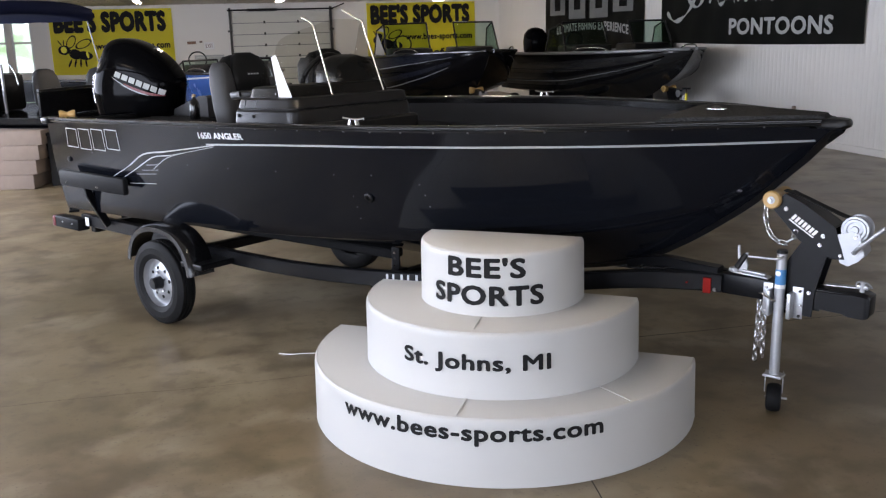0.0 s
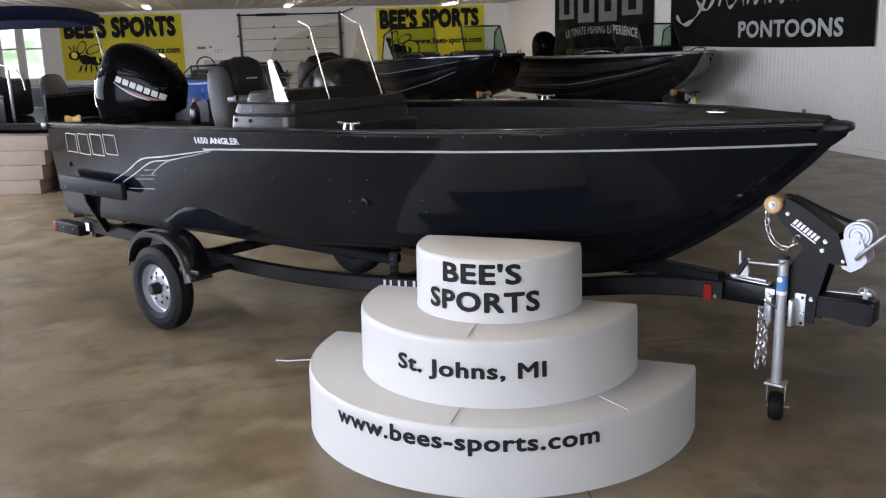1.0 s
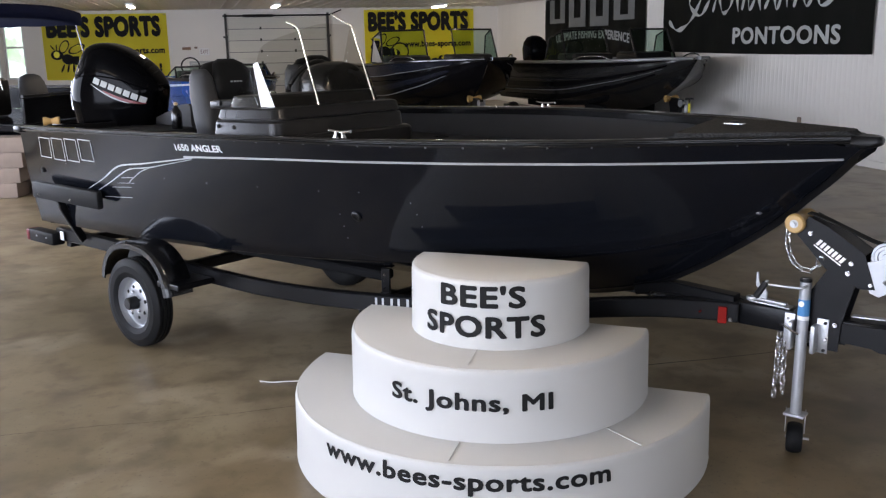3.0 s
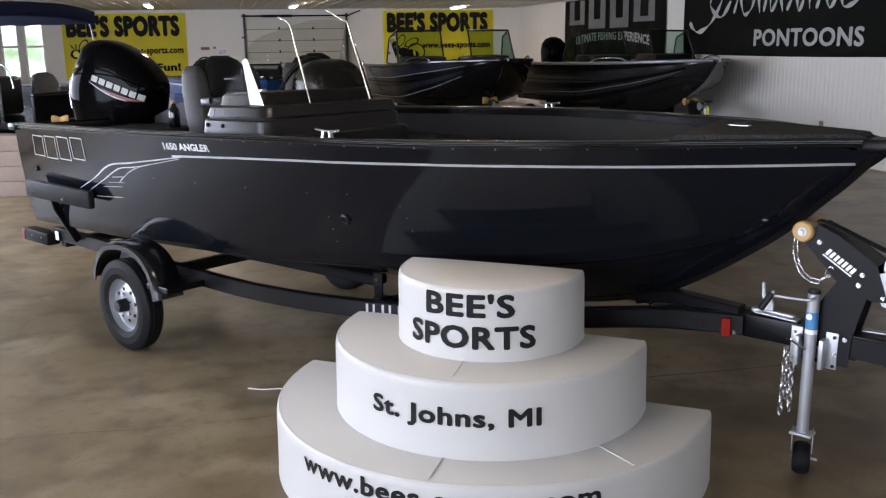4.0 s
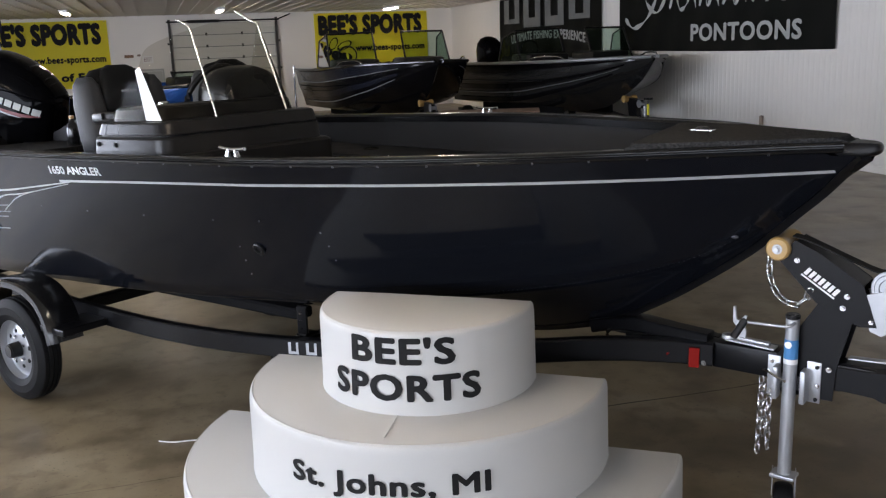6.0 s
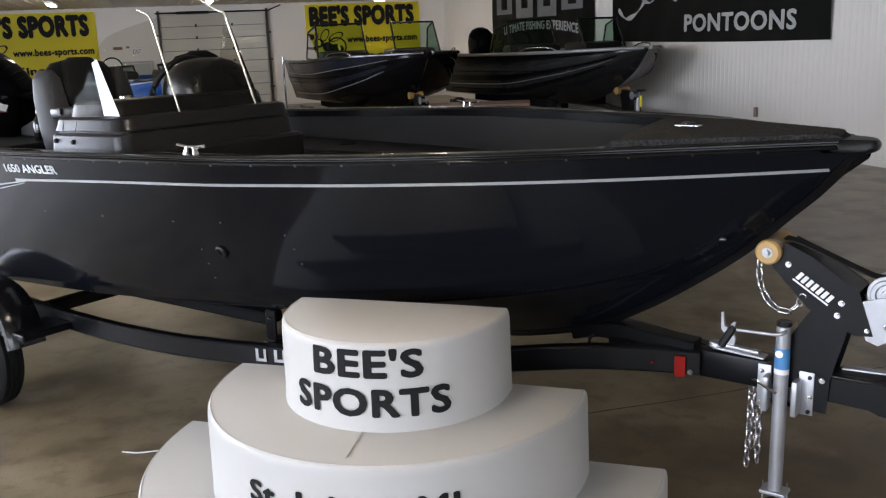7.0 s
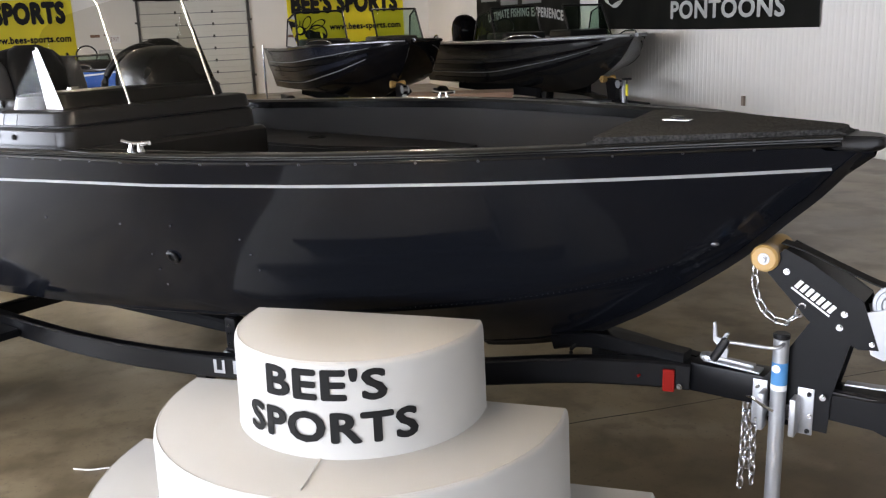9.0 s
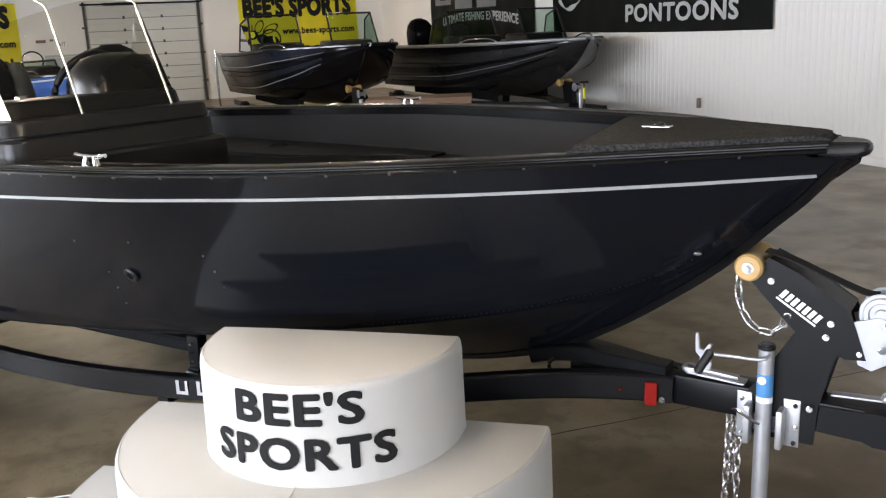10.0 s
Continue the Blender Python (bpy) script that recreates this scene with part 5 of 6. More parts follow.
# bow support arm, keel roller and bunk brackets
bm = bmesh.new()
sweep(bm, curve_points([(-0.96, -0.02, 0.600), (-0.88, -0.02, 0.622), (-0.78, -0.02, 0.635), (-0.66, -0.02, 0.630), (-0.50, -0.02, 0.622)], 4), rect(0.07, 0.05, 0.006))
part("bow_support", bm, TRAILER, trailer, smooth=30)
bm = bmesh.new()
tube(bm, [(-0.87, -0.05, 0.61), (-0.885, -0.06, 0.59), (-0.875, -0.06, 0.56), (-0.84, -0.05, 0.545), (-0.80, -0.05, 0.555)], 0.007, 6)
part("brake_cable", bm, BLACK, trailer, smooth=50)
for x, y in ((-2.16, -0.36), (-2.16, 0.36), (-4.3, -0.36), (-4.3, 0.36)):
    bm = bmesh.new()
    box(bm, (0.055, 0.012, 0.16), (x, y - 0.055, 0.51), bevel=0.003)
    box(bm, (0.055, 0.08, 0.012), (x, y - 0.03, 0.46), bevel=0.003)
    part("bunk_bracket", bm, TRAILER, trailer)
    for dz in (0.49, 0.53, 0.56):
        bolt((x, y - 0.062, dz), 0.007)
    bm = bmesh.new()
    tube(bm, [(x - 0.02, y - 0.08, 0.455), (x + 0.03, y - 0.10, 0.462), (x + 0.055, y - 0.10, 0.450), (x + 0.06, y - 0.10, 0.40)], 0.006, 8)
    part("u_bolt", bm, ZINC, trailer, smooth=50)
bm = bmesh.new()
revolve(bm, [(0.012, -0.10), (0.05, -0.10), (0.035, 0.0), (0.05, 0.10), (0.012, 0.10)], 20, "y", (-1.9, 0, 0.42))
part("keel_roller", bm, TYRE, trailer, "black rubber keel roller", smooth=40)
# maker's bars on the frame rail
rail = curve_points(frame_line(-1), 5)
for k in range(4):
    x = -2.10 + 0.085 * k
    p = min(rail, key=lambda q: abs(q.x - x))
    i = rail.index(p)
    d = (rail[i + 1] - rail[i - 1]).normalized()
    base_p = p + d * (x - p.x) / d.x
    side = d.cross(Vector((0, 0, 1))).normalized()
    bm = bmesh.new()
    o = base_p + side * 0.0275 + Vector((0, 0, -0.02))
    for a, b in (((0, 0), (0.014, 0.052)), ((0, 0), (0.052, 0.012)), ((0.04, 0), (0.052, 0.052))):
        q = [o + d * a[0] + Vector((0, 0, a[1])), o + d * b[0] + Vector((0, 0, a[1])), o + d * b[0] + Vector((0, 0, b[1])), o + d * a[0] + Vector((0, 0, b[1]))]
        bm.faces.new([bm.verts.new(v + side * 0.0005 * (a[0] > 0)) for v in q])
    part("emblem_bar", bm, SILVER, trailer, "silver emblem bar on the frame")

# guide boards, arms and tail lamps at the stern
for sgn in (-1, 1):
    bm = bmesh.new()
    box(bm, (0.78, 0.045, 0.11), (-4.41, sgn * 0.862, 0.812), bevel=0.016)
    part("guide_board", bm, TYRE, trailer, "black guide board beside the stern", smooth=40)
    for x in (-4.70, -4.32):
        bolt((x, sgn * 0.885, 0.80 - 0.012), 0.009, (0, sgn, 0))
    bm = bmesh.new()
    sweep(bm, [(-4.63, sgn * 0.655, 0.46), (-4.625, sgn * 0.70, 0.54), (-4.585, sgn * 0.80, 0.70), (-4.575, sgn * 0.825, 0.80)], rect(0.05, 0.03, 0.004), up=(1, 0, 0))
    part("guide_arm", bm, TRAILER, trailer, smooth=30)
    bm = bmesh.new()
    box(bm, (0.32, 0.09, 0.085), (-5.11, sgn * 0.66, 0.425), bevel=0.01)
    lamp = part("tail_lamp", bm, CAP, trailer, "black tail lamp housing with a red lens", smooth=40)
    bm = bmesh.new()
    box(bm, (0.045, 0.095, 0.082), (-5.282, sgn * 0.662, 0.425), bevel=0.012)
    part("lens", bm, DEEP_RED, lamp, "red tail lamp lens", smooth=40)
    bm = bmesh.new()
    box(bm, (0.045, 0.006, 0.06), (-4.905, sgn * 0.658, 0.452), bevel=0.002)
    part("label_plate", bm, WHITE, trailer, "white label plate")
    for dx in (-5.03, -5.16):
        bm = bmesh.new()
        cyl(bm, (dx, sgn * 0.704, 0.43), (dx, sgn * 0.709, 0.43), 0.006, 8)
        part("rivet", bm, ZINC, trailer)

# ---------------------------------------------------------------- white display steps
STEPS = pose(0.229, 4.0, 0, 0, 0, -17)
steps = thing("boarding_steps", STEPS, "white three-tier half-round boarding steps with black lettering", "steps")
DRAFT = 0.03                                # the fronts lean back towards the top
TIERS = ((0.0, 0.284, 0.886, -0.016, 0.053), (0.284, 0.564, 0.620, 0.002, -0.015), (0.564, 0.834, 0.362, 0.019, -0.051))
BACK = 0.048                                 # straight run behind the arc's centre


def tier_line(r, cx, cy):
    """Plan of a tier's front: an arc with short straight runs to the flat back."""
    pts = [(cx - r, cy + BACK)]
    pts += [(cx + r * math.cos(radians(a)), cy + r * math.sin(radians(a))) for a in stations(180, 360, 52)]
    return pts + [(cx + r, cy + BACK)]


for z0, z1, r, cx, cy in TIERS:
    low = r + DRAFT * (z1 - z0)
    levels = [(low, z0 + 0.001), (low - 0.002, z0 + 0.02), (r + 0.003, z1 - 0.030), (r + 0.0005, z1 - 0.012), (r - 0.003, z1 - 0.004), (r - 0.009, z1), (r * 0.55, z1 + 0.002), (0.02, z1 + 0.002)]
    bm = bmesh.new()
    rings = [[(x, min(y, cy + BACK), z) for x, y in tier_line(q, cx, cy)] for q, z in levels]
    loft(bm, [list(col) for col in zip(*rings)])
    bm.faces.new([bm.verts.new(ring_row[0]) for ring_row in rings] + [bm.verts.new(ring_row[-1]) for ring_row in rings[::-1]])
    tip = rings[-1]
    bm.faces.new([bm.verts.new(p) for p in tip])
    bmesh.ops.remove_doubles(bm, verts=bm.verts, dist=0.0004)
    tier = part("tier", bm, STEP_SKIN, steps, smooth=40)
    # sewn edge of the cover along the rim
    bm = bmesh.new()
    sweep(bm, [(x, y, z1 - 0.0015) for x, y in tier_line(r - 0.0085, cx, cy)], ring(0.0024, 6))
    part("piping", bm, STEP_SKIN, tier, "sewn edge along the rim", smooth=50)


def step_text(text, tier, zc, height, a0, a1, bold):
    z0, z1, r, cx, cy = TIERS[tier]
    for bm in single_letters(text, bold):
        def put(x, y, z):
            a = radians(a0 + x * (a1 - a0))
            h = zc + (y - 0.5) * height
            q = r + 0.0035 + DRAFT * (z1 - h) + z * 0.3
            return Vector((cx + q * math.cos(a), cy + q * math.sin(a), h))
        part("letter", bent(bm, put, 0.03), BLACK, steps, recalc=False)


for text, tier, zc, h, a0, a1, bold in (("BEE'S", 2, 0.7755, 0.090, 248.6, 302.5, 0.036), ("SPORTS", 2, 0.656, 0.088, 236.4, 314.8, 0.036),
                                        ("St. Johns, MI", 1, 0.432, 0.088, 246.7, 305.2, 0.034), ("www.bees-sports.com", 0, 0.2185, 0.090, 239.1, 312.8, 0.032)):
    step_text(text, tier, zc, h, a0, a1, bold)
# moulded seams on the treads
for x0, y0, x1, y1, z in ((0.046, 3.216, 0.089, 3.413, 0.284), (0.620, 3.511, 0.736, 3.349, 0.284), (0.113, 3.425, 0.149, 3.620, 0.564)):
    a, b = STEPS.inverted() @ Vector((x0, y0, z + 0.002)), STEPS.inverted() @ Vector((x1, y1, z + 0.002))
    bm = bmesh.new()
    tube(bm, [a, (a + b) / 2, b], 0.0024, 6)
    part("tread_seam", bm, STEP_SKIN, steps, smooth=50)

# ---------------------------------------------------------------- banners, doors and fittings on the walls
EAST = ROOM @ pose(0, 0, 0, 0, 0, -90)        # face of the long wall: x towards the viewer, y = 0 the wall


def banner(name, m, w, h, material, label, group=""):
    """A hung vinyl banner with slight folds, its front towards -y, its top left corner at the origin."""
    ob = thing(name, m, label, "banner", group)
    bm = bmesh.new()
    rows = []
    n = 36
    for i in range(n + 1):
        x = w * i / n
        rows.append([(x, -0.032 - 0.015 * math.sin(9 * x + 0.5 * k) * (0.3 + 0.7 * k / 8), -h * k / 8 - 0.02 * math.sin(math.pi * x / w) * (k / 8)) for k in range(9)])
    loft(bm, rows)
    bmesh.ops.solidify(bm, geom=list(bm.faces), thickness=0.003)
    part("sheet", bm, material, ob, smooth=50)
    for x in (0.05, w - 0.05):
        bm = bmesh.new()
        cyl(bm, (x, -0.01, -0.03), (x, -0.055, -0.03), 0.012, 10)
        part("grommet", bm, ZINC, ob)
    return ob


def print_text(ob, text, x, z, width, height, material, bold=0.03, shear=0.0, arch=0.0, y=-0.052):
    for bm in single_letters(text, bold, shear):
        for v in bm.verts:
            q, r, d = v.co
            v.co = (x + q * width, y - d, z + r * height + arch * (1 - (2 * q - 1) ** 2))
        part("letter", bm, material, ob, recalc=False)


def bee(ob, x, z, s):
    """The printed insect, in plain black and yellow shapes."""
    def blob(cx, cz, rx, rz, rot, y, material, hole=False):
        bm = bmesh.new()
        c, sn = math.cos(radians(rot)), math.sin(radians(rot))
        out = [(cx + rx * math.cos(a) * c - rz * math.sin(a) * sn, cz + rx * math.cos(a) * sn + rz * math.sin(a) * c) for a in (2 * math.pi * k / 20 for k in range(20))]
        if hole:
            inn = [(cx + (px - cx) * 0.80, cz + (pz - cz) * 0.80) for px, pz in out]
            loft(bm, [[(px, y, pz), (qx, y, qz)] for (px, pz), (qx, qz) in zip(out + out[:1], inn + inn[:1])])
        else:
            bm.faces.new([bm.verts.new((px, y, pz)) for px, pz in out])
        part("print", bm, material, ob)
    for k, (dx, dz, rx, rz, rot) in enumerate(((0.0, 0.0, 0.16, 0.13, 0), (0.28, -0.12, 0.17, 0.14, -20), (0.52, -0.16, 0.22, 0.12, -8))):
        blob(x + s * dx, z + s * dz, s * rx, s * rz, rot, -0.054, BLACK)
    blob(x - s * 0.01, z + s * 0.01, s * 0.08, s * 0.09, 0, -0.0555, YELLOW)
    blob(x + s * 0.60, z - s * 0.14, s * 0.035, s * 0.10, 10, -0.0555, YELLOW)
    blob(x + s * 0.20, z + s * 0.22, s * 0.20, s * 0.11, 60, -0.0545, BLACK, True)
    blob(x + s * 0.52, z + s * 0.16, s * 0.24, s * 0.11, 25, -0.0545, BLACK, True)
    for k in range(4):
        blob(x + s * (0.12 + 0.14 * k), z - s * 0.36, s * 0.025, s * 0.12, -25 + 10 * k, -0.054, BLACK)
    for k in (-1, 1):
        blob(x - s * (0.05 + 0.05 * k), z + s * 0.20, s * 0.015, s * 0.09, 20 * k + 15, -0.054, BLACK)


for x, w, h, top in ((-12.06, 3.03, 1.62, 2.535), (-3.84, 3.12, 1.60, 2.555)):
    b = banner("shop_banner", ROOM @ pose(x, 0, top), w, h, YELLOW, "yellow vinyl shop banner with bold black print on the wall", "shop banners")
    print_text(b, "BEE'S SPORTS", 0.10, -0.585, w - 0.26, 0.55, BLACK, 0.07)
    bee(b, 0.30, -1.00, 0.92)
    print_text(b, "www.bees-sports.com", 1.08, -1.06, w - 1.18, 0.22, BLACK, 0.04)
    print_text(b, "King of Fun!", 1.1, -1.52, w - 1.3, 0.26, BLACK, 0.045)

# dark maker's banner: plain shapes for the emblem, the motto in letters
b = banner("maker_banner", EAST @ pose(3.87, 0, 2.60), 5.25, 1.46, BANNER_BLACK, "black vinyl maker's banner with pale emblem on the ribbed wall", "maker banners")
for k in range(4):
    x0, drop = 0.35 + 1.18 * k, 0.10 * (abs(k - 1.5) - 0.5)
    for n, (a0, z0, a1, z1) in enumerate(((0.0, -0.05, 0.30, -0.66), (0.30, -0.48, 0.66, -0.66), (0.66, -0.05, 0.94, -0.66))):
        bm = bmesh.new()
        loft(bm, [[(x0 + a0, -0.056, z0 + 0.02), (x0 + a0, -0.056, z1 + drop)], [(x0 + a1, -0.056, z0 + 0.02), (x0 + a1, -0.056, z1 + drop)]])
        part("emblem_bar", bm, PRINT_DIM, b, "grey printed emblem bar")
print_text(b, "ULTIMATE FISHING EXPERIENCE", 0.78, -1.02, 3.85, 0.19, GREY_PRINT, 0.03, arch=0.11)

b = banner("pontoon_banner", EAST @ pose(9.84, 0, 2.58), 5.5, 1.15, BANNER_BLACK, "black vinyl pontoon banner with pale lettering on the ribbed wall", "maker banners")
print_text(b, "PONTOONS", 2.32, -1.02, 2.58, 0.26, GREY_PRINT, 0.03)
# script emblem as flowing strokes
for pts, r in (([(0.25, -0.62), (0.55, -0.78), (1.0, -0.62), (1.35, -0.2), (1.1, -0.1), (0.95, -0.35), (1.3, -0.55), (1.6, -0.3)], 0.045),
               ([(1.7, -0.5), (1.85, -0.25), (2.0, -0.52), (2.2, -0.45), (2.35, -0.2), (2.45, -0.52)], 0.035), ([(2.55, -0.5), (2.7, -0.1), (2.75, -0.5), (2.95, -0.3), (3.05, -0.52)], 0.035),
               ([(3.15, -0.5), (3.35, -0.28), (3.45, -0.52), (3.6, -0.25), (3.65, -0.05), (3.7, -0.5)], 0.035), ([(3.85, -0.5), (4.0, -0.28), (4.15, -0.5), (4.35, -0.3), (4.45, -0.5), (4.75, -0.42)], 0.035)):
    line = curve_points([(x, -0.056, z) for x, z in pts], 6)
    bm = bmesh.new()
    rows = []
    for i, p in enumerate(line):
        d = (line[min(i + 1, len(line) - 1)] - line[max(i - 1, 0)]).normalized()
        q = Vector((-d.z, 0, d.x)) * r * (0.6 + 0.4 * math.sin(i))
        rows.append([p + q, p - q])
    loft(bm, rows)
    part("script_stroke", bm, GREY_PRINT, b, "pale flowing script stroke")

# sectional overhead door
door = thing("door_1", ROOM @ pose(-6.19, 0, 0), "closed cream sectional overhead door with dark tracks", "overhead door", kind="structure")
DW, DH = 2.60, 2.40
for k in range(8):
    bm = bmesh.new()
    h = DH / 8
    for dz in (0.25, 0.75):
        box(bm, (DW, 0.03, h / 2 - (0.022 if dz < 0.5 else 0.014)), (0, -0.035, h * (k + dz)), bevel=0.005)
    box(bm, (DW - 0.01, 0.012, h - 0.03), (0, -0.022, h * (k + 0.5)))
    pan = part("door_panel", bm, DOOR_CREAM, door)
    for x in (-0.45, 0.45):
        bm = bmesh.new()
        box(bm, (0.05, 0.012, 0.07), (x, -0.058, h * k + 0.02))
        part("hinge", bm, TRACK, pan)
# added grey sheet, so the gaps between sections read darker
bm = bmesh.new()
box(bm, (DW, 0.010, DH), (0, -0.008, DH / 2))
part("weather_seal", bm, DIM, door, "grey sheet added behind the sections for darker joints")
for sx in (-1, 1):
    bm = bmesh.new()
    box(bm, (0.06, 0.07, DH + 0.1), (sx * (DW / 2 + 0.05), -0.05, (DH + 0.1) / 2))
    part("track", bm, TRACK, door, "dark steel door track")
    for z in (0.5, 1.2, 1.9):
        bm = bmesh.new()
        box(bm, (0.12, 0.03, 0.05), (sx * (DW / 2 + 0.07), -0.02, z))
        part("track_bracket", bm, TRACK, door)
bm = bmesh.new()
cyl(bm, (-DW / 2 - 0.12, -0.11, DH + 0.04), (DW / 2 + 0.12, -0.11, DH + 0.04), 0.022, 12)
cyl(bm, (-0.9, -0.11, DH + 0.04), (-0.1, -0.11, DH + 0.04), 0.036, 12)
part("spring_shaft", bm, RAIL, door, "dark torsion spring shaft", smooth=40)
bm = bmesh.new()
cyl(bm, (DW / 2 + 0.08, -0.1, DH + 0.04), (DW / 2 + 0.38, -0.35, DH + 0.16), 0.016, 8)
part("rail_end", bm, RAIL, door)

man = thing("door_2", ROOM @ pose(-8.15, 0, 0), "grey steel service door in a grey frame", "door", kind="structure")
for name, size, at, mtl in (("door_leaf", (0.66, 0.03, 1.24), (0, -0.02, 0.62), DOOR_GREY), ("frame_post", (0.05, 0.06, 1.30), (-0.36, -0.03, 0.65), GREY_PRINT), ("frame_post", (0.05, 0.06, 1.30), (0.36, -0.03, 0.65), GREY_PRINT), ("frame_head", (0.67, 0.06, 0.05), (0, -0.03, 1.275), GREY_PRINT)):
    bm = bmesh.new()
    box(bm, size, at, bevel=0.004)
    part(name, bm, mtl, man)
sign = thing("exit_sign", ROOM @ pose(-8.13, 0, 1.54), "small pale exit sign with red letters on the wall", "sign")
bm = bmesh.new()
box(bm, (0.26, 0.05, 0.19), (0, -0.028, 0), bevel=0.008)
part("housing", bm, WHITE, sign)
print_text(sign, "EXIT", -0.095, -0.05, 0.19, 0.10, DEEP_RED, 0.0, y=-0.056)
em = thing("wall_box", ROOM @ pose(-8.58, 0, 1.63), "small brown wall fixture beside the exit sign", "wall fixture")
bm = bmesh.new()
box(bm, (0.22, 0.06, 0.07), (0, -0.032, 0), bevel=0.01)
part("box", bm, WOOD, em)
bm = bmesh.new()
box(bm, (0.08, 0.05, 0.05), (0.24, -0.03, 0.02), bevel=0.01)
part("lamp_head", bm, TAN, em)
outlet = thing("wall_outlet", EAST @ pose(13.96, 0, 0.47), "small tan outlet box on the ribbed wall", "outlet")
bm = bmesh.new()
box(bm, (0.05, 0.04, 0.13), (0, -0.035, 0), bevel=0.006)
part("cover", bm, TAN, outlet)

# ceiling lamps: the first three stand in view, the other eight are added fill
LAMP = glow("lamp_tube", (1.0, 0.88, 0.68), 66.0)
for x, y in ((-9.63, -4.1), (-6.49, -3.4), (-2.3, -2.3), *((x, -10.0) for x in (-13.0, -8.2, -3.4)), (-13.0, -16.0), (-8.2, -16.0), (-13.0, -22.0), (-7.6, -22.0), (-8.2, -28.0)):
    l = thing("ceiling_lamp", ROOM @ pose(x, y, HALL_H - 0.016), "lit white ceiling lamp on the ribbed ceiling", "ceiling lamp", "ceiling lamps")
    bm = bmesh.new()
    box(bm, (0.16, 1.2, 0.05), (0, 0, -0.026), bevel=0.01)
    part("body", bm, WHITE, l)
    for sx in (-0.035, 0.035):
        bm = bmesh.new()
        cyl(bm, (sx, -0.56, -0.065), (sx, 0.56, -0.065), 0.014, 10)
        part("tube", bm, LAMP, l)

# ---------------------------------------------------------------- other boats in the hall
def far_boat(m, L, half, zb, zs, paint, bands, shield, label, wheel_x=-3.2, motor_on=True, rail_paint=RAIL_GLOSS):
    """A deep-V boat on its trailer: hull, bands, rail, windshield, motor, trailer. x to the bow, tip at 0."""
    ob = thing("trailered_boat", m, label, "boat", "trailered boats")
    hw = spline([-L, -0.75 * L, -0.5 * L, -0.3 * L, -0.15 * L, -0.06 * L, 0], [half * 0.9, half * 0.98, half, half * 0.90, half * 0.64, half * 0.36, 0.03])
    zt = spline([-L, -0.6 * L, -0.25 * L, 0], [zs, zs + 0.02, zb - 0.04, zb])
    zk = spline([-L, -0.45 * L, -0.25 * L, -0.12 * L, -0.05 * L, 0], [zs - 0.84, zs - 0.83, zs - 0.72, zs - 0.44, zb - 0.32, zb - 0.04])
    zc = spline([-L, -0.5 * L, -0.25 * L, -0.1 * L, 0], [zs - 0.70, zs - 0.62, zs - 0.42, zb - 0.30, zb - 0.03])

    def wall_y(x, z):
        t = (z - zc(x)) / max(zt(x) - zc(x), 1e-3)
        return hw(x) * (0.82 + 0.18 * t) if x < -0.02 else 0.02
    xs = stations(-L, -0.02, 36)
    bm = bmesh.new()
    for sgn in (-1, 1):
        rows = []
        for x in xs:
            row = []
            for k in range(9):
                z = zt(x) + (zc(x) - zt(x)) * k / 8
                row.append((x, sgn * (wall_y(x, z) + (0.012 if k in (3, 4) else 0.0)), z))
            row += [(x, sgn * wall_y(x, zc(x)) * 0.5, (zc(x) + zk(x)) / 2), (x, sgn * 0.004, zk(x))]
            rows.append(row)
        loft(bm, rows)
    loft(bm, [[(-L, -wall_y(-L, zt(-L)), zt(-L)), (-L, -wall_y(-L, zc(-L)), zc(-L)), (-L, 0, zk(-L))], [(-L, wall_y(-L, zt(-L)), zt(-L)), (-L, wall_y(-L, zc(-L)), zc(-L)), (-L, 0.01, zk(-L))]])
    part("hull", bm, paint, ob, smooth=35)
    bm = bmesh.new()
    for sgn in (-1, 1):
        sweep(bm, [(x, sgn * hw(x), zt(x)) for x in xs], rect(0.07, 0.05, 0.015))
    part("rail", bm, rail_paint, ob, smooth=40)
    bm = bmesh.new()
    loft(bm, [[(x, -hw(x) + 0.03, zt(x) - 0.02), (x, 0, zt(x) - 0.01), (x, hw(x) - 0.03, zt(x) - 0.02)] for x in stations(-0.32 * L, -0.05, 10)])
    part("foredeck", bm, CARPET, ob)
    bm = bmesh.new()
    loft(bm, [[(x, -hw(x) + 0.05, zt(x) - 0.3), (x, hw(x) - 0.05, zt(x) - 0.3)] for x in stations(-L + 0.05, -0.3 * L, 10)])
    part("cockpit_floor", bm, LINER, ob)
    # painted bands on the flanks
    for t0, t1, x1, mtl in bands:
        bm = bmesh.new()
        for sgn in (-1, 1):
            rows = []
            for x in stations(-0.93 * L, x1 * L, 30):
                z0, z1 = zc(x) + (zt(x) - zc(x)) * t0, zc(x) + (zt(x) - zc(x)) * t1
                rows.append([(x, sgn * (wall_y(x, z0) + 0.016), z0), (x, sgn * (wall_y(x, z1) + 0.016), z1)])
            loft(bm, rows)
        part("flank_band", bm, mtl, ob, "lighter painted flank band")
    # windshield: two raked framed panes with a walk-through between
    x0, ztop = shield
    for y0, y1 in ((-half * 0.92, -half * 0.22), (half * 0.22, half * 0.92)):
        z0 = zt(x0) + 0.0
        quad = [(x0, y0, z0), (x0 + 0.05, y1, z0), (x0 - 0.20, y1, ztop), (x0 - 0.24, y0 * 0.96 if abs(y0) > abs(y1) else y0, ztop - 0.01)]
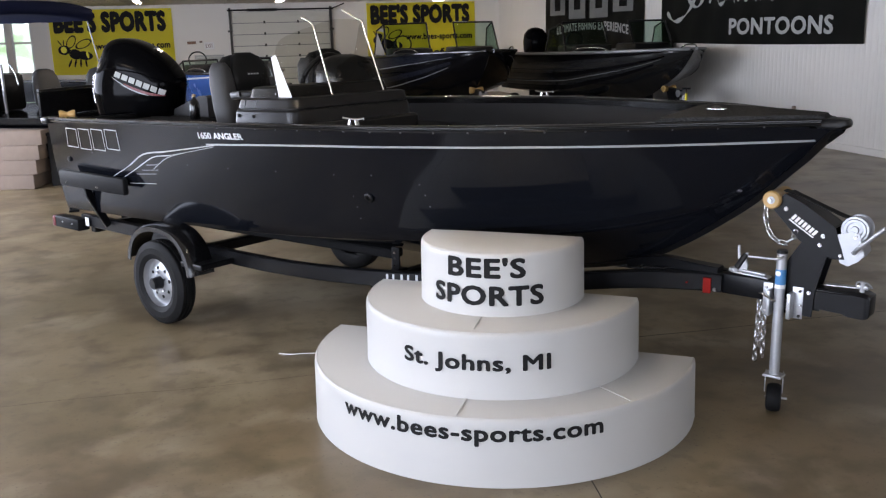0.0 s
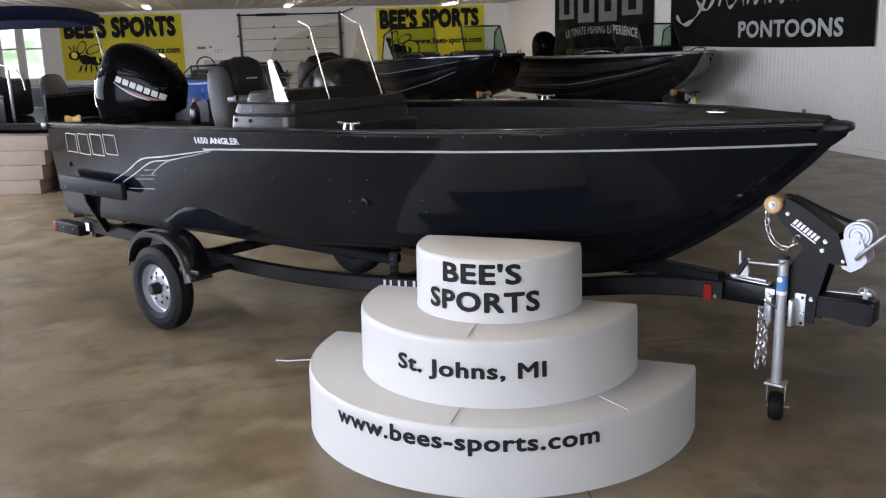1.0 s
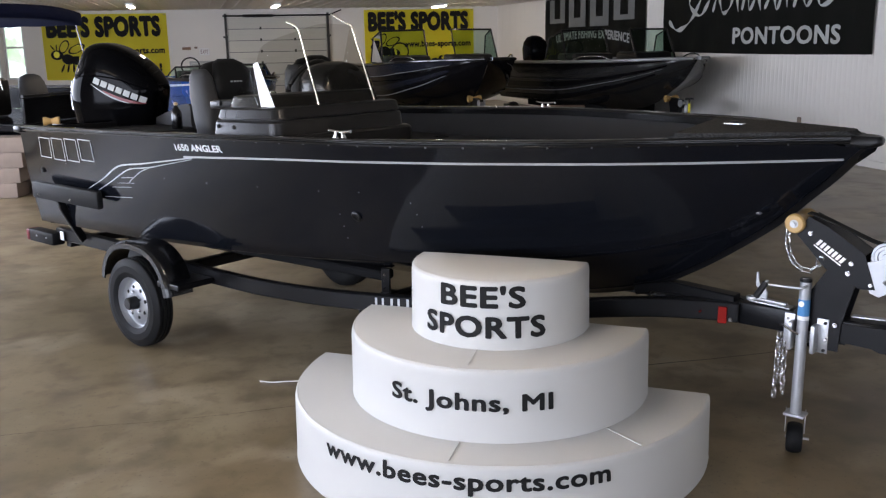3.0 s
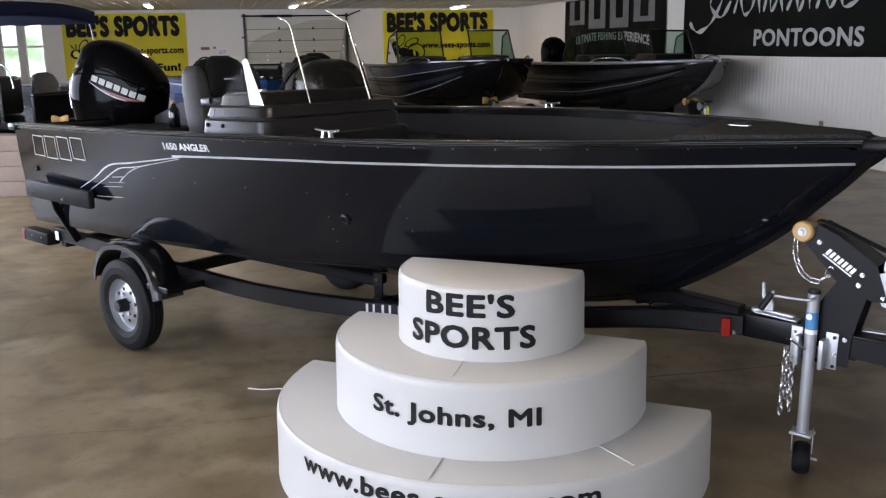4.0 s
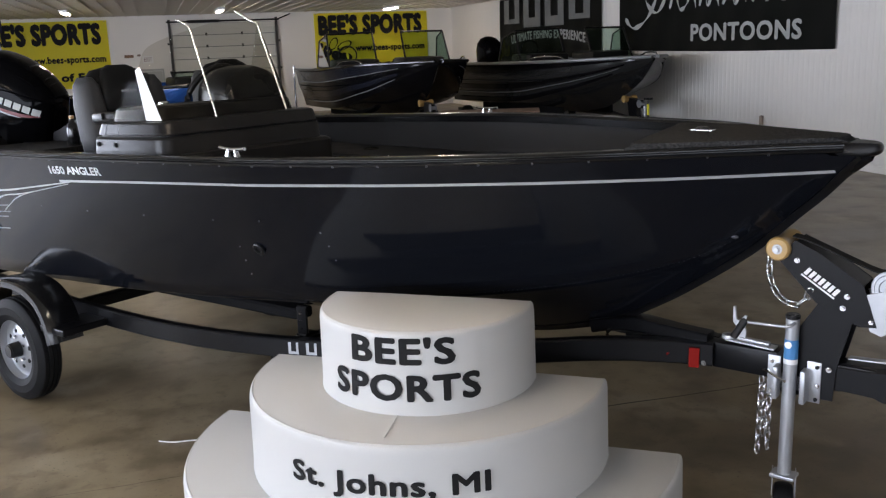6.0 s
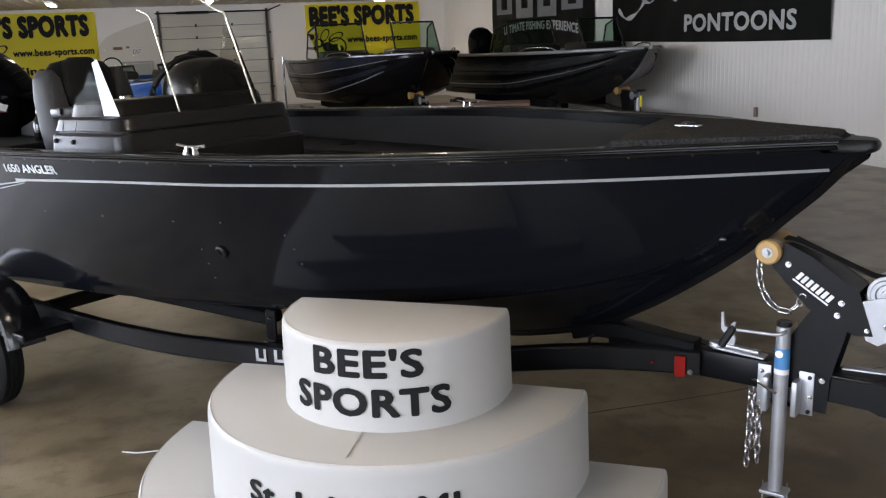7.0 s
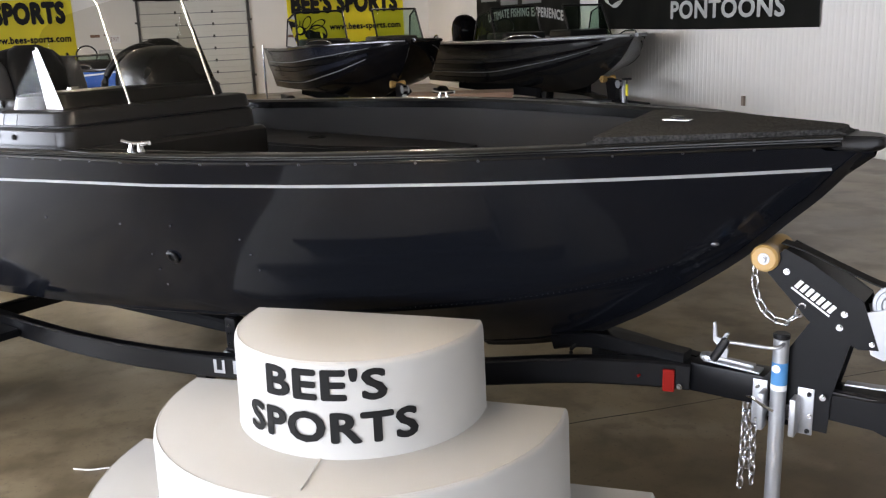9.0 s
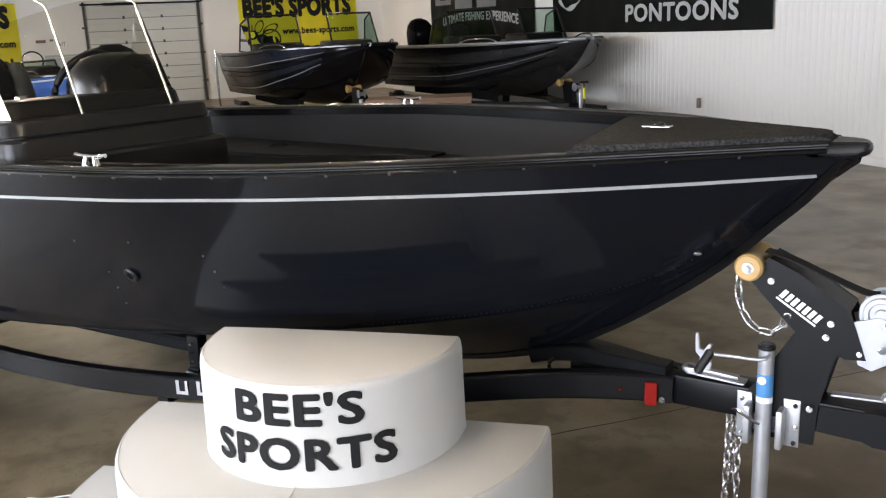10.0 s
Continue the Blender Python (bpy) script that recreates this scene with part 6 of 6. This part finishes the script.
        if abs(y1) > abs(y0):
            quad = [(x0 + 0.05, y0, z0), (x0, y1, z0), (x0 - 0.24, y1 * 0.96, ztop - 0.01), (x0 - 0.20, y0, ztop)]
        bm = bmesh.new()
        for a, b in zip(quad, quad[1:] + quad[:1]):
            cyl(bm, a, b, 0.016, 8)
        fr = part("windshield_frame", bm, RAIL, ob, "black windshield frame", smooth=40)
        bm = bmesh.new()
        bm.faces.new([bm.verts.new(p) for p in quad])
        part("pane", bm, TINTED, fr, "tinted pane").visible_shadow = False
        yo = y0 if abs(y0) > abs(y1) else y1
        side = [(x0, yo, z0), (x0 - 0.75, yo * 1.02, z0 + 0.02), (x0 - 0.62, yo, ztop - 0.12), (x0 - 0.24, yo * 0.96, ztop - 0.01)]
        bm = bmesh.new()
        for a, b in zip(side, side[1:] + side[:1]):
            cyl(bm, a, b, 0.013, 8)
        fr = part("windshield_frame", bm, RAIL, ob, smooth=40)
        bm = bmesh.new()
        bm.faces.new([bm.verts.new(p) for p in side])
        part("pane", bm, TINTED, fr).visible_shadow = False
    bm = bmesh.new()
    box(bm, (0.7, half * 0.62, 0.22), (x0 - 0.25, -half * 0.5, zt(x0) + 0.02), bevel=0.05)
    part("dash", bm, CONSOLE, ob, smooth=40)
    bm = bmesh.new()
    box(bm, (0.7, half * 0.62, 0.22), (x0 - 0.25, half * 0.5, zt(x0) + 0.02), bevel=0.05)
    part("dash", bm, CONSOLE, ob, smooth=40)
    bm = bmesh.new()
    pts = [Vector((x0 - 0.62, -half * 0.5 + 0.16 * math.cos(a), zt(x0) + 0.20 + 0.15 * math.sin(a))) for a in (2 * math.pi * k / 20 for k in range(21))]
    sweep(bm, pts, ring(0.013, 6), up=(1, 0, 0.2), caps=False)
    part("steering_wheel", bm, RAIL, ob, smooth=50)
    for sgn in (-1, 1):
        bm = bmesh.new()
        tube(bm, [(-0.42 * L + 0.35, sgn * (hw(-0.4 * L) - 0.06), zt(-0.4 * L) + 0.03), (-0.35 * L + 0.2, sgn * (hw(-0.33 * L) - 0.05), zt(-0.3 * L) + 0.07), (-0.24 * L, sgn * (hw(-0.24 * L) - 0.05), zt(-0.24 * L) + 0.07), (-0.21 * L, sgn * (hw(-0.21 * L) - 0.05), zt(-0.21 * L) + 0.02)], 0.012, 8)
        part("grab_rail", bm, CHROME, ob, "bright grab rail", smooth=50)
    if motor_on:
        bm = bmesh.new()
        rows = []
        for z, u0, u1, w in ((0.0, -0.28, 0.2, 0.15), (0.1, -0.33, 0.3, 0.19), (0.3, -0.34, 0.33, 0.2), (0.44, -0.30, 0.28, 0.18), (0.53, -0.2, 0.14, 0.13), (0.57, -0.08, 0.02, 0.05)):
            rows.append([(-L - 0.2 + (u0 + u1) / 2 + (u1 - u0) / 2 * math.copysign(abs(math.cos(a)) ** 0.6, math.cos(a)), w * math.copysign(abs(math.sin(a)) ** 0.6, math.sin(a)), zs - 0.08 + z) for a in (2 * math.pi * k / 24 for k in range(24))])
        loft(bm, rows, True, True)
        part("motor_cowl", bm, COWL, ob, "glossy black motor cowl", smooth=50)
        bm = bmesh.new()
        box(bm, (0.2, 0.14, 0.75), (-L - 0.2, 0, zs - 0.42), bevel=0.03)
        part("motor_leg", bm, COWL, ob)
    # trailer
    zf = zs - 0.90
    for sgn in (-1, 1):
        bm = bmesh.new()
        sweep(bm, curve_points([(-L, sgn * half * 0.66, zf), (-0.5 * L, sgn * half * 0.66, zf), (-0.3 * L, sgn * half * 0.4, zf), (-0.08 * L, sgn * 0.04, zf + 0.02)], 5), rect(0.06, 0.09, 0.006))
        part("trailer_rail", bm, TRAILER, ob)
        bm = bmesh.new()
        sweep(bm, [(-0.9 * L, sgn * half * 0.4, zf + 0.12), (-0.35 * L, sgn * half * 0.4, zf + 0.12)], rect(0.08, 0.14))
        part("bunk", bm, BUNK, ob)
        wh = new("wheel")
        wh.parent = ob
        wh.matrix_basis = pose(wheel_x, sgn * half * 0.9, 0.265, 0, 0, 0 if sgn < 0 else 180)
        bm = bmesh.new()
        revolve(bm, tyre_prof, 28)
        part("tyre", bm, TYRE, wh, smooth=40)
        bm = bmesh.new()
        revolve(bm, rim_prof, 24)
        part("rim", bm, RIM, wh, smooth=40)
    bm = bmesh.new()
    box(bm, (0.08, half * 1.7, 0.06), (wheel_x, 0, 0.30))
    part("axle", bm, TRAILER, ob)
    bm = bmesh.new()
    box(bm, (0.09, 0.09, zf - 0.30), (wheel_x, 0, (zf + 0.30) / 2))
    part("axle_post", bm, TRAILER, ob)
    bm = bmesh.new()
    box(bm, (1.0, 0.09, 0.09), (-0.15, 0, zf + 0.02), bevel=0.006)
    part("tongue", bm, TRAILER, ob)
    zr = zb - 0.62
    bm = bmesh.new()
    plate(bm, [(-0.58, zf + 0.05), (-0.38, zf + 0.05), (-0.40, zr - 0.09), (-0.30, zr - 0.15), (-0.34, zr - 0.03), (-0.62, zr), (-0.64, zr - 0.07)], 0.08)
    part("winch_post", bm, TRAILER, ob)
    bm = bmesh.new()
    revolve(bm, [(0.01, -0.11), (0.055, -0.11), (0.055, -0.07), (0.03, 0.0), (0.055, 0.07), (0.055, 0.11), (0.01, 0.11)], 18, "y", (-0.64, 0, zr - 0.02))
    part("bow_roller", bm, AMBER, ob, "amber bow roller", smooth=40)
    bm = bmesh.new()
    revolve(bm, [(0.0, -0.05), (0.06, -0.05), (0.06, -0.04), (0.03, -0.04), (0.03, 0.04), (0.06, 0.04), (0.06, 0.05), (0.0, 0.05)], 20, "y", (-0.32, 0, zr - 0.08))
    part("winch", bm, ZINC, ob, smooth=40)
    bm = bmesh.new()
    cyl(bm, (-0.10, -0.09, 0.1), (-0.10, -0.09, zf + 0.28), 0.03, 14)
    part("jack_tube", bm, ZINC, ob, smooth=40)
    bm = bmesh.new()
    revolve(bm, [(0.0, -0.025), (0.08, -0.02), (0.085, 0.0), (0.08, 0.02), (0.0, 0.025)], 18, "y", (-0.10, -0.09, 0.085))
    part("jack_wheel", bm, TYRE, ob, smooth=40)
    return ob


TINTED = clear("tinted_glass", (0.50, 0.62, 0.55), 0.02, 0.05)
slate = far_boat(pose(0.12, 14.61, 0, 0, 0, -68.3), 5.2, 1.17, 1.42, 1.28, HULL_DARK, ((0.70, 0.95, -0.07, SLATE), (0.672, 0.692, -0.08, DIM), (0.30, 0.45, -0.09, SLATE), (0.16, 0.185, -0.10, DIM)), (-2.28, 1.90), "black trailered boat with slate bands and a tinted windshield", motor_on=False)
# this boat's rail is dull silver, its highlight put into the colour
tiller = far_boat(pose(3.28, 14.57, 0, 0, 0, -66.6), 5.4, 1.18, 1.375, 1.28, GREY_BAND, ((0.78, 0.97, -0.02, HULL_DARK), (0.34, 0.46, -0.05, HULL_DARK), (0.24, 0.262, -0.06, DIM), (0.0, 0.12, -0.08, HULL_DARK)), (-2.16, 1.84), "black trailered boat with grey metallic bands and windshield", wheel_x=-4.37, rail_paint=DIM)
far_boat(pose(-3.55, 14.6, 0, 0, 0, -60), 5.0, 0.9, 1.20, 1.12, BLUE, ((0.80, 0.86, -0.03, GREY_PRINT),), (-1.9, 1.36), "blue trailered boat with a pale line behind the outboard", motor_on=False)

# upright crank with a yellow grip at the bow trailer of the grey boat
M = tiller.matrix_world.inverted()
for name, a, b, r, mtl, lab in (("crank_rod", (2.99, 13.6, 0.42), (2.99, 13.6, 0.80), 0.010, RAIL, ""), ("crank_grip", (2.99, 13.6, 0.61), (2.99, 13.6, 0.76), 0.017, YELLOW, "yellow crank grip"), ("crank_arm", (2.93, 13.6, 0.83), (3.05, 13.6, 0.83), 0.014, RAIL, "black crank arm"), ("crank_rod", (2.99, 13.6, 0.79), (2.99, 13.6, 0.83), 0.009, RAIL, "")):
    bm = bmesh.new()
    cyl(bm, M @ Vector(a), M @ Vector(b), r, 10)
    part(name, bm, mtl, tiller, lab, smooth=40)
bm = bmesh.new()
tube(bm, [(-4.80, -0.62, 0.32), (-4.80, -1.08, 0.32), (-4.80, -1.14, 0.36), (-4.80, -1.15, 0.5), (-4.80, -1.15, 1.36)], 0.018, 10)
part("guide_post", bm, CHROME, slate, "bright upright trailer guide post", smooth=40)

# ---------------------------------------------------------------- pontoon boat, tan steps and clutter to the left
pont = thing("pontoon_boat", pose(-6.6, 12.4, 0, 0, 0, -14), "black pontoon boat with grey seats and a navy canopy", "boat")


def pp(name, bm, material, label="", smooth=False):
    return part(name, bm, material, pont, label, smooth)


for y in (-0.95, 0.95):
    bm = bmesh.new()
    loft(bm, [[(x, y + r * math.cos(a), 0.52 + r * math.sin(a)) for a in (2 * math.pi * k / 20 for k in range(20))] for x, r in ((-3.2, 0.25), (1.2, 0.27), (1.7, 0.2), (1.95, 0.05))], True, True)
    pp("pontoon", bm, HULL_DARK, "dark pontoon tube", 50)
    for x in (-2.2, 0.4):
        bm = bmesh.new()
        box(bm, (0.5, 0.4, 0.28), (x, y, 0.14), bevel=0.01)
        pp("cradle", bm, WOOD, "timber cradle block")
bm = bmesh.new()
box(bm, (4.9, 2.5, 0.09), (-0.75, 0, 0.80), bevel=0.01)
pp("deck", bm, HULL_DARK)
for y0, y1, x0, x1 in ((-1.22, -1.22, -3.1, 1.0), (1.22, 1.22, -3.1, 1.6), (-1.22, 1.22, 1.6, 1.6)):
    bm = bmesh.new()
    box(bm, (max(x1 - x0, 0.04), max(y1 - y0, 0.04), 0.30), ((x0 + x1) / 2, (y0 + y1) / 2, 1.0), bevel=0.008)
    pp("fence_panel", bm, HULL_DARK, "glossy black fence panel")
    bm = bmesh.new()
    sweep(bm, [(x0, y0, 1.17), (x1, y1, 1.17)], rect(0.04, 0.03, 0.006))
    pp("fence_rail", bm, RAIL, "dark top rail")
for x, y, w in ((-0.6, -0.85, 1.1), (-2.3, 0.7, 1.2)):
    bm = bmesh.new()
    box(bm, (w, 0.55, 0.22), (x, y, 1.05), bevel=0.05)
    pp("bench", bm, SEAT_LIGHT, "grey vinyl bench", 40)
    bm = bmesh.new()
    box(bm, (w, 0.14, 0.34), (x, y + 0.26, 1.27), (-8, 0, 0), bevel=0.05)
    pp("bench_back", bm, SEAT_LIGHT, "grey vinyl bench back", 40)
for x, y, turn in ((-0.15, -0.15, 0), (0.45, 0.35, 30), (1.05, 0.75, -20)):
    bm = bmesh.new()
    rows = []
    for z, hw, d in ((1.0, 0.20, 0.10), (1.06, 0.24, 0.12), (1.28, 0.24, 0.09), (1.42, 0.22, 0.07), (1.50, 0.17, 0.05), (1.53, 0.08, 0.02)):
        rows.append([(hw * math.copysign(abs(math.cos(a)) ** 0.6, math.cos(a)), d * math.copysign(abs(math.sin(a)) ** 0.6, math.sin(a)) + (z - 1.0) * 0.15, z) for a in (2 * math.pi * k / 20 for k in range(20))])
    loft(bm, rows, True, True)
    bmesh.ops.transform(bm, matrix=pose(x, y, -0.15, 0, 0, turn + 60), verts=bm.verts)
    pp("helm_chair", bm, SEAT_LIGHT, "grey vinyl chair back", 50)
# console, table post and boarding ladder
bm = bmesh.new()
box(bm, (0.5, 0.6, 0.5), (0.15, -0.35, 1.10), bevel=0.06)
pp("helm_stand", bm, CONSOLE, "dark helm stand", 40)
bm = bmesh.new()
tube(bm, [(-0.10, -1.0, 0.95), (-0.10, -1.0, 1.28), (-0.02, -1.0, 1.33), (0.06, -1.0, 1.28), (0.06, -1.0, 0.95)], 0.02, 8)
pp("ladder_rail", bm, WHITE, "white tube ladder rail", 50)
bm = bmesh.new()
tube(bm, [(-0.35, -1.05, 0.9), (-0.35, -1.05, 1.26), (-0.25, -1.05, 1.31), (-0.15, -1.05, 1.26), (-0.15, -1.05, 0.9)], 0.02, 8)
pp("ladder_rail", bm, WHITE, "white tube ladder rail", 50)
bm = bmesh.new()
cyl(bm, (0.62, -0.7, 0.85), (0.62, -0.7, 1.48), 0.02, 12)
pp("table_post", bm, ZINC, "pale table post", 40)
bm = bmesh.new()
tube(bm, [(-0.3, -0.6, 1.50), (0.2, -0.6, 1.53), (0.62, -0.65, 1.52), (0.86, -0.75, 1.40), (0.95, -0.8, 1.22)], 0.009, 8)
pp("grab_rail", bm, CHROME, "", 50)
# winch stand of its trailer: post, amber roller, zinc plate
P = pont.matrix_world.inverted() @ pose(-4.73, 10.25, 0, 0, 0, 20)
bm = bmesh.new()
box(bm, (0.08, 0.08, 0.84), (0, 0.06, 0.42), bevel=0.006)
box(bm, (0.10, 0.10, 0.05), (0, 0.03, 0.855), bevel=0.006)
bmesh.ops.transform(bm, matrix=P, verts=bm.verts)
pp("winch_post", bm, TRAILER, "black trailer winch post", 40)
bm = bmesh.new()
revolve(bm, [(0.008, -0.085), (0.048, -0.085), (0.050, -0.06), (0.027, 0.0), (0.050, 0.06), (0.048, 0.085), (0.008, 0.085)], 18, "x", (0, 0, 0.925))
bmesh.ops.transform(bm, matrix=P, verts=bm.verts)
pp("bow_roller", bm, AMBER, "amber bow roller", 40)
bm = bmesh.new()
box(bm, (0.11, 0.006, 0.07), (0.06, -0.03, 0.86), bevel=0.002)
bmesh.ops.transform(bm, matrix=P, verts=bm.verts)
pp("roller_bracket", bm, ZINC, "bright zinc roller bracket", 40)
# canopy: thick padded canvas, rounded ends, sagging a little between its bows
bm = bmesh.new()
rows = []
for x, inset in ((-1.9, 0.07), (-1.88, 0.02), *((-1.84 + 2.5 * k / 10, 0.012 * math.sin(math.pi * k / 2.5) ** 2) for k in range(11)), (0.70, 0.02), (0.72, 0.07)):
    ys = stations(-1.15 + inset, 1.15 - inset, 12)
    top = [(x, y, 2.29 - 0.09 * (abs(y) / 1.15) ** 3 - inset) for y in ys]
    low = [(x, y, 2.11 - 0.09 * (abs(y) / 1.15) ** 3 + inset) for y in reversed(ys)]
    rows.append(top + low)
loft(bm, rows, True, True)
pp("canopy", bm, NAVY, "navy canvas canopy", 50)
for x0, x1 in ((0.78, 0.60),):
    for y in (-1.12, 1.12):
        bm = bmesh.new()
        cyl(bm, (x0, y, 1.17), (x1, y, 2.05), 0.009, 8)
        pp("canopy_pole", bm, DIM, "", 40)

tan_steps = thing("display_steps", pose(-5.42, 10.62, 0, 0, 0, 4), "tan carpeted display steps stacked beside the pontoon boat", "steps")
for k in range(4):
    bm = bmesh.new()
    box(bm, (1.5 + 0.045 * k, 0.62 - 0.03 * k, 0.175), (-0.75 + 0.022 * k, 0.30, 0.0885 + 0.177 * k), bevel=0.006)
    part("tier", bm, TAN, tan_steps, smooth=30)
# black block put where the tan steps' side lies in shade
block = thing("shade_block", pose(-4.95, 10.9, 0, 0, 0, 4), "black block standing in for the tan steps' shaded side", "crate")
bm = bmesh.new()
box(bm, (0.62, 0.5, 0.62), (-0.05, 0.2, 0.311), bevel=0.01)
part("body", bm, BLACK, block)
bm = bmesh.new()
box(bm, (0.66, 0.54, 0.04), (-0.05, 0.2, 0.643), bevel=0.008)
part("lid", bm, BLACK, block)

stand = thing("winch_stand", pose(-4.30, 9.24, 0, 0, 0, -64), "black trailer winch post with an amber bow roller", "winch post")
bm = bmesh.new()
box(bm, (0.40, 0.10, 0.02), (0, 0, 0.011), bevel=0.004)
part("base_plate", bm, TRAILER, stand)
bm = bmesh.new()
sweep(bm, [(0.1, 0, 0.02), (0.06, 0, 0.5), (0.0, 0, 0.88)], rect(0.08, 0.08, 0.006), up=(0, 1, 0))
part("post", bm, TRAILER, stand, smooth=30)
bm = bmesh.new()
revolve(bm, [(0.01, -0.085), (0.036, -0.085), (0.036, -0.055), (0.02, 0.0), (0.036, 0.055), (0.036, 0.085), (0.01, 0.085)], 20, "y", (0, 0, 0.900))
part("bow_roller", bm, AMBER, stand, "amber urethane bow roller", smooth=40)

crate = thing("wooden_crate", pose(0.76, 12.2, 0, 0, 0, -4), "brown plywood crate standing on the concrete floor", "crate")
for name, size, at in (("side_panel", (1.2, 0.018, 0.83), (0, -0.25, 0.416)), ("side_panel", (1.2, 0.018, 0.83), (0, 0.25, 0.416)), ("end_panel", (0.018, 0.48, 0.83), (-0.59, 0, 0.416)), ("end_panel", (0.018, 0.48, 0.83), (0.59, 0, 0.416)), ("lid", (1.22, 0.54, 0.02), (0, 0, 0.842))):
    bm = bmesh.new()
    box(bm, size, at, bevel=0.003)
    part(name, bm, WOOD, crate)

# strap end on the floor by the white steps, and cracks in the slab
bm = bmesh.new()
tube(bm, [(-1.02, 4.70, 0.004), (-0.95, 4.685, 0.004), (-0.87, 4.695, 0.005), (-0.70, 4.71, 0.004)], 0.0032, 6)
piece("cord", bm, WHITE, Matrix(), "thin white cord lying on the concrete floor", "cord", smooth=50)
CRACK = mat("crack_dark", (0.03, 0.026, 0.022), 0.9, 0.0, 0.2, 20.0)
for pts, r in (([(-4.2, 3.45), (-2.9, 3.80), (-2.21, 3.98), (-1.94, 4.05), (-1.67, 4.125), (-1.40, 4.18), (-0.9, 4.33), (-0.2, 4.55), (0.99, 4.93), (1.63, 5.13), (1.96, 5.22), (2.6, 5.40), (4.2, 5.85)], 0.004), ([(0.55, 3.32), (0.563, 3.222), (0.592, 3.08), (0.66, 2.75), (0.8, 2.0)], 0.004)):
    line = curve_points([(x, y, 0.0) for x, y in pts], 8)
    rows = []
    for i, p in enumerate(line):
        d = (line[min(i + 1, len(line) - 1)] - line[max(i - 1, 0)]).normalized()
        q = Vector((-d.y, d.x, 0)) * r * (0.35 if p.x < -0.4 else 1.0) * (0.55 + 0.6 * abs(noise.noise(p * 3.1)))
        p = p + Vector((0.02 * noise.noise(p * 2.3), 0.02 * noise.noise(p * 2.7 + Vector((5, 0, 0))), 0.0012))
        rows.append([p + q, p - q])
    piece("floor_crack", loft(bmesh.new(), rows), CRACK, Matrix(), "fine dark crack across the concrete floor", "crack", kind="structure")
